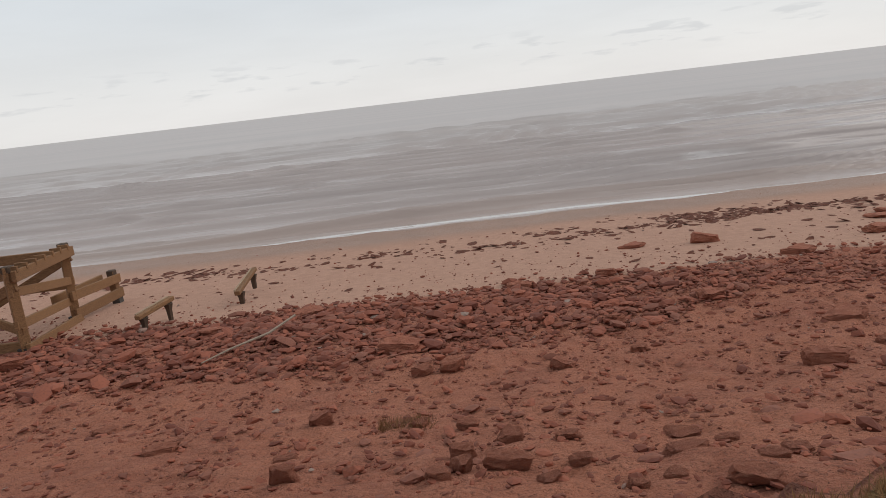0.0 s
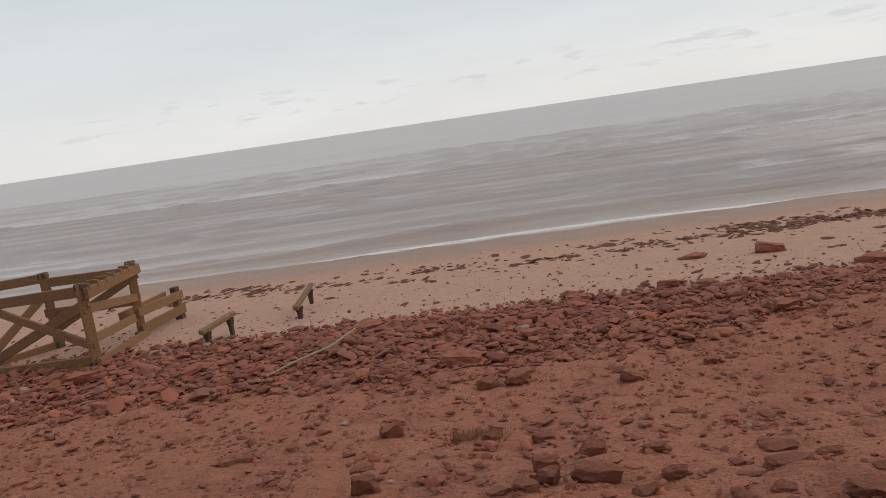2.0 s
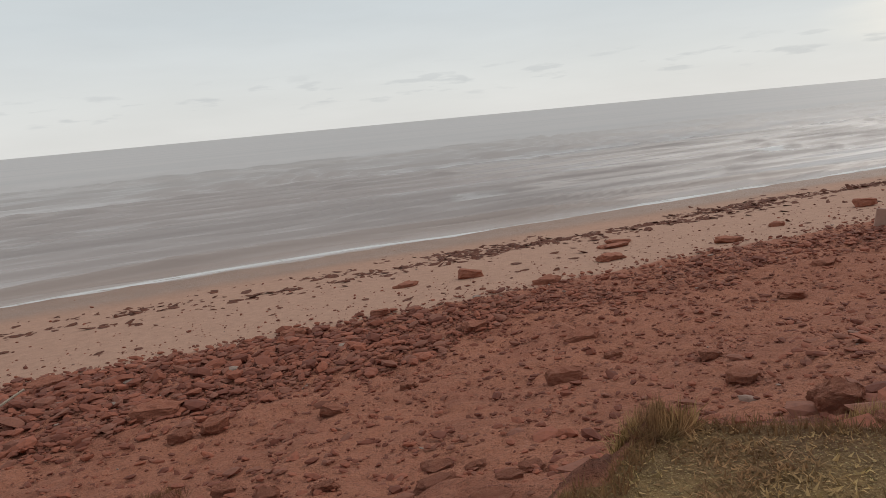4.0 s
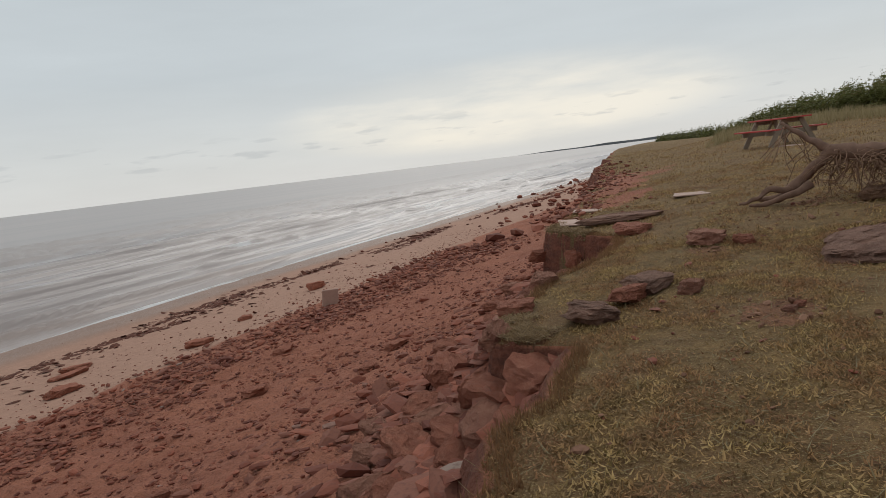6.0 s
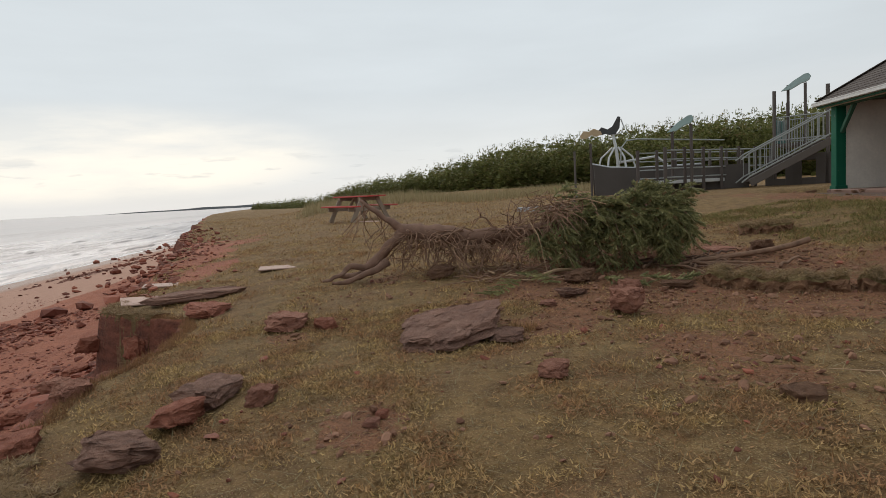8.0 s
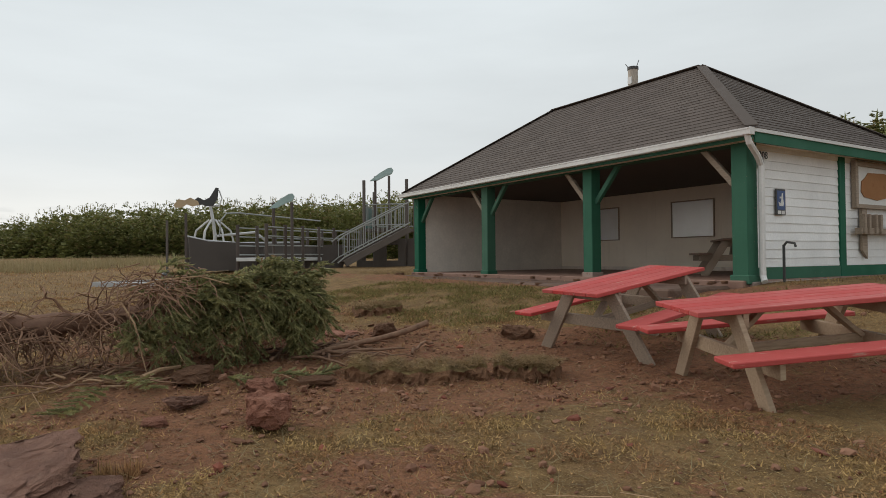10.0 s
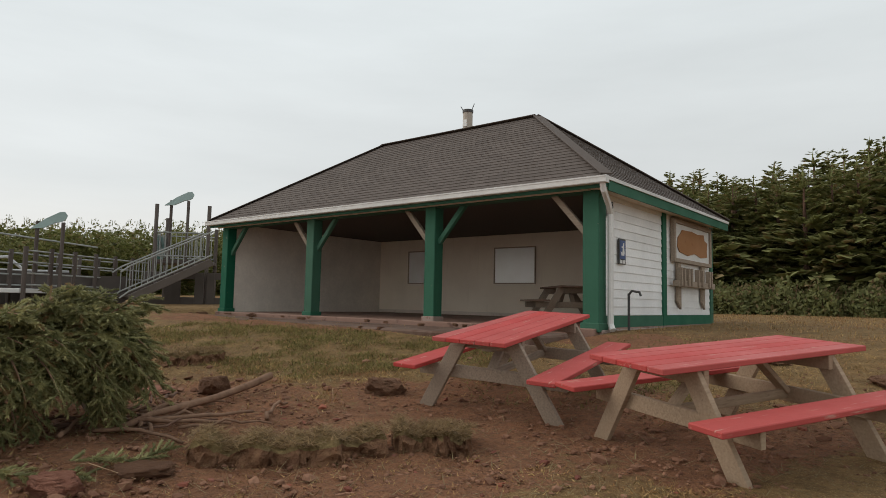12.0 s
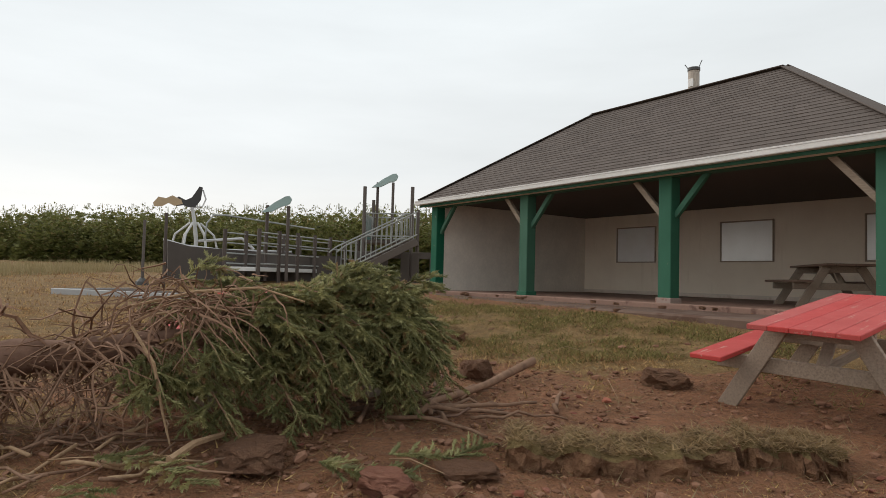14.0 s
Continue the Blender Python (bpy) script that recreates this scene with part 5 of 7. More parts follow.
# ---- loose stones, one sheet of rubble ----
def scatter(name, xs_, ys_, sizes, flat, mat, label, category, seed, lift=0.25):
    """Many small faceted stones as one mesh."""
    rr = np.random.default_rng(seed)
    bm = bmesh.new()
    bmesh.ops.create_icosphere(bm, subdivisions=1, radius=0.5)
    base = np.array([v.co[:] for v in bm.verts])
    tri = np.array([[v.index for v in f.verts] for f in bm.faces])
    bm.free()
    shapes = []
    for _ in range(14):
        s = base * (1 + rr.uniform(-0.22, 0.22, (len(base), 1)))
        for _ in range(5):
            n = rr.normal(size=3)
            n /= np.linalg.norm(n)
            over = np.maximum(s @ n - rr.uniform(0.24, 0.36), 0)
            s = s - over[:, None] * n
        shapes.append(s)
    shapes = np.array(shapes)
    n = len(xs_)
    pick = rr.integers(0, len(shapes), n)
    v = shapes[pick] * np.stack([sizes * rr.uniform(0.8, 1.5, n), sizes * rr.uniform(0.6, 1.0, n), sizes * flat * rr.uniform(0.6, 1.3, n)], -1)[:, None, :]
    tip = rr.normal(0, 0.22, n)
    c, s_ = np.cos(tip)[:, None], np.sin(tip)[:, None]
    v = np.stack([v[..., 0] * c + v[..., 2] * s_, v[..., 1], -v[..., 0] * s_ + v[..., 2] * c], -1)
    a = rr.normal(0, 0.7, n)
    c, s_ = np.cos(a)[:, None], np.sin(a)[:, None]
    v = np.stack([v[..., 0] * c - v[..., 1] * s_, v[..., 0] * s_ + v[..., 1] * c, v[..., 2]], -1)
    v[..., 0] += xs_[:, None]
    v[..., 1] += ys_[:, None]
    v[..., 2] += (ground_z(xs_, ys_) + sizes * flat * lift)[:, None]
    f = (np.arange(n)[:, None, None] * len(base) + tri[None]).reshape(-1, 3)
    return mesh_object(name, v.reshape(-1, 3), f, mat, label, category, "stuff")


rng = np.random.default_rng(11)
n = 30000
px = rng.uniform(-17, 30, n)
py = rng.triangular(8.0, 12.2, 14.3, n) + shore(px)
keep = rng.uniform(0, 1, n) < np.clip(0.85 + 0.6 * fbm(px, py, 1.5, 91) - 0.25 * smooth(10.5, 8, py - shore(px)), 0.05, 1)
keep &= (py - shore(px) > np.interp(px, [-17, 2, 6, 14, 24], [8.4, 9.3, 10.6, 10.2, 8.5]) + 1.0 * vnoise(px * 0.7, 0.5, 95)) | (rng.uniform(0, 1, n) < 0.06)
keep &= rng.uniform(0, 1, n) < np.interp(px, [2, 7, 12, 30], [1, 0.6, 0.4, 0.4])
px, py = px[keep], py[keep]
scatter("beach_stones", px, py, np.clip(rng.lognormal(-2.08, 0.45, len(px)), 0.05, 0.42) * np.interp(px, [0, 4, 8, 16, 34], [1.0, 0.95, 0.75, 0.8, 1.2]), 0.40, M_STONE, "bank of flat red sandstone stones along the beach", "stones", 5, 0.55)
n = 12000
px = rng.uniform(-8, 22, n)
py = edge(px) + 0.35 + rng.uniform(0, 1, n) ** 1.2 * 9
scatter("loose_rubble", px, py, np.clip(rng.lognormal(-3.15, 0.6, n), 0.015, 0.17), 0.5, M_STONE, "small sandstone chips strewn over red earth", "stones", 6)
n = 1500
px = rng.uniform(2.5, 17, n)
py = edge(px) + 0.25 + rng.exponential(0.9, n)
scatter("bank_rubble", px, py, np.clip(rng.lognormal(-2.1, 0.5, n), 0.05, 0.4), 0.4, M_STONE, "broken sandstone slabs heaped under the bank", "stones", 8)
n = 2600
px = rng.uniform(-16, 40, n)
py = 14.0 + shore(px) + rng.exponential(2.2, n)
scatter("sand_pebbles", px, py, np.clip(rng.lognormal(-3.1, 0.5, n), 0.02, 0.16), 0.5, M_STONE, "scattered pebbles on beach sand", "stones", 9)
n = 700
px = rng.uniform(30, 110, n)
py = np.minimum(edge(px) + 0.5 + rng.exponential(2.5, n), 27)
scatter("far_rubble", px, py, rng.lognormal(-0.9, 0.5, n), 0.5, M_STONE, "fallen rocks below the far cliff", "stones", 10)
n = 160
px = rng.uniform(4.5, 12, n)
py = rng.uniform(-6.5, 1.2, n)
scatter("turf_chips", px, py, np.clip(rng.lognormal(-3.0, 0.4, n), 0.02, 0.12), 0.5, M_STONE, "small stone chips scattered over the turf", "stones", 12)

def soilmat():
    m = Mat("earth_crumb", 0.95, spec=0.1)
    isl, fine = m.island(), m.noise(30, 4)
    c = m.mix(isl, (0.17, 0.085, 0.055), (0.32, 0.17, 0.11))
    c = m.mix(m.span(fine, 0.5, 0.75, 0, 0.5), c, (0.09, 0.05, 0.035))
    m.colour(c).bump((fine, 0.6, 0.01))
    return m.m


M_CRUMB = soilmat()
n = 18000
px, py = rng.uniform(4.2, 14.5, n), rng.uniform(-9.2, 1.4, n)
keep = rng.uniform(0, 1, n) < smooth(0.15, 0.8, soil(px, py)) * 0.9 + 0.06
px, py = px[keep], py[keep]
scatter("earth_crumbs", px, py, np.clip(rng.lognormal(-3.6, 0.55, len(px)), 0.01, 0.12), 0.6, M_CRUMB, "crumbs of red-brown earth over stripped turf", "earth", 15)
n = 900
px = rng.uniform(2.6, 9.4, n)
py = edge(px) + np.abs(rng.normal(0.35, 0.6, n)) + 0.12
scatter("bank_slabs", px, py, np.clip(rng.lognormal(-1.45, 0.35, n), 0.1, 0.5), 0.26, M_STONE, "thin split sandstone slabs heaped under the bank", "stones", 21, 0.5)
n = 4500
px = rng.uniform(-9, 13, n)
py = edge(px) + rng.uniform(0.4, 9.5, n)
scatter("earth_chips", px, py, np.clip(rng.lognormal(-2.9, 0.5, n), 0.025, 0.2), 0.45, M_STONE, "small sandstone chips over the red slope", "stones", 22, 0.4)
n = 480
px = rng.uniform(12.8, 34, n)
py = edge(px) - np.abs(rng.normal(0, 0.7, n)) + 0.2
scatter("edge_rubble", px, py, np.clip(rng.lognormal(-2.2, 0.45, n), 0.05, 0.35), 0.4, M_STONE, "broken sandstone along the far cliff edge", "stones", 23, 0.35)
M_WEED = rockmat("seaweed", (0.21, 0.075, 0.046), (0.12, 0.043, 0.029), (0.26, 0.105, 0.066), 12)
n = 8500
px = rng.uniform(-20, 75, n)
line = 20.6 + 0.7 * vnoise(px / 6, 0.5, 101) + 0.3 * vnoise(px / 1.7, 0.5, 102)
py = line + shore(px) + rng.normal(0, 0.7, n)
keep = rng.uniform(0, 1, n) < smooth(-0.35, 0.35, vnoise(px / 2.6, py / 0.7, 103)) * np.interp(px, [-20, 2, 8], [0.25, 0.45, 1])
px, py = px[keep], py[keep]
px, py = np.concatenate([px, rng.uniform(-18, 30, 160)]), np.concatenate([py, rng.uniform(15, 21, 160)])
scatter("seaweed", px, py, np.clip(rng.lognormal(-1.5, 0.5, len(px)), 0.06, 0.5), 0.09, M_WEED, "dark wrack of seaweed along the tide line", "seaweed", 14)


# ---- grass ----
def blades(name, x, y, height, width, lean, seed, label, base_z=None, mat=M_BLADE, flat=False):
    rr = np.random.default_rng(seed)
    n = len(x)
    z = (ground_z(x, y) if base_z is None else base_z) - 0.005
    a = rr.uniform(0, 2 * math.pi, n)
    b = rr.uniform(0, 2 * math.pi, n)
    h = height * rr.uniform(0.5, 1.3, n)
    tilt = 1.5 - np.abs(rr.normal(0, lean, n)) if flat else np.abs(rr.normal(0, lean, n))
    z = z + (0.012 if flat else 0.0)
    dx, dy = np.sin(tilt) * np.cos(b) * h, np.sin(tilt) * np.sin(b) * h
    w = width * rr.uniform(0.6, 1.3, n) / 2
    v = np.empty((n, 3, 3))
    v[:, 0] = np.stack([x - w * np.cos(a), y - w * np.sin(a), z], -1)
    v[:, 1] = np.stack([x + w * np.cos(a), y + w * np.sin(a), z], -1)
    v[:, 2] = np.stack([x + dx, y + dy, z + np.maximum(np.cos(tilt) * h, 0.006)], -1)
    return mesh_object(name, v.reshape(-1, 3), np.arange(3 * n).reshape(-1, 3), mat, label, "grass", "stuff")


rng = np.random.default_rng(31)


def turf_points(n, x0, x1, y0, y1, tuft=0.035):
    cx, cy = rng.uniform(x0, x1, n // 6), rng.uniform(y0, y1, n // 6)
    x = np.repeat(cx, 6) + rng.normal(0, tuft, 6 * len(cx))
    y = np.repeat(cy, 6) + rng.normal(0, tuft, 6 * len(cy))
    keep = rng.uniform(0, 1, len(x)) < np.clip(turf_cover(x, y) * (0.45 + 1.25 * fbm(x, y, 0.45, 111)), 0.04, 1)
    keep &= (y - edge(x)) < -0.02
    return x[keep], y[keep]


x, y = turf_points(380000, 1.4, 9.8, -4.6, 2.6)
k = rng.uniform(0, 1, len(x)) < 0.2
blades("turf", x[~k], y[~k], 0.034, 0.012, 0.5, 1, "short matted olive and straw turf", flat=True)
blades("turf", x[k], y[k], 0.03, 0.008, 1.2, 10, "short matted olive and straw turf")
x, y = turf_points(130000, 9.5, 20, -7, 4.6, 0.06)
blades("turf", x, y, 0.065, 0.014, 0.5, 2, "short matted olive and straw turf", flat=True)
x, y = turf_points(70000, 0, 16, -11, -6, 0.06)
blades("turf", x, y, 0.06, 0.011, 0.5, 3, "short matted olive and straw turf", flat=True)
x, y = turf_points(60000, 20, 46, -10, 9, 0.12)
blades("turf", x, y, 0.08, 0.022, 1.0, 4, "thin turf over the far field")
x, y = turf_points(40000, -4, 16, -32, -11, 0.1)
pv = B.inverted()
lx = pv[0][0] * x + pv[0][1] * y + pv[0][3]
ly = pv[1][0] * x + pv[1][1] * y + pv[1][3]
out = (lx < -0.4) | (lx > L + 0.4) | (ly > 1.2) | (ly < -D - 0.3)
blades("turf", x[out], y[out], 0.07, 0.018, 1.0, 5, "thin turf around the pavilion")
M_LUSH = grassmat("green_grass_blade", 0.75)
x, y = turf_points(110000, 6.5, 16, -10.2, -6.3, 0.05)
lx = pv[0][0] * x + pv[0][1] * y + pv[0][3]
ly = pv[1][0] * x + pv[1][1] * y + pv[1][3]
k = ((ly > 1.9) | (lx < -0.5)) & (fbm(x, y, 1.6, 171) > -0.35)
blades("green_turf", x[k], y[k], 0.065, 0.014, 0.55, 15, "short green turf before the pavilion", mat=M_LUSH, flat=True)
# pale dune grass before the woods
x, y = rng.uniform(33, 48, 16000), rng.uniform(-22, 3, 16000)
k = (np.abs(x - 40 + 0.25 * (y + 8)) < 4.5)
M_STRAW = leafmat("dry_dune_grass", (0.40, 0.32, 0.18), (0.28, 0.22, 0.11))
blades("dune_grass", x[k], y[k], 0.5, 0.035, 0.35, 6, "pale dry dune grass before the woods", mat=M_STRAW)
# straw litter left by the flood
n = 15000
x, y = rng.uniform(4, 14, n), rng.uniform(-9.5, 1.5, n)
blades("straw_litter", x, y, 0.13, 0.006, 0.25, 9, "loose straw strewn over bare earth", mat=M_STRAW, flat=True)
# shaggy turf hanging over the bank
M_DEAD = leafmat("dead_grass", (0.18, 0.085, 0.045), (0.34, 0.185, 0.085))
n = 15000
x = rng.uniform(0.8, 14, n)
y = edge(x) - rng.uniform(0.01, 0.16, n)
blades("edge_grass", x, y, 0.07, 0.007, 1.2, 7, "shaggy grass hanging over the eroded bank", mat=M_DEAD)


def tussock(x, y, r, n, h, seed, label, mat=M_BLADE, z=0.0):
    rr = np.random.default_rng(seed)
    q, d = rr.uniform(0, 2 * math.pi, n), r * np.sqrt(rr.uniform(0, 1, n))
    bx, by = x + d * np.cos(q), y + d * np.sin(q)
    ob = blades("grass_tussock", bx, by, h, 0.007, 0.7, seed, label, mat=mat)
    ob["kind"] = "thing"
    del ob["kind"]
    return ob


tussock(2.2, 2.35, 0.22, 1500, 0.12, 41, "ragged green grass tussock on the bank edge")
tussock(4.2, 2.6, 0.3, 2200, 0.16, 42, "ragged olive grass tussock slipping down the bank")
tussock(-0.62, 5.95, 0.3, 500, 0.15, 43, "dead brown tuft of grass on red earth", M_DEAD)
tussock(8.2, -1.15, 0.12, 300, 0.09, 44, "green grass tuft beside sandstone slab")


# ---- torn strips of turf ----
def turf_strip(pts, width, thick, label, seed, dz=0.0):
    """A slab of sod lifted off the ground: flat grassed top, ragged earthy sides."""
    t = thing("torn_turf", pose(0, 0, 0), label, "turf", "torn strips of turf")
    bm = bmesh.new()
    rows = []
    m = len(pts) * 14
    prof = ((-0.60, -0.25), (-0.60, 0.2), (-0.56, 0.5), (-0.5, 0.75), (-0.40, 0.93), (-0.2, 1.0), (0.05, 1.0), (0.28, 0.98), (0.42, 0.9), (0.5, 0.7), (0.55, 0.4), (0.6, -0.25))
    for k in range(m):
        s = k / (m - 1) * (len(pts) - 1)
        i = min(int(s), len(pts) - 2)
        p = Vector(pts[i]).lerp(Vector(pts[i + 1]), s - i)
        w = (Vector(pts[i + 1]) - Vector(pts[i])).normalized()
        side = Vector((-w.y, w.x, 0))
        wd = width * (0.9 + 0.45 * noise.noise(Vector((s * 2.2, seed, 0))))
        th = thick * (0.9 + 0.5 * noise.noise(Vector((s * 2.6, seed, 5))))
        row = []
        for u, hgt in prof:
            rag = 0.09 * noise.noise(Vector((s * 6, hgt * 2, seed))) + 0.045 * noise.noise(Vector((s * 17, hgt * 5, seed)))
            q = p + side * (u * wd + rag * (1 if abs(u) > 0.4 else 0.2)) + w * 0.03 * noise.noise(Vector((s * 9, u * 7, seed)))
            z = z_at(q.x, q.y) + dz + th * hgt + 0.02 * noise.noise(Vector((s * 7, u * 6, seed + 3)))
            row.append(bm.verts.new((q.x, q.y, z)))
        rows.append(row)
    for a, b in zip(rows, rows[1:]):
        for i in range(len(prof) - 1):
            f = bm.faces.new((a[i], a[i + 1], b[i + 1], b[i]))
            f.material_index = 1 if 3 <= i <= 8 else 0
    bm.faces.new(rows[0])
    bm.faces.new(list(reversed(rows[-1])))
    bmesh.ops.recalc_face_normals(bm, faces=bm.faces)
    top = np.array([v.co[:] for r in rows for v in r[4:9]])
    sod = part("sod", bm, M_SOD, t, "dark red earth held by roots")
    sod.data.materials.append(M_SODTOP)
    r_ = np.random.default_rng(seed)
    pick = r_.integers(0, len(top), len(pts) * 1000)
    bx = top[pick] + r_.normal(0, 0.03, (len(pick), 3)) * (1, 1, 0.05)
    ob = blades("grass", bx[:, 0], bx[:, 1], 0.075, 0.009, 0.28, seed, "straw-coloured grass", bx[:, 2], mat=M_THATCH, flat=True)
    ob.parent = t
    del ob["category"]
    del ob["kind"]


M_THATCH = leafmat("straw_thatch", (0.25, 0.16, 0.078), (0.46, 0.315, 0.165), (0.17, 0.1, 0.055))
M_SOD = rockmat("turf_sod", (0.29, 0.15, 0.083), (0.17, 0.083, 0.047), (0.4, 0.235, 0.13), 9)
M_SODTOP = rockmat("turf_top", (0.26, 0.185, 0.08), (0.15, 0.10, 0.045), (0.42, 0.3, 0.14), 9)
turf_strip([(9.26, -3.5, 0), (8.92, -3.76, 0), (8.62, -4.02, 0), (8.38, -4.38, 0)], 0.38, 0.14, "torn strip of turf and red earth folded on the ground", 3)
turf_strip([(8.34, -4.52, 0), (8.08, -4.7, 0), (7.84, -4.82, 0)], 0.44, 0.15, "torn square of green turf beside folded strip", 4)
turf_strip([(13.0, -6.25, 0), (12.8, -6.6, 0), (12.65, -6.95, 0)], 0.45, 0.16, "small clump of torn turf on the slope", 6)
turf_strip([(6.1, 1.75, 0), (6.12, 2.0, 0), (6.35, 2.14, 0), (6.75, 2.24, 0)], 0.3, 0.035, "overhanging lip of turf at the bank", 7)
turf_strip([(11.42, 2.8, 0), (11.74, 3.14, 0), (12.25, 3.6, 0), (12.8, 3.72, 0)], 0.34, 0.035, "overhanging lip of turf on the cliff corner", 8)


# ---- fallen spruce ----
def barkmat(name, a, b):
    m = Mat(name, 0.9, spec=0.15)
    g, f = m.noise(9, 6, (1, 1, 1), 0.7), m.noise(45, 4)
    c = m.mix(m.span(g, 0.35, 0.65), a, b)
    c = m.mix(m.math("MULTIPLY", m.island(), 0.5), c, tuple(v * 1.5 for v in a))
    m.colour(c).bump((g, 0.6, 0.015), (f, 0.4, 0.004))
    return m.m


M_BARK, M_TWIG = barkmat("spruce_bark", (0.19, 0.11, 0.078), (0.06, 0.036, 0.028)), barkmat("bare_twig", (0.28, 0.165, 0.108), (0.12, 0.07, 0.048))
M_BROKEN = timber("split_wood", (0.48, 0.33, 0.20), (0.32, 0.19, 0.11))
spruce = thing("fallen_spruce", pose(10.8, -2.4, 0.1), "uprooted spruce lying on its side with bare twigs and green crown", "tree")
SO = Vector((10.8, -2.4, 0.1))


def sp(pts):
    return [Vector(p) - SO for p in pts]


TR = [(12.05, -0.45, 0.72), (11.8, -0.9, 0.7), (11.55, -1.4, 0.62), (11.35, -1.95, 0.65), (11.05, -2.6, 0.74), (10.75, -3.2, 0.8), (10.5, -3.7, 0.84)]
def gnarled(pts, radii, per, seed):
    """A knotty, uneven trunk or limb along pts."""
    fine_pts, fine_r = [], []
    n = (len(pts) - 1) * per
    for k in range(n + 1):
        u = min(k / per, len(pts) - 1.001)
        i = int(u)
        at = Vector((u * 1.7, seed, 5.0))
        fine_pts.append(Vector(pts[i]).lerp(Vector(pts[i + 1]), u - i) + Vector(noise.noise_vector(at)) * 0.03)
        r = radii[i] + (radii[i + 1] - radii[i]) * (u - i)
        fine_r.append(r * (1 + 0.22 * noise.noise(Vector((u * 3.1, 2.0, seed))) + 0.12 * noise.noise(Vector((u * 9.0, 4.0, seed)))))
    bm = tube(bmesh.new(), sp(fine_pts), fine_r, 14)
    for v in bm.verts:
        v.co += Vector(noise.noise_vector(v.co * 9.0)) * 0.018 + Vector(noise.noise_vector(v.co * 24.0)) * 0.01
    return bm


part("trunk", gnarled(TR, [0.095, 0.12, 0.105, 0.095, 0.075, 0.045, 0.025], 10, 0.0), M_BARK, spruce, smooth_faces=True)
for pts, r in (([(12.05, -0.45, 0.72), (12.02, -0.25, 0.52), (12.0, 0.0, 0.28), (11.95, 0.22, 0.14), (12.2, 0.55, 0.12)], [0.075, 0.075, 0.07, 0.055, 0.025]),
               ([(12.05, -0.45, 0.72), (12.12, -0.3, 0.88), (12.2, -0.12, 1.02), (12.3, 0.12, 1.2)], [0.085, 0.05, 0.04, 0.02]),
               ([(11.98, 0.05, 0.24), (11.85, 0.32, 0.3), (11.75, 0.45, 0.18), (11.8, 0.7, 0.12)], [0.05, 0.035, 0.03, 0.015]),
               ([(11.9, -0.2, 0.3), (11.6, 0.25, 0.14), (11.5, 0.55, 0.12)], [0.06, 0.035, 0.02])):
    part("limb", gnarled(pts, r, 7, 3.0), M_BARK, spruce, smooth_faces=True)
for pts, r in (([(10.75, -1.95, 0.85), (10.62, -2.03, 0.65), (10.6, -2.08, 0.38), (10.55, -2.12, 0.16)], 0.010), ([(10.95, -2.0, 0.95), (10.7, -2.3, 1.05), (10.5, -2.6, 1.08), (10.3, -2.8, 1.0)], 0.010), ([(10.2, -1.95, 0.22), (10.35, -2.15, 0.24), (10.5, -2.4, 0.22)], 0.02), ([(11.1, -1.9, 0.75), (10.9, -2.1, 0.9), (10.65, -2.35, 0.96), (10.5, -2.6, 0.9)], 0.010)):
    part("broken_branch", tube(bmesh.new(), sp(pts), [r, r, r * 0.8, r * 0.5][:len(pts)], 6), M_BROKEN if r < 0.022 else M_BARK, spruce, "pale stripped branch" if r < 0.022 else "")
rr = random.Random(17)


def wander(p, way, length, droop, n=5, jit=0.25, top=1.22):
    pts, p, way = [Vector(p)], Vector(p), Vector(way).normalized()
    for _ in range(n):
        way = (way + Vector((rr.gauss(0, jit), rr.gauss(0, jit), rr.gauss(0, jit) - droop))).normalized()
        p = p + way * length / n
        g = z_at(p.x, p.y) + 0.02
        if p.z > top:
            p.z, way.z = top, -abs(way.z) * 0.4
        if p.z < g:
            p.z, way.z = g, abs(way.z) * 0.2
        pts.append(p.copy())
    return pts


def trunk_at(s):
    s = min(max(s, 0), 0.999) * (len(TR) - 1)
    return Vector(TR[int(s)]).lerp(Vector(TR[int(s) + 1]), s - int(s))


C1 = Vector((10.75, -2.3, 0.98))
tw = bmesh.new()
for k in range(175):
    s = rr.uniform(0.03, 0.62)
    q = rr.uniform(0, 2 * math.pi)
    p = trunk_at(s)
    top = 0.72 + 0.42 * float(smooth(0.34, 0.5, s))
    pts = wander(p, (math.cos(q) * 0.9, math.sin(q) * 0.6, rr.uniform(-0.8, 0.4) + 0.5 * float(smooth(0.34, 0.5, s))), rr.uniform(0.35, 0.95) * (1 + 0.3 * s), rr.uniform(0.02, 0.3), 7, 0.27, top)
    r0_ = rr.uniform(0.007, 0.017)
    tube(tw, [v - SO for v in pts], [r0_ * (1 - 0.11 * i) for i in range(len(pts))], 4, False)
    for _ in range(4):
        at = pts[rr.randint(1, 6)]
        sub_pts = wander(at, (rr.gauss(0, 1), rr.gauss(0, 1), rr.gauss(-0.1, 0.7)), rr.uniform(0.12, 0.45), 0.15, 3, 0.25, top + 0.05)
        tube(tw, [v - SO for v in sub_pts], [r0_ * 0.55, r0_ * 0.45, r0_ * 0.35, r0_ * 0.2], 3, False)
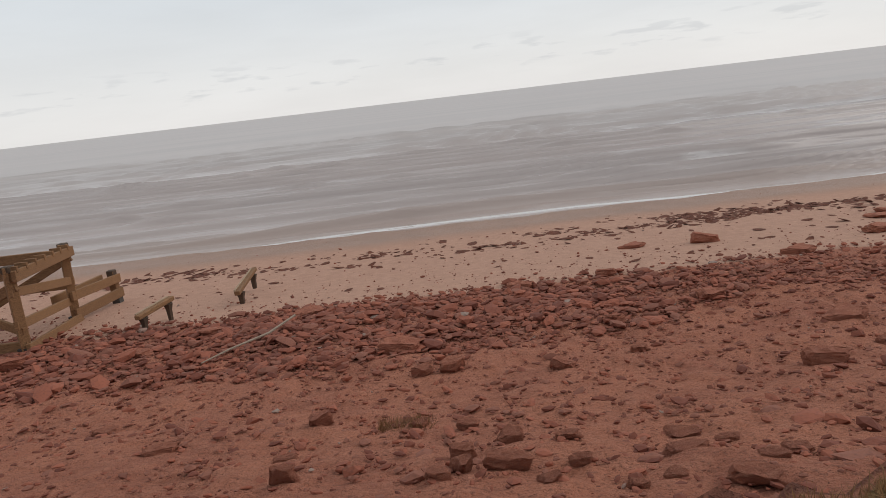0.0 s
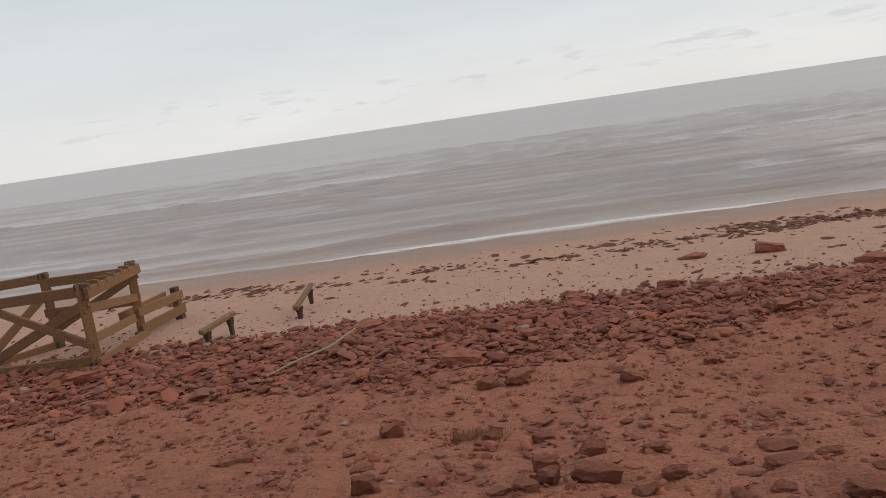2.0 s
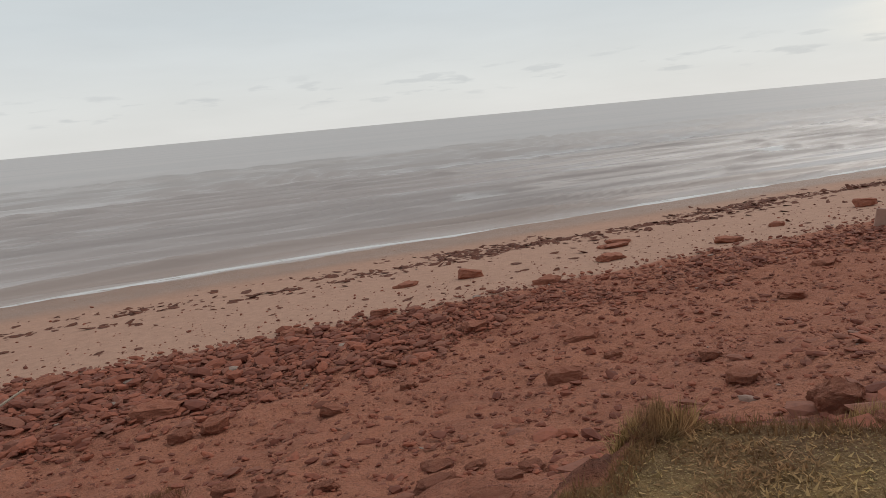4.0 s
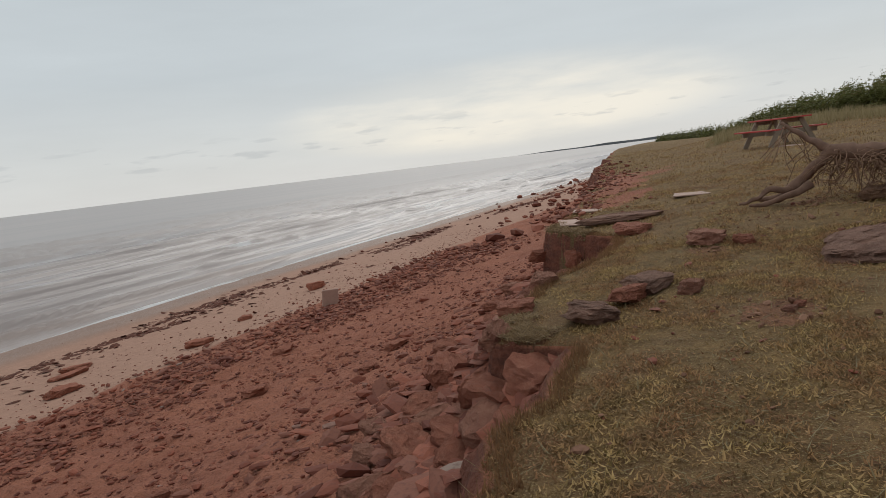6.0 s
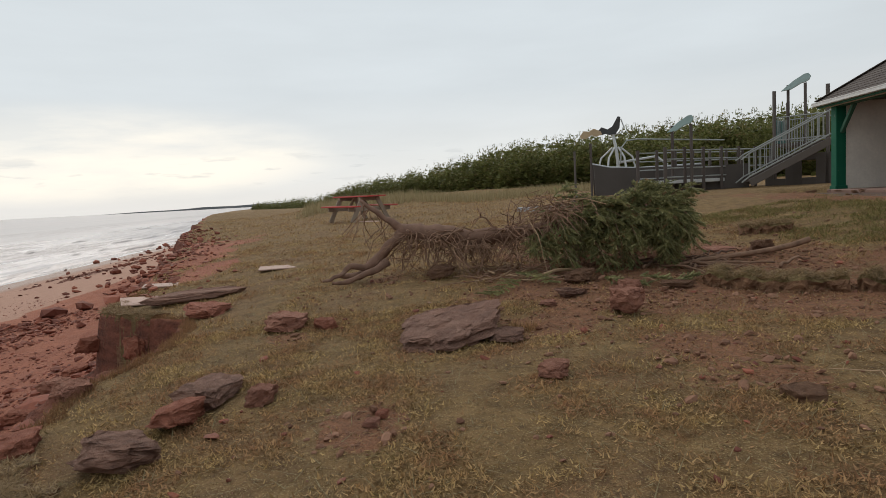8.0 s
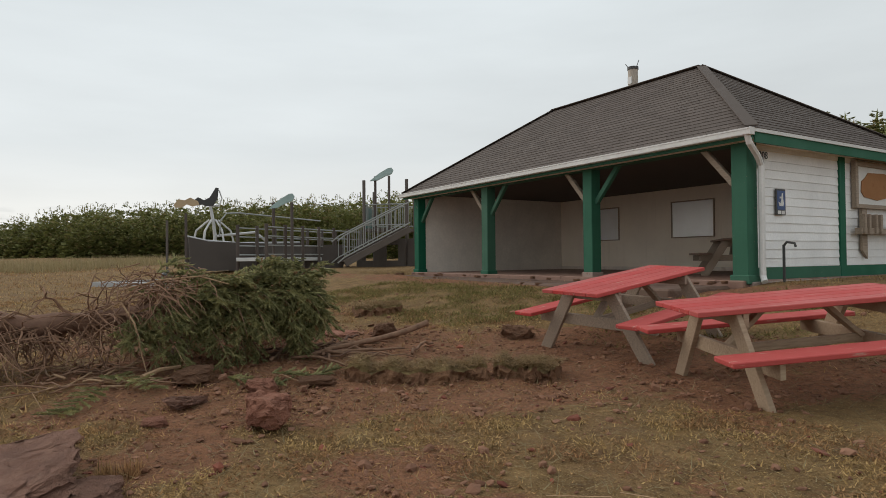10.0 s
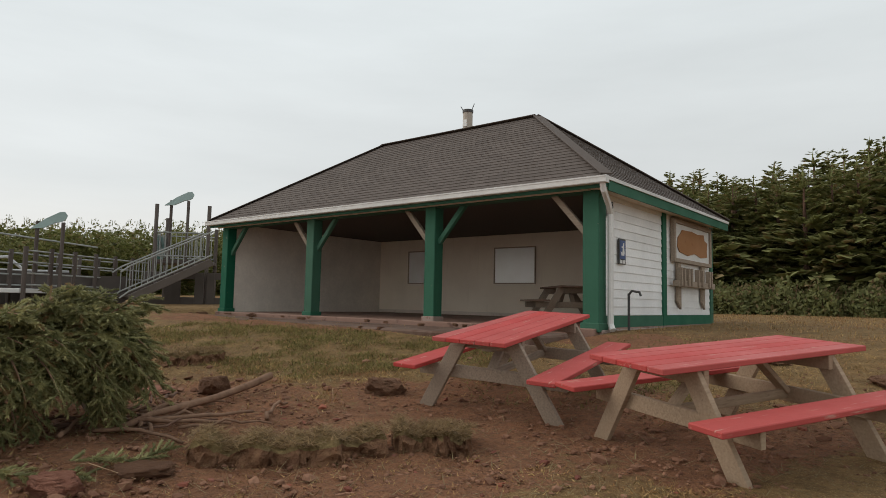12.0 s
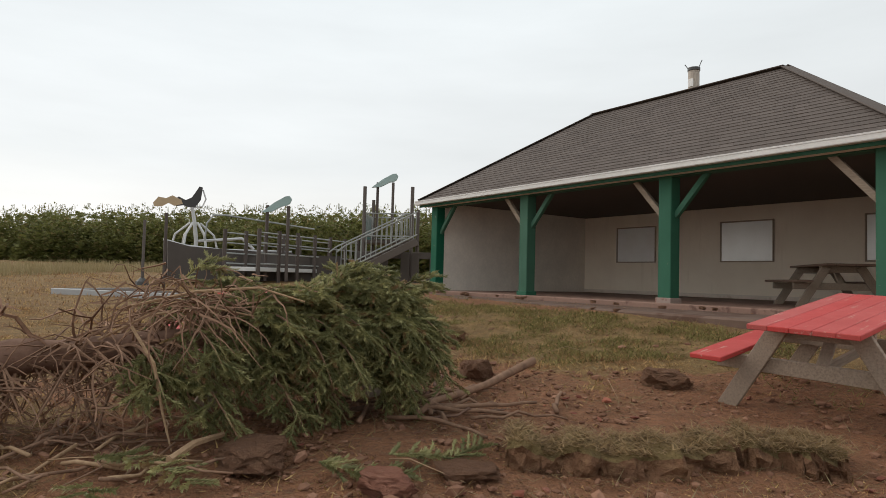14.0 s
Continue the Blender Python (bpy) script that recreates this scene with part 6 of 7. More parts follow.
for k in range(130):
    # dead brown sprays caught on the upper side of the crown
    p = C1 + Vector((rr.gauss(0, 0.16), rr.gauss(0, 0.24), rr.gauss(0, 0.07)))
    pts = wander(p, (rr.gauss(-0.4, 0.8), rr.gauss(0.2, 0.8), rr.gauss(0, 0.5)), rr.uniform(0.2, 0.55), 0.18, 5, 0.28, 1.2)
    tube(tw, [v - SO for v in pts], [0.007, 0.006, 0.005, 0.004, 0.003, 0.002], 3, False)
for k in range(14):
    p = Vector((12.3, 0.1, 1.18)).lerp(Vector((12.08, -0.4, 0.75)), rr.random())
    tube(tw, [v - SO for v in wander(p, (rr.gauss(0, 0.5), rr.gauss(0.2, 0.4), -0.6), rr.uniform(0.5, 1.0), 0.15, 5)], 0.007, 4, False)
tagged(part("twig_tangle", tw, M_TWIG, spruce, "tangle of bare brown twigs"), kind="stuff")


def brush_shoots(starts, ways, lengths, seed, needle=0.025, per=44):
    """Bottle-brush shoots: needles swept forward round a tapering stem; a tone for each shoot."""
    r_ = np.random.default_rng(seed)
    n = len(starts)
    starts, ways, lengths = np.array(starts), np.array(ways), np.array(lengths)
    ways = ways / np.linalg.norm(ways, axis=1)[:, None]
    ref = np.where(np.abs(ways[:, 2:3]) > 0.9, [[1.0, 0, 0]], [[0, 0, 1.0]])
    u = np.cross(ways, ref)
    u /= np.linalg.norm(u, axis=1)[:, None]
    w = np.cross(ways, u)
    s = np.tile(np.linspace(0.0, 0.97, per), (n, 1))
    ang = r_.uniform(0, 2 * math.pi, (n, per))
    base = starts[:, None] + ways[:, None] * (s * lengths[:, None])[..., None]
    outw = u[:, None] * np.cos(ang)[..., None] + w[:, None] * np.sin(ang)[..., None]
    tip = base + (outw * 0.8 + ways[:, None] * 0.85) * (needle * r_.uniform(0.8, 1.25, (n, per)))[..., None]
    half = np.cross(outw, ways[:, None]) * 0.005
    v = np.stack([base - half, base + half, tip], 2).reshape(-1, 3)
    ring = [starts + (u * math.cos(a) + w * math.sin(a)) * 0.007 for a in (0, 2.1, 4.2)]
    end = starts + ways * lengths[:, None]
    core = np.stack([np.stack([ring[i], ring[(i + 1) % 3], end], 1) for i in range(3)], 1).reshape(-1, 3)
    tone = r_.uniform(0, 1, n)
    tones = np.concatenate([np.repeat(tone, per * 3), np.repeat(tone, 9) * 0.6])
    return np.concatenate([v, core]), np.arange(len(v) + len(core)).reshape(-1, 3), tones


def needle_mesh(name, starts, ways, lens, seed, label, category="", kind=""):
    v, f, tones = brush_shoots(starts, ways, lens, seed)
    ob = mesh_object(name, v, f, M_NEEDLE, label, category, kind)
    ob.data.attributes.new("tone", "FLOAT", "POINT").data.foreach_set("value", tones.astype(np.float32))
    return ob


def needlemat():
    """Young shoots pale olive, old ones dark green, a few gone brown."""
    m = Mat("spruce_needles", 0.55, spec=0.3)
    t = m.n.new("ShaderNodeAttribute")
    t.attribute_name = "tone"
    t = t.outputs["Fac"]
    c = m.mix(t, (0.17, 0.17, 0.07), (0.50, 0.455, 0.205))
    c = m.mix(m.math("MULTIPLY", m.island(), 0.35), c, (0.08, 0.095, 0.04))
    c = m.mix(m.span(t, 0.93, 0.95), c, (0.26, 0.16, 0.075))
    m.colour(c).glow_through(c, 0.2)
    return m.m


M_NEEDLE = needlemat()
starts, ways, lens = [], [], []
bough = bmesh.new()
ALONG, ACROSS = Vector((-0.42, -0.91, 0)), Vector((-0.91, 0.42, 0))
for k in range(130):
    # boughs leave the trunk all round, lean to its tip and droop at the end
    s = rr.uniform(0.52, 1.0)
    p = trunk_at(s)
    q = rr.uniform(-1.1, math.pi + 0.8)
    reach = (0.84 - 0.3 * (s - 0.52) / 0.48) * rr.uniform(0.55, 1.25)
    if k % 7 == 0:
        s, reach = 1.0, rr.uniform(0.3, 0.5)
        p = trunk_at(0.93)
    way = (ACROSS * math.cos(q) + UP * (0.72 * math.sin(q)) + ALONG * rr.uniform(0.25, 0.8) * (1.8 if k % 7 == 0 else 1)).normalized()
    end = p + way * reach
    mid = p.lerp(end, 0.55) + UP * 0.1
    end = end - UP * (0.36 * reach)
    end.z = max(end.z, z_at(end.x, end.y) + 0.03)
    pts = [p * (1 - i) ** 2 + mid * (2 * i * (1 - i)) + end * i * i for i in (j / 8 for j in range(9))]
    tube(bough, [v - SO for v in pts], [0.014 - 0.0013 * i for i in range(9)], 4, False)
    bare = 5 if s < 0.6 else (4 if s < 0.68 else 2)
    for i in range(bare, 9):
        a, b = pts[i - 1], pts[i]
        d = (b - a).normalized()
        side = d.cross(UP)
        side = side.normalized() if side.length > 1e-3 else Vector((1, 0, 0))
        for sg in (-1, 1):
            tw_way = (d * rr.uniform(0.5, 0.9) + side * sg * rr.uniform(0.5, 0.9) + Vector((rr.gauss(0, 0.12), rr.gauss(0, 0.12), rr.uniform(-0.5, 0.12)))).normalized()
            ln = rr.uniform(0.17, 0.30) * (1.1 - 0.05 * i)
            o = a.lerp(b, rr.random())
            starts.append(o - SO)
            ways.append(tw_way)
            lens.append(ln)
            for f0, g in ((0.3, 1), (0.45, -1), (0.65, 1), (0.8, -1)):
                if rr.random() < 0.2:
                    continue
                cross = tw_way.cross(UP)
                cross = cross.normalized() if cross.length > 1e-3 else side
                starts.append(o + tw_way * ln * f0 - SO)
                ways.append(tw_way * 0.75 + cross * g * 0.6 + Vector((0, 0, rr.uniform(-0.35, 0.1))))
                lens.append(ln * rr.uniform(0.4, 0.65))
    starts.append(pts[-2] - SO)
    ways.append(pts[-1] - pts[-2])
    lens.append(rr.uniform(0.16, 0.26))
part("bough_frame", bough, M_TWIG, spruce)
needle_mesh("crown", starts, ways, lens, 3, "dense dark green spruce needles", "", "stuff").parent = spruce
# lopped green sprays on the ground
for (x, y, q, ln) in ((10.6, -1.75, 200, 0.7), (10.2, -1.6, 150, 0.6), (9.55, -2.85, 240, 0.6), (9.75, -2.5, 215, 0.5)):
    st, wy_, le = [], [], []
    pts = wander((x, y, z_at(x, y) + 0.08), (math.cos(radians(q)), math.sin(radians(q)), 0), ln, 0.05, 7, 0.08)
    o = Vector((x, y, z_at(x, y)))
    for i in range(1, len(pts)):
        d = (pts[i] - pts[i - 1]).normalized()
        for sg in (-1, 1, -1, 1):
            st.append(pts[i - 1].lerp(pts[i], rr.random()) - o)
            wy_.append(d * 0.7 + Vector((-d.y, d.x, 0)) * sg * 0.8 + Vector((0, 0, rr.uniform(0, 0.3))))
            le.append(rr.uniform(0.1, 0.2))
    spray = needle_mesh("spruce_spray", st, wy_, le, int(q), "lopped green spruce spray lying on bare earth", "branch")
    spray.location = o


# fallen logs and sticks
def stick_thing(name, pts, r, mat, label, category="branch"):
    o = Vector((pts[0][0], pts[0][1], z_at(pts[0][0], pts[0][1])))
    path = [Vector((x, y, z_at(x, y) + h)) - o for x, y, h in pts]
    ob = part(name, tube(bmesh.new(), path, [r * (1 - 0.5 * i / len(path)) for i in range(len(path))], 7), mat, None, label, True)
    ob.location = o
    ob["category"] = category


stick_thing("fallen_log", [(10.6, -5.7, 0.17), (10.62, -5.45, 0.11), (10.56, -5.15, 0.08), (10.42, -4.8, 0.08), (10.34, -4.4, 0.07), (10.3, -4.0, 0.06), (10.1, -3.6, 0.05)], 0.042, M_TWIG, "bent grey-brown log lying on bare red earth", "log")
for k in range(26):
    x, y = 10.35 + rr.gauss(0, 0.3), -3.95 + rr.gauss(0, 0.35)
    q = radians(rr.uniform(200, 330))
    ln = rr.uniform(0.4, 1.0)
    bow = rr.uniform(-0.12, 0.12)
    pts = [(x + ln * i / 6 * math.cos(q + bow * i / 3) + rr.gauss(0, 0.01), y + ln * i / 6 * math.sin(q + bow * i / 3) + rr.gauss(0, 0.01), 0.03 + 0.07 * math.sin(math.pi * i / 6) * rr.random()) for i in range(7)]
    stick_thing("broken_branch", pts, rr.uniform(0.007, 0.02), M_TWIG if k % 3 else M_BARK, "broken brown branch heaped beside the log")
for (x, y, q, ln) in ((9.9, -6.1, 100, 0.8), (10.3, -6.0, 60, 0.7), (5.5, -2.45, -40, 0.45), (5.65, -2.35, -20, 0.5), (10.8, -7.0, 30, 0.5), (9.6, -2.9, 170, 0.5), (10.6, -1.3, 150, 0.7), (11.0, -0.6, 190, 0.8)):
    a = radians(q)
    stick_thing("twig", [(x, y, 0.03), (x + ln * 0.4 * math.cos(a), y + ln * 0.4 * math.sin(a), 0.09), (x + ln * math.cos(a + 0.3), y + ln * math.sin(a + 0.3), 0.03)], 0.0035, M_BROKEN, "thin pale twig lying on the turf", "twig")

for k in range(26):
    x, y = 10.7 + rr.gauss(0, 0.32), -1.75 + rr.gauss(0, 0.28)
    q = rr.uniform(0, 2 * math.pi)
    ln = rr.uniform(0.3, 0.8)
    pts = [(x + ln * i / 4 * math.cos(q) + rr.gauss(0, 0.03), y + ln * i / 4 * math.sin(q) + rr.gauss(0, 0.03), 0.02 + rr.uniform(0, 0.07)) for i in range(5)]
    stick_thing("bare_twig", pts, rr.uniform(0.005, 0.013), M_BROKEN if k % 3 == 0 else M_TWIG, "bare brown twig lying before the fallen spruce", "twig")


# ---- woods ----
def spruce_arrays(h, seed, tiers, per, wide, sub=3, full=0.14):
    """A standing spruce as kite-shaped sprays on drooping branches."""
    r_ = np.random.default_rng(seed)
    vs = []
    for t in range(tiers):
        s = (t + r_.uniform(-0.3, 0.3)) / tiers
        z0 = h * (0.04 + 0.94 * s)
        reach = wide * (1 - s) ** 0.85 * r_.uniform(0.7, 1.15) + 0.03 * h * (1 - s) + 0.012 * h
        for b in range(max(3, int(per * (1 - 0.55 * s)))):
            q = r_.uniform(0, 2 * math.pi)
            ln = reach * r_.uniform(0.6, 1.2)
            d = np.array([math.cos(q), math.sin(q), r_.uniform(-0.3, 0.15) + 0.55 * s])
            o = np.array([0, 0, z0 + r_.uniform(-0.4, 0.4) * h / tiers])
            side = np.array([-d[1], d[0], 0])
            w = ln * full
            for k in range(sub):
                f0 = k / sub * 0.75 + 0.12
                for sg in ((-1, 1) if k else (0,)):
                    a = o + d * ln * (f0 if k else 0.1)
                    e = o + d * ln * min(f0 + 0.42, 1.0) + side * sg * ln * 0.24 * (1 - f0 * 0.5) + np.array([0, 0, -0.05 * ln]) if k else o + d * ln + np.array([0, 0, 0.02])
                    m_ = (a + e) / 2 + np.array([0, 0, -0.03 * ln])
                    x_ = np.cross(e - a, [0, 0, 1.0])
                    x_ = x_ / (np.linalg.norm(x_) + 1e-6) * w * r_.uniform(0.6, 1.2)
                    x_[2] += r_.uniform(-1.1, 1.1) * w
                    vs += [a, m_ + x_, e, m_ - x_]
    vs += [np.array([-0.012 * h, 0, h * 0.86]), np.array([0, 0.01 * h, h * 0.9]), np.array([0, 0, h * 0.98]), np.array([0.012 * h, 0, h * 0.86])]
    v = np.array(vs)
    return v, np.arange(len(v)).reshape(-1, 4)


M_WOOD = leafmat("spruce_foliage", (0.15, 0.165, 0.062), (0.42, 0.42, 0.175), (0.36, 0.27, 0.14))
M_FARWOOD = leafmat("young_spruce_foliage", (0.115, 0.125, 0.038), (0.265, 0.26, 0.085), (0.26, 0.2, 0.09))
M_SHRUB = leafmat("shrub_leaves", (0.12, 0.13, 0.05), (0.27, 0.27, 0.105), (0.22, 0.16, 0.08))
kinds = []
for s in range(4):
    tree = thing("spruce_tree", pose(0, 0, -50), "tall dark green spruce in dense woodland behind shrubs", "tree", "spruces behind the pavilion")
    part("trunk", tube(bmesh.new(), [(0, 0, -0.3), (0.05, 0, 4), (0, 0.03, 8.6)], [0.17, 0.11, 0.02], 7), M_BARK, tree)
    v, f = spruce_arrays(9.4, 200 + s, 34, 13, 2.3, 6, 0.085)
    c = mesh_object("crown", v, f, M_WOOD)
    c.parent = tree
    kinds.append(tree)
rng = np.random.default_rng(51)
spots = []
for k in range(84):
    az = radians(-76 - 40 * (k + rng.uniform(-0.4, 0.4)) / 84)
    row = k % 4
    d = 34.5 + 2.6 * row + rng.uniform(-1, 1)
    spots.append((6.1 + d * math.cos(az), -0.3 + d * math.sin(az), (0.72 + 0.07 * row + 0.15 * smooth(-84, -104, math.degrees(az))) * rng.uniform(0.93, 1.07)))
for i, (x, y, sc) in enumerate(spots):
    m = pose(x, y, z_at(x, y) - 0.1, rng.uniform(-2, 2), rng.uniform(-2, 2), rng.uniform(0, 360)) @ Matrix.Diagonal((sc * 1.5, sc * 1.5, sc * 0.98, 1))
    if i < 4:
        kinds[i].matrix_basis = m
    else:
        copy_thing(kinds[i % 4], pose(0, 0, 0)).matrix_basis = m
# grey dead saplings before the spruces
for (az, d, hh) in ((-98, 33.6, 3.6), (-94.5, 33.8, 3.0), (-88.5, 34, 3.4), (-101, 33.5, 2.6)):
    x, y = 6.1 + d * math.cos(radians(az)), -0.3 + d * math.sin(radians(az))
    dead = thing("dead_sapling", pose(x, y, z_at(x, y)), "bare grey dead sapling before dark spruces", "tree", "dead saplings")
    part("trunk", tube(bmesh.new(), [(0, 0, -0.2), (0.1, 0, hh * 0.5), (0.15, 0.05, hh)], [0.05, 0.035, 0.01], 5), M_TABLE_GREY, dead)
    bmt = bmesh.new()
    for _ in range(26):
        zz = rr.uniform(0.3, 0.95) * hh
        q = rr.uniform(0, 6.28)
        ln = rr.uniform(0.4, 1.1)
        tube(bmt, [(0.1, 0, zz), (0.1 + 0.5 * ln * math.cos(q), 0.5 * ln * math.sin(q), zz + 0.25 * ln), (0.1 + ln * math.cos(q), ln * math.sin(q), zz + 0.6 * ln)], [0.016, 0.011, 0.005], 3, False)
    part("branches", bmt, M_TABLE_GREY, dead)


def shrub(seed, n, rx, rz):
    """Leaf clumps over an uneven mound."""
    r_ = np.random.default_rng(seed)
    th, cz = r_.uniform(0, 2 * math.pi, n), r_.uniform(0.0, 1, n)
    rad = (1 + 0.22 * np.sin(3 * th + seed) + 0.15 * np.sin(7 * th + cz * 5)) * r_.uniform(0.78, 1.05, n)
    p = np.stack([rx * rad * np.cos(th) * np.sqrt(1 - cz ** 2), rx * rad * np.sin(th) * np.sqrt(1 - cz ** 2), rz * cz * rad], -1)
    d = r_.normal(size=(n, 3)) + np.array([0, 0, 0.5])
    d /= np.linalg.norm(d, axis=1)[:, None]
    e = np.cross(d, r_.normal(size=(n, 3)))
    e /= np.linalg.norm(e, axis=1)[:, None]
    sz_ = r_.uniform(0.06, 0.13, n)[:, None]
    v = np.stack([p - d * sz_, p + e * sz_ * 0.55, p + d * sz_, p - e * sz_ * 0.55], 1).reshape(-1, 3)
    return v, np.arange(4 * n).reshape(-1, 4)


bushes = []
for s in range(3):
    b = thing("shrub", pose(0, 0, -50), "low leafy green shrub in hedge before spruce wood", "shrub", "hedge of shrubs before the wood")
    st = bmesh.new()
    for k in range(9):
        q = k * 0.7
        tube(st, [(0.1 * math.cos(q), 0.1 * math.sin(q), -0.1), (0.6 * math.cos(q), 0.6 * math.sin(q), 0.8), (0.9 * math.cos(q), 0.9 * math.sin(q), 1.2)], [0.03, 0.02, 0.008], 4, False)
    part("stems", st, M_TWIG, b)
    v, f = shrub(300 + s, 2600, 1.45, 1.15)
    mesh_object("leaves", v, f, M_SHRUB).parent = b
    bushes.append(b)
for k in range(30):
    az = radians(-83 - 26 * k / 29)
    d = 31.2 + (k % 2) * 1.2 + rng.uniform(-0.3, 0.3)
    x, y = 6.1 + d * math.cos(az), -0.3 + d * math.sin(az)
    m = pose(x, y, z_at(x, y) - 0.05, 0, 0, rng.uniform(0, 360)) @ Matrix.Diagonal((1, 1, rng.uniform(0.85, 1.15), 1))
    if k < 3:
        bushes[k].matrix_basis = m
    else:
        copy_thing(bushes[k % 3], pose(0, 0, 0)).matrix_basis = m

# the young wood on the far rise
lows = []
for s in range(5):
    v, f = spruce_arrays(1.0, 400 + s, 12, 7, 0.34, 2, 0.2)
    v = v.reshape(-1, 4, 3)[:, 1:].reshape(-1, 3)
    lows.append((v, np.arange(len(v)).reshape(-1, 3)))
vv, ff, at = [], [], 0
for k in range(3200):
    az = rng.uniform(-80, 12)
    near = np.interp(az, [-80, -40, -25, -10, 0, 8, 12], [46, 44, 46, 52, 66, 95, 130])
    d = near + rng.exponential(9) if k % 3 else near + rng.uniform(0, 3)
    x, y = 8 + d * math.cos(radians(az)), -5 + d * math.sin(radians(az))
    if y > edge(x) - 3:
        continue
    h = rng.uniform(2.4, 3.6) * np.interp(az, [-80, -45, -30, -10, 0, 12], [1.9, 1.8, 1.6, 1.35, 0.9, 0.5]) * np.interp(d - near, [0, 4, 15], [0.45, 0.9, 1.0])
    v, f = lows[k % 5]
    q = rng.uniform(0, 2 * math.pi)
    rot = np.array([[math.cos(q), -math.sin(q), 0], [math.sin(q), math.cos(q), 0], [0, 0, 1]])
    w = v * np.array([h * 1.35, h * 1.35, h * 0.98])
    vv.append(w @ rot.T + np.array([x, y, z_at(x, y) - 0.05]))
    ff.append(f + at)
    at += len(v)
mesh_object("far_wood", np.concatenate(vv), np.concatenate(ff), M_FARWOOD, "dense young spruce wood along the far rise", "woods", "stuff")

# faint far shore
pts = [(2400 + 20 * k, 900 - 55 * k) for k in range(26)]
bm = bmesh.new()
for k in range(25):
    (x0_, y0_), (x1_, y1_) = pts[k], pts[k + 1]
    h0, h1 = (9 + 5 * noise.noise(Vector((k * 0.35, 0, 0)))) * min(1, k / 6), (9 + 5 * noise.noise(Vector(((k + 1) * 0.35, 0, 0)))) * min(1, (k + 1) / 6)
    bm.faces.new([bm.verts.new(c) for c in ((x0_, y0_, -4), (x1_, y1_, -4), (x1_, y1_, h1 - 4), (x0_, y0_, h0 - 4))])
M_FARSHORE = painted("far_shore", (0.16, 0.17, 0.18), (0.2, 0.2, 0.2), 0.6, 0.9, 0.01)
shore_ob = part("backdrop", bm, M_FARSHORE, None, "low hazy far shore on the horizon")
tagged(shore_ob, category="backdrop", kind="structure")

# ---- playground ----
M_BROWNP = painted("brown_post_paint", (0.085, 0.062, 0.052), (0.14, 0.1, 0.08), 0.7, 0.6, 8)
M_RAIL = painted("grey_rail_paint", (0.34, 0.35, 0.33), (0.2, 0.17, 0.14), 0.68, 0.45, 10)
M_AQUA = painted("pale_aqua_plastic", (0.36, 0.50, 0.48), (0.3, 0.4, 0.38), 0.75, 0.4, 6)
M_TEAL = painted("teal_plastic", (0.03, 0.16, 0.14), (0.05, 0.2, 0.18), 0.75, 0.4, 6)
M_BEIGE = painted("beige_sign_paint", (0.55, 0.40, 0.24), (0.4, 0.28, 0.16), 0.7, 0.6, 8)
M_HULL = painted("dark_ship_panel", (0.048, 0.032, 0.026), (0.09, 0.07, 0.06), 0.66, 0.6, 6)
M_WHITEM = painted("white_tube", (0.66, 0.66, 0.65), (0.4, 0.38, 0.36), 0.72, 0.4, 8)


def pl(x, y, q=0, dz=0.0):
    return pose(x, y, z_at(x, y) + dz, 0, 0, q)


FIN = [(-0.8, 0.0), (-0.2, 0.3), (0.35, 0.5), (0.56, 0.52), (0.68, 0.42), (0.6, 0.3), (0.45, 0.24), (0.2, 0.2), (-0.3, 0.03)]
tower = thing("play_tower", pl(24.05, -16.05, 37), "playground tower with brown posts, grey bars and pale roof fin", "play structure")
for x in (-0.85, 0.85):
    for y in (-0.75, 0.75):
        tall = 3.35 if y > 0 else (3.05 if x > 0 else 2.7)
        part("post", pipe([(x, y, -0.2), (x, y, tall)], 0.065, 8), M_BROWNP, tower)
part("deck", solid(-0.9, -0.8, 1.35, 0.9, 0.8, 1.47, 0.01), M_BROWNP, tower)
part("roof_fin", plate([(x * 0.62, z * 1.0 + 3.3) for x, z in FIN], 0.14, pose(0.1, 0.75, 0, 0, 0, -168)), M_AQUA, tower, "pale aqua fin-shaped roof")
for x in (-0.15, 0.4):
    part("fin_post", pipe([(x, 0.72, 1.4), (x, 0.72, 3.5)], 0.05, 8), M_BROWNP, tower)
for y in (-0.75, 0.75):
    for z in (1.6, 2.4):
        part("rail", pipe([(-0.85, y, z), (0.85, y, z)], 0.025, 6), M_RAIL, tower)
    for k in range(9):
        part("bar", pipe([(-0.7 + k * 0.175, y, 1.6), (-0.7 + k * 0.175, y, 2.4)], 0.014, 5), M_RAIL, tower)
for k in range(8):
    part("bar", pipe([(0.85, -0.6 + k * 0.17, 1.6), (0.85, -0.6 + k * 0.17, 2.4)], 0.014, 5), M_RAIL, tower)
part("panel", solid(0.9, -0.65, 1.5, 0.95, 0.5, 2.35, 0.03), M_TEAL, tower, "teal panel")
for x, w in ((-1.35, 0.42), (-0.3, 0.5), (0.65, 0.45)):
    bmp = bmesh.new()
    for sgn in (-1, 1):
        box(bmp, x + sgn * w * 0.75 - w * 0.3, 0.86, -0.05, x + sgn * w * 0.75 + w * 0.3, 0.92, 1.05, 0.01)
    box(bmp, x - w * 0.46, 0.86, 0.82, x + w * 0.46, 0.92, 1.05, 0.01)
    box(bmp, x - w * 0.46, 0.86, -0.05, x + w * 0.46, 0.92, 0.22, 0.01)
    part("play_panel", bmp, M_HULL, tower, "dark panel with an oval opening")
stairs = thing("play_stairs", pl(22.95, -14.25, -112), "grey-barred playground stairs rising to the tower", "stairs")
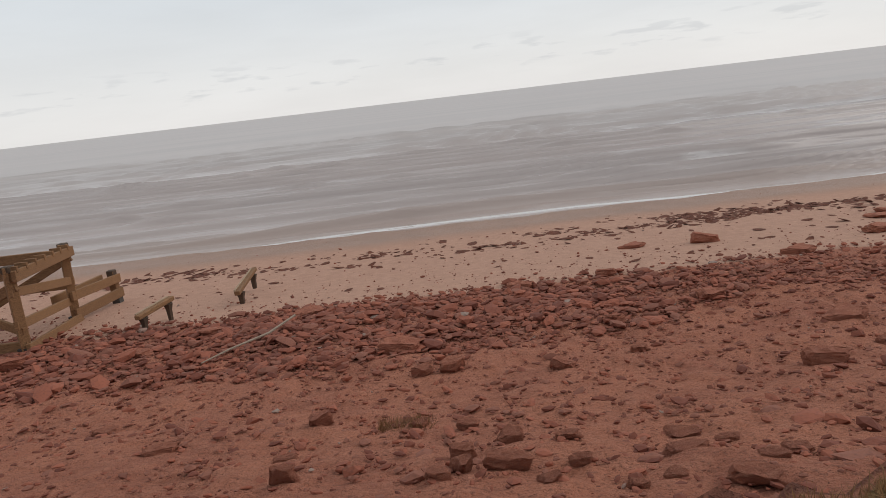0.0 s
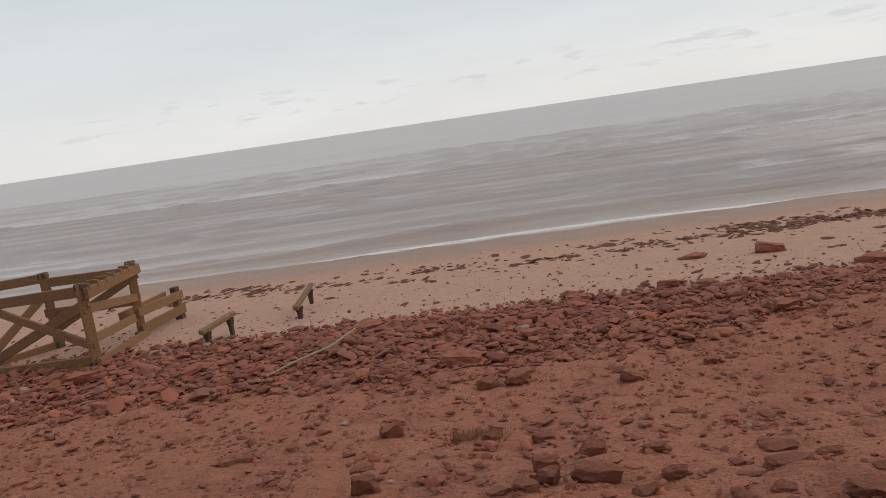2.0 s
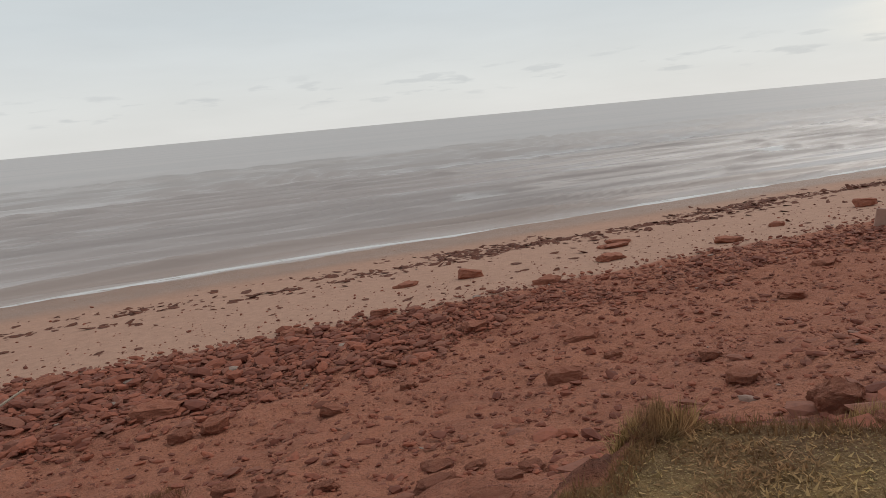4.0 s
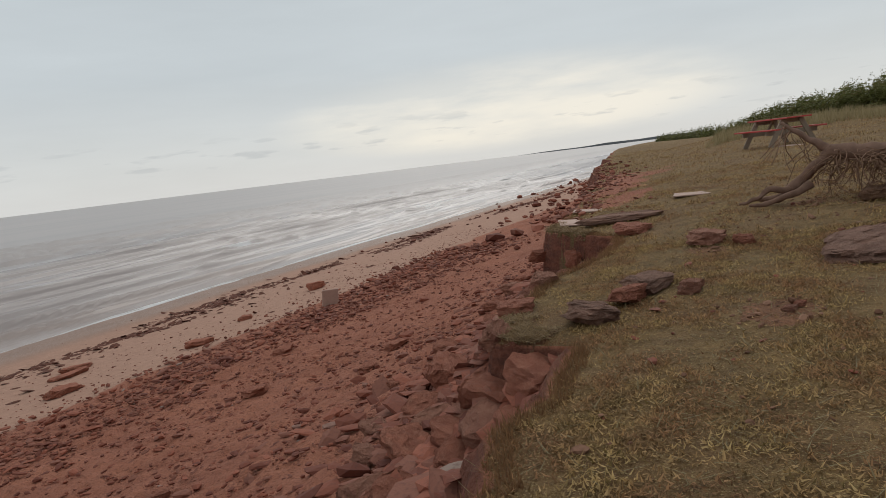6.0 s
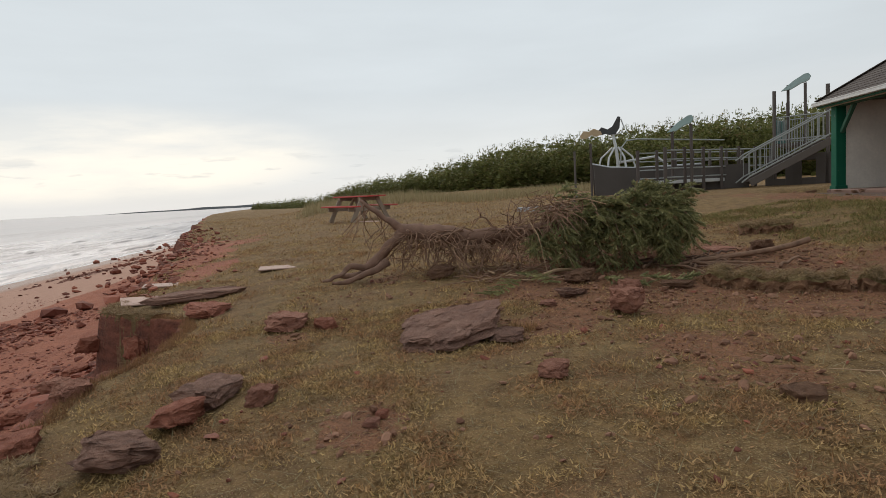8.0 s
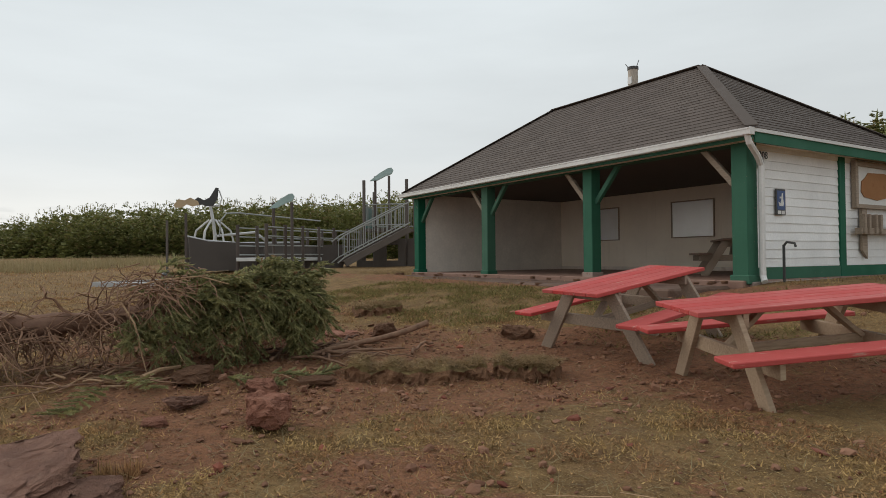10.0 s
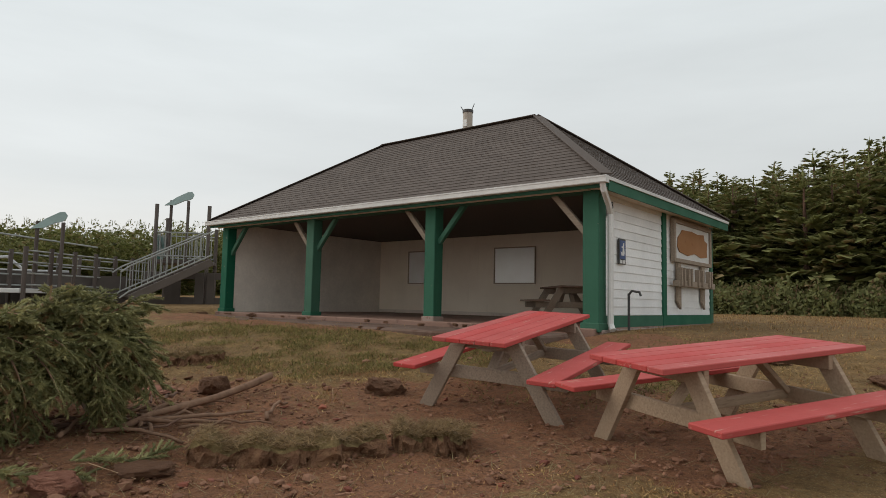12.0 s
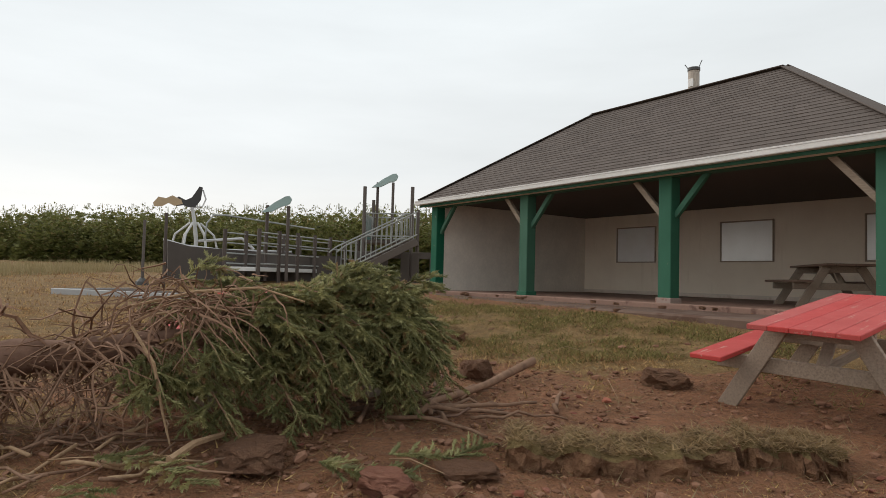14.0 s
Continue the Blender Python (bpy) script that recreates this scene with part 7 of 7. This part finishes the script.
for sgn in (-0.5, 0.5):
    part("stringer", beam((-1.1, sgn, 0.15), (1.35, sgn, 1.4), 0.06, 0.24, 0.01), M_BROWNP, stairs)
    for dz in (0.18, 0.95):
        part("handrail", pipe([(-1.35, sgn, 0.0 + dz), (-1.1, sgn, 0.2 + dz), (1.35, sgn, 1.45 + dz)], 0.028, 6), M_RAIL, stairs)
    for k in range(15):
        s = k / 14
        part("baluster", pipe([(-1.1 + 2.4 * s, sgn, 0.38 + 1.23 * s), (-1.1 + 2.4 * s, sgn, 1.15 + 1.23 * s)], 0.014, 5), M_RAIL, stairs)
for k in range(8):
    part("tread", solid(-1.05 + k * 0.3, -0.47, 0.2 + k * 0.155, -0.78 + k * 0.3, 0.47, 0.24 + k * 0.155), M_BROWNP, stairs)
ramp = thing("play_ramp", pl(24.6, -12.3, -70), "playground ramp with grey pipe railings between brown posts", "ramp")
part("deck", solid(-2.6, -0.6, 0.28, 3.15, 0.6, 0.4, 0.01), M_WHITEM, ramp, "pale ramp deck")
for y in (-0.62, 0.62):
    for k in range(7):
        x = -2.5 + k * 0.92
        part("post", pipe([(x, y, -0.2), (x, y, 1.5)], 0.06, 8), M_BROWNP, ramp)
    for z in (0.5, 0.8, 1.1, 1.4):
        part("rail", pipe([(-2.5, y, z), (3.02, y, z)], 0.022, 6), M_RAIL, ramp)
part("arched_rail", pipe([(-3.3, 0.62, 1.1), (-3.25, 0.62, 1.6), (-3.0, 0.62, 1.85), (-2.5, 0.62, 1.9), (2.0, 0.62, 1.85)], 0.026, 6), M_RAIL, ramp)
for x, y in ((-1.87, -0.37), (-1.53, -0.87)):
    part("fin_post", pipe([(x, y, 0), (x, y, 2.25)], 0.05, 8), M_BROWNP, ramp)
part("roof_fin", plate([(x * 0.58, z * 1.0 + 2.03) for x, z in FIN], 0.12, pose(-1.7, -0.62, 0, 0, 0, -55)), M_AQUA, ramp, "pale aqua fin-shaped roof")
ship = thing("play_ship", pl(25.7, -10.7, -108), "dark play ship with low hull panels and pale rail", "play structure")
part("hull", plate([(-1.9, 0.0), (3.4, 0.0), (3.45, 0.9), (2.2, 0.88), (2.1, 0.98), (-0.2, 0.95), (-1.3, 1.04), (-1.95, 1.2)], 0.1, pose(0, 0.5, 0)), M_HULL, ship)
part("hull", plate([(-1.9, 0.0), (3.4, 0.0), (3.45, 0.9), (2.2, 0.88), (-1.3, 1.0), (-1.95, 1.15)], 0.1, pose(0, -0.7, 0)), M_HULL, ship)
part("deck", solid(-1.8, -0.6, 0.3, 1.8, 0.4, 0.4), M_BROWNP, ship)
part("gunwale", pipe([(-1.95, 0.56, 1.23), (-1.3, 0.56, 1.07), (-0.2, 0.56, 0.98), (2.1, 0.56, 1.01)], 0.04, 6), M_WHITEM, ship)
for k in range(3):
    part("porthole", plate([(-0.9 + 0.75 * k + 0.16 * math.cos(a), 0.55 + 0.16 * math.sin(a)) for a in (j * math.pi / 6 for j in range(12))], 0.02, pose(0, 0.565, 0)), M_BROWNP, ship)
mast = thing("whale_tail_mast", pl(27.2, -10.2, -112), "leaning white tube mast with black whale tail top", "play structure")
part("mast", tube(bmesh.new(), [(0, 0, 0), (0.05, 0, 1.3), (-0.02, 0, 1.9), (-0.15, 0, 2.6)], [0.065, 0.065, 0.06, 0.05], 8), M_WHITEM, mast)
for q in (0, 1.0, 2.1, 3.1, 4.2, 5.2):
    part("curved_stay", pipe([(0.75 * math.cos(q), 0.5 * math.sin(q), 0.9), (0.6 * math.cos(q), 0.4 * math.sin(q), 1.5), (0.15 * math.cos(q), 0.1 * math.sin(q), 1.9)], 0.035, 6), M_WHITEM, mast)
part("slanted_tube", pipe([(0.1, 0, 1.3), (1.5, 0, 1.45), (1.9, 0, 1.1)], 0.05, 6), M_WHITEM, mast)
part("whale_tail", plate([(-0.95, 0.0), (-0.55, 0.28), (-0.2, 0.15), (0.1, 0.28), (0.45, 0.75), (0.62, 0.72), (0.55, 0.2), (0.3, -0.1), (-0.1, -0.12), (-0.3, -0.05), (-0.6, -0.1)], 0.16, pose(-0.2, 0, 2.5) @ Matrix.Diagonal((0.62, 1, 0.8, 1))), M_BLACK, mast, "glossy black whale tail")
part("tail_frame", pipe([(0.2, 0, 3.0), (0.3, 0, 2.7), (0.2, 0, 2.45), (-0.1, 0, 2.4)], 0.025, 6), M_WHITEM, mast)
fish = thing("fish_sign", pl(24.9, -8.25, -112), "beige fish-shaped sign on a slim post", "sign")
part("post", pipe([(0, 0, -0.1), (0, 0, 2.1)], 0.045, 7), M_BROWNP, fish)
part("fish", plate([(-0.55, 2.95), (-0.35, 3.15), (-0.05, 3.12), (0.2, 3.22), (0.55, 3.1), (0.62, 2.98), (0.3, 2.9), (0.05, 2.98), (-0.2, 2.86), (-0.5, 2.85)], 0.05, pose(0, 0, -0.35) @ Matrix.Diagonal((0.66, 1, 0.92, 1))), M_BEIGE, fish, "beige fish cut-out")
M_RUBBER = painted("dark_rubber_tiles", (0.10, 0.082, 0.075), (0.16, 0.12, 0.1), 0.6, 0.9, 6, spec=0.0)
pad = thing("deck_platform", pl(23.6, -7.95, -70, -0.16), "low grey platform with pale metal edging and a short pole", "platform")
part("surface", solid(-1.6, -2.2, -0.05, 1.4, 2.2, 0.14, 0.01), M_RUBBER, pad, "dark rubber surface")
part("edging", solid(-1.6, 2.2, -0.05, 1.4, 2.32, 0.15, 0.01), M_METAL, pad, "grey edging")
part("edging", solid(-1.72, -2.2, -0.05, -1.6, 2.32, 0.15, 0.01), M_METAL, pad)
pole = thing("pedestal_pole", pl(24.5, -7.5, 0, 0.14), "short dark pole on round foot standing on platform", "pole")
part("pole", pipe([(0, 0, 0), (0, 0, 1.75)], 0.04, 7), M_BROWNP, pole)
part("foot", tube(bmesh.new(), [(0, 0, 0), (0, 0, 0.1), (0, 0, 0.2)], [0.18, 0.16, 0.05], 10), M_BLACK, pole)
picnic_table(table_pose(11.75, -3.55, z_at(11.75, -3.55), -20, 2), "red-topped picnic table half buried under fallen spruce", M_RED, M_TABLE_GREY)
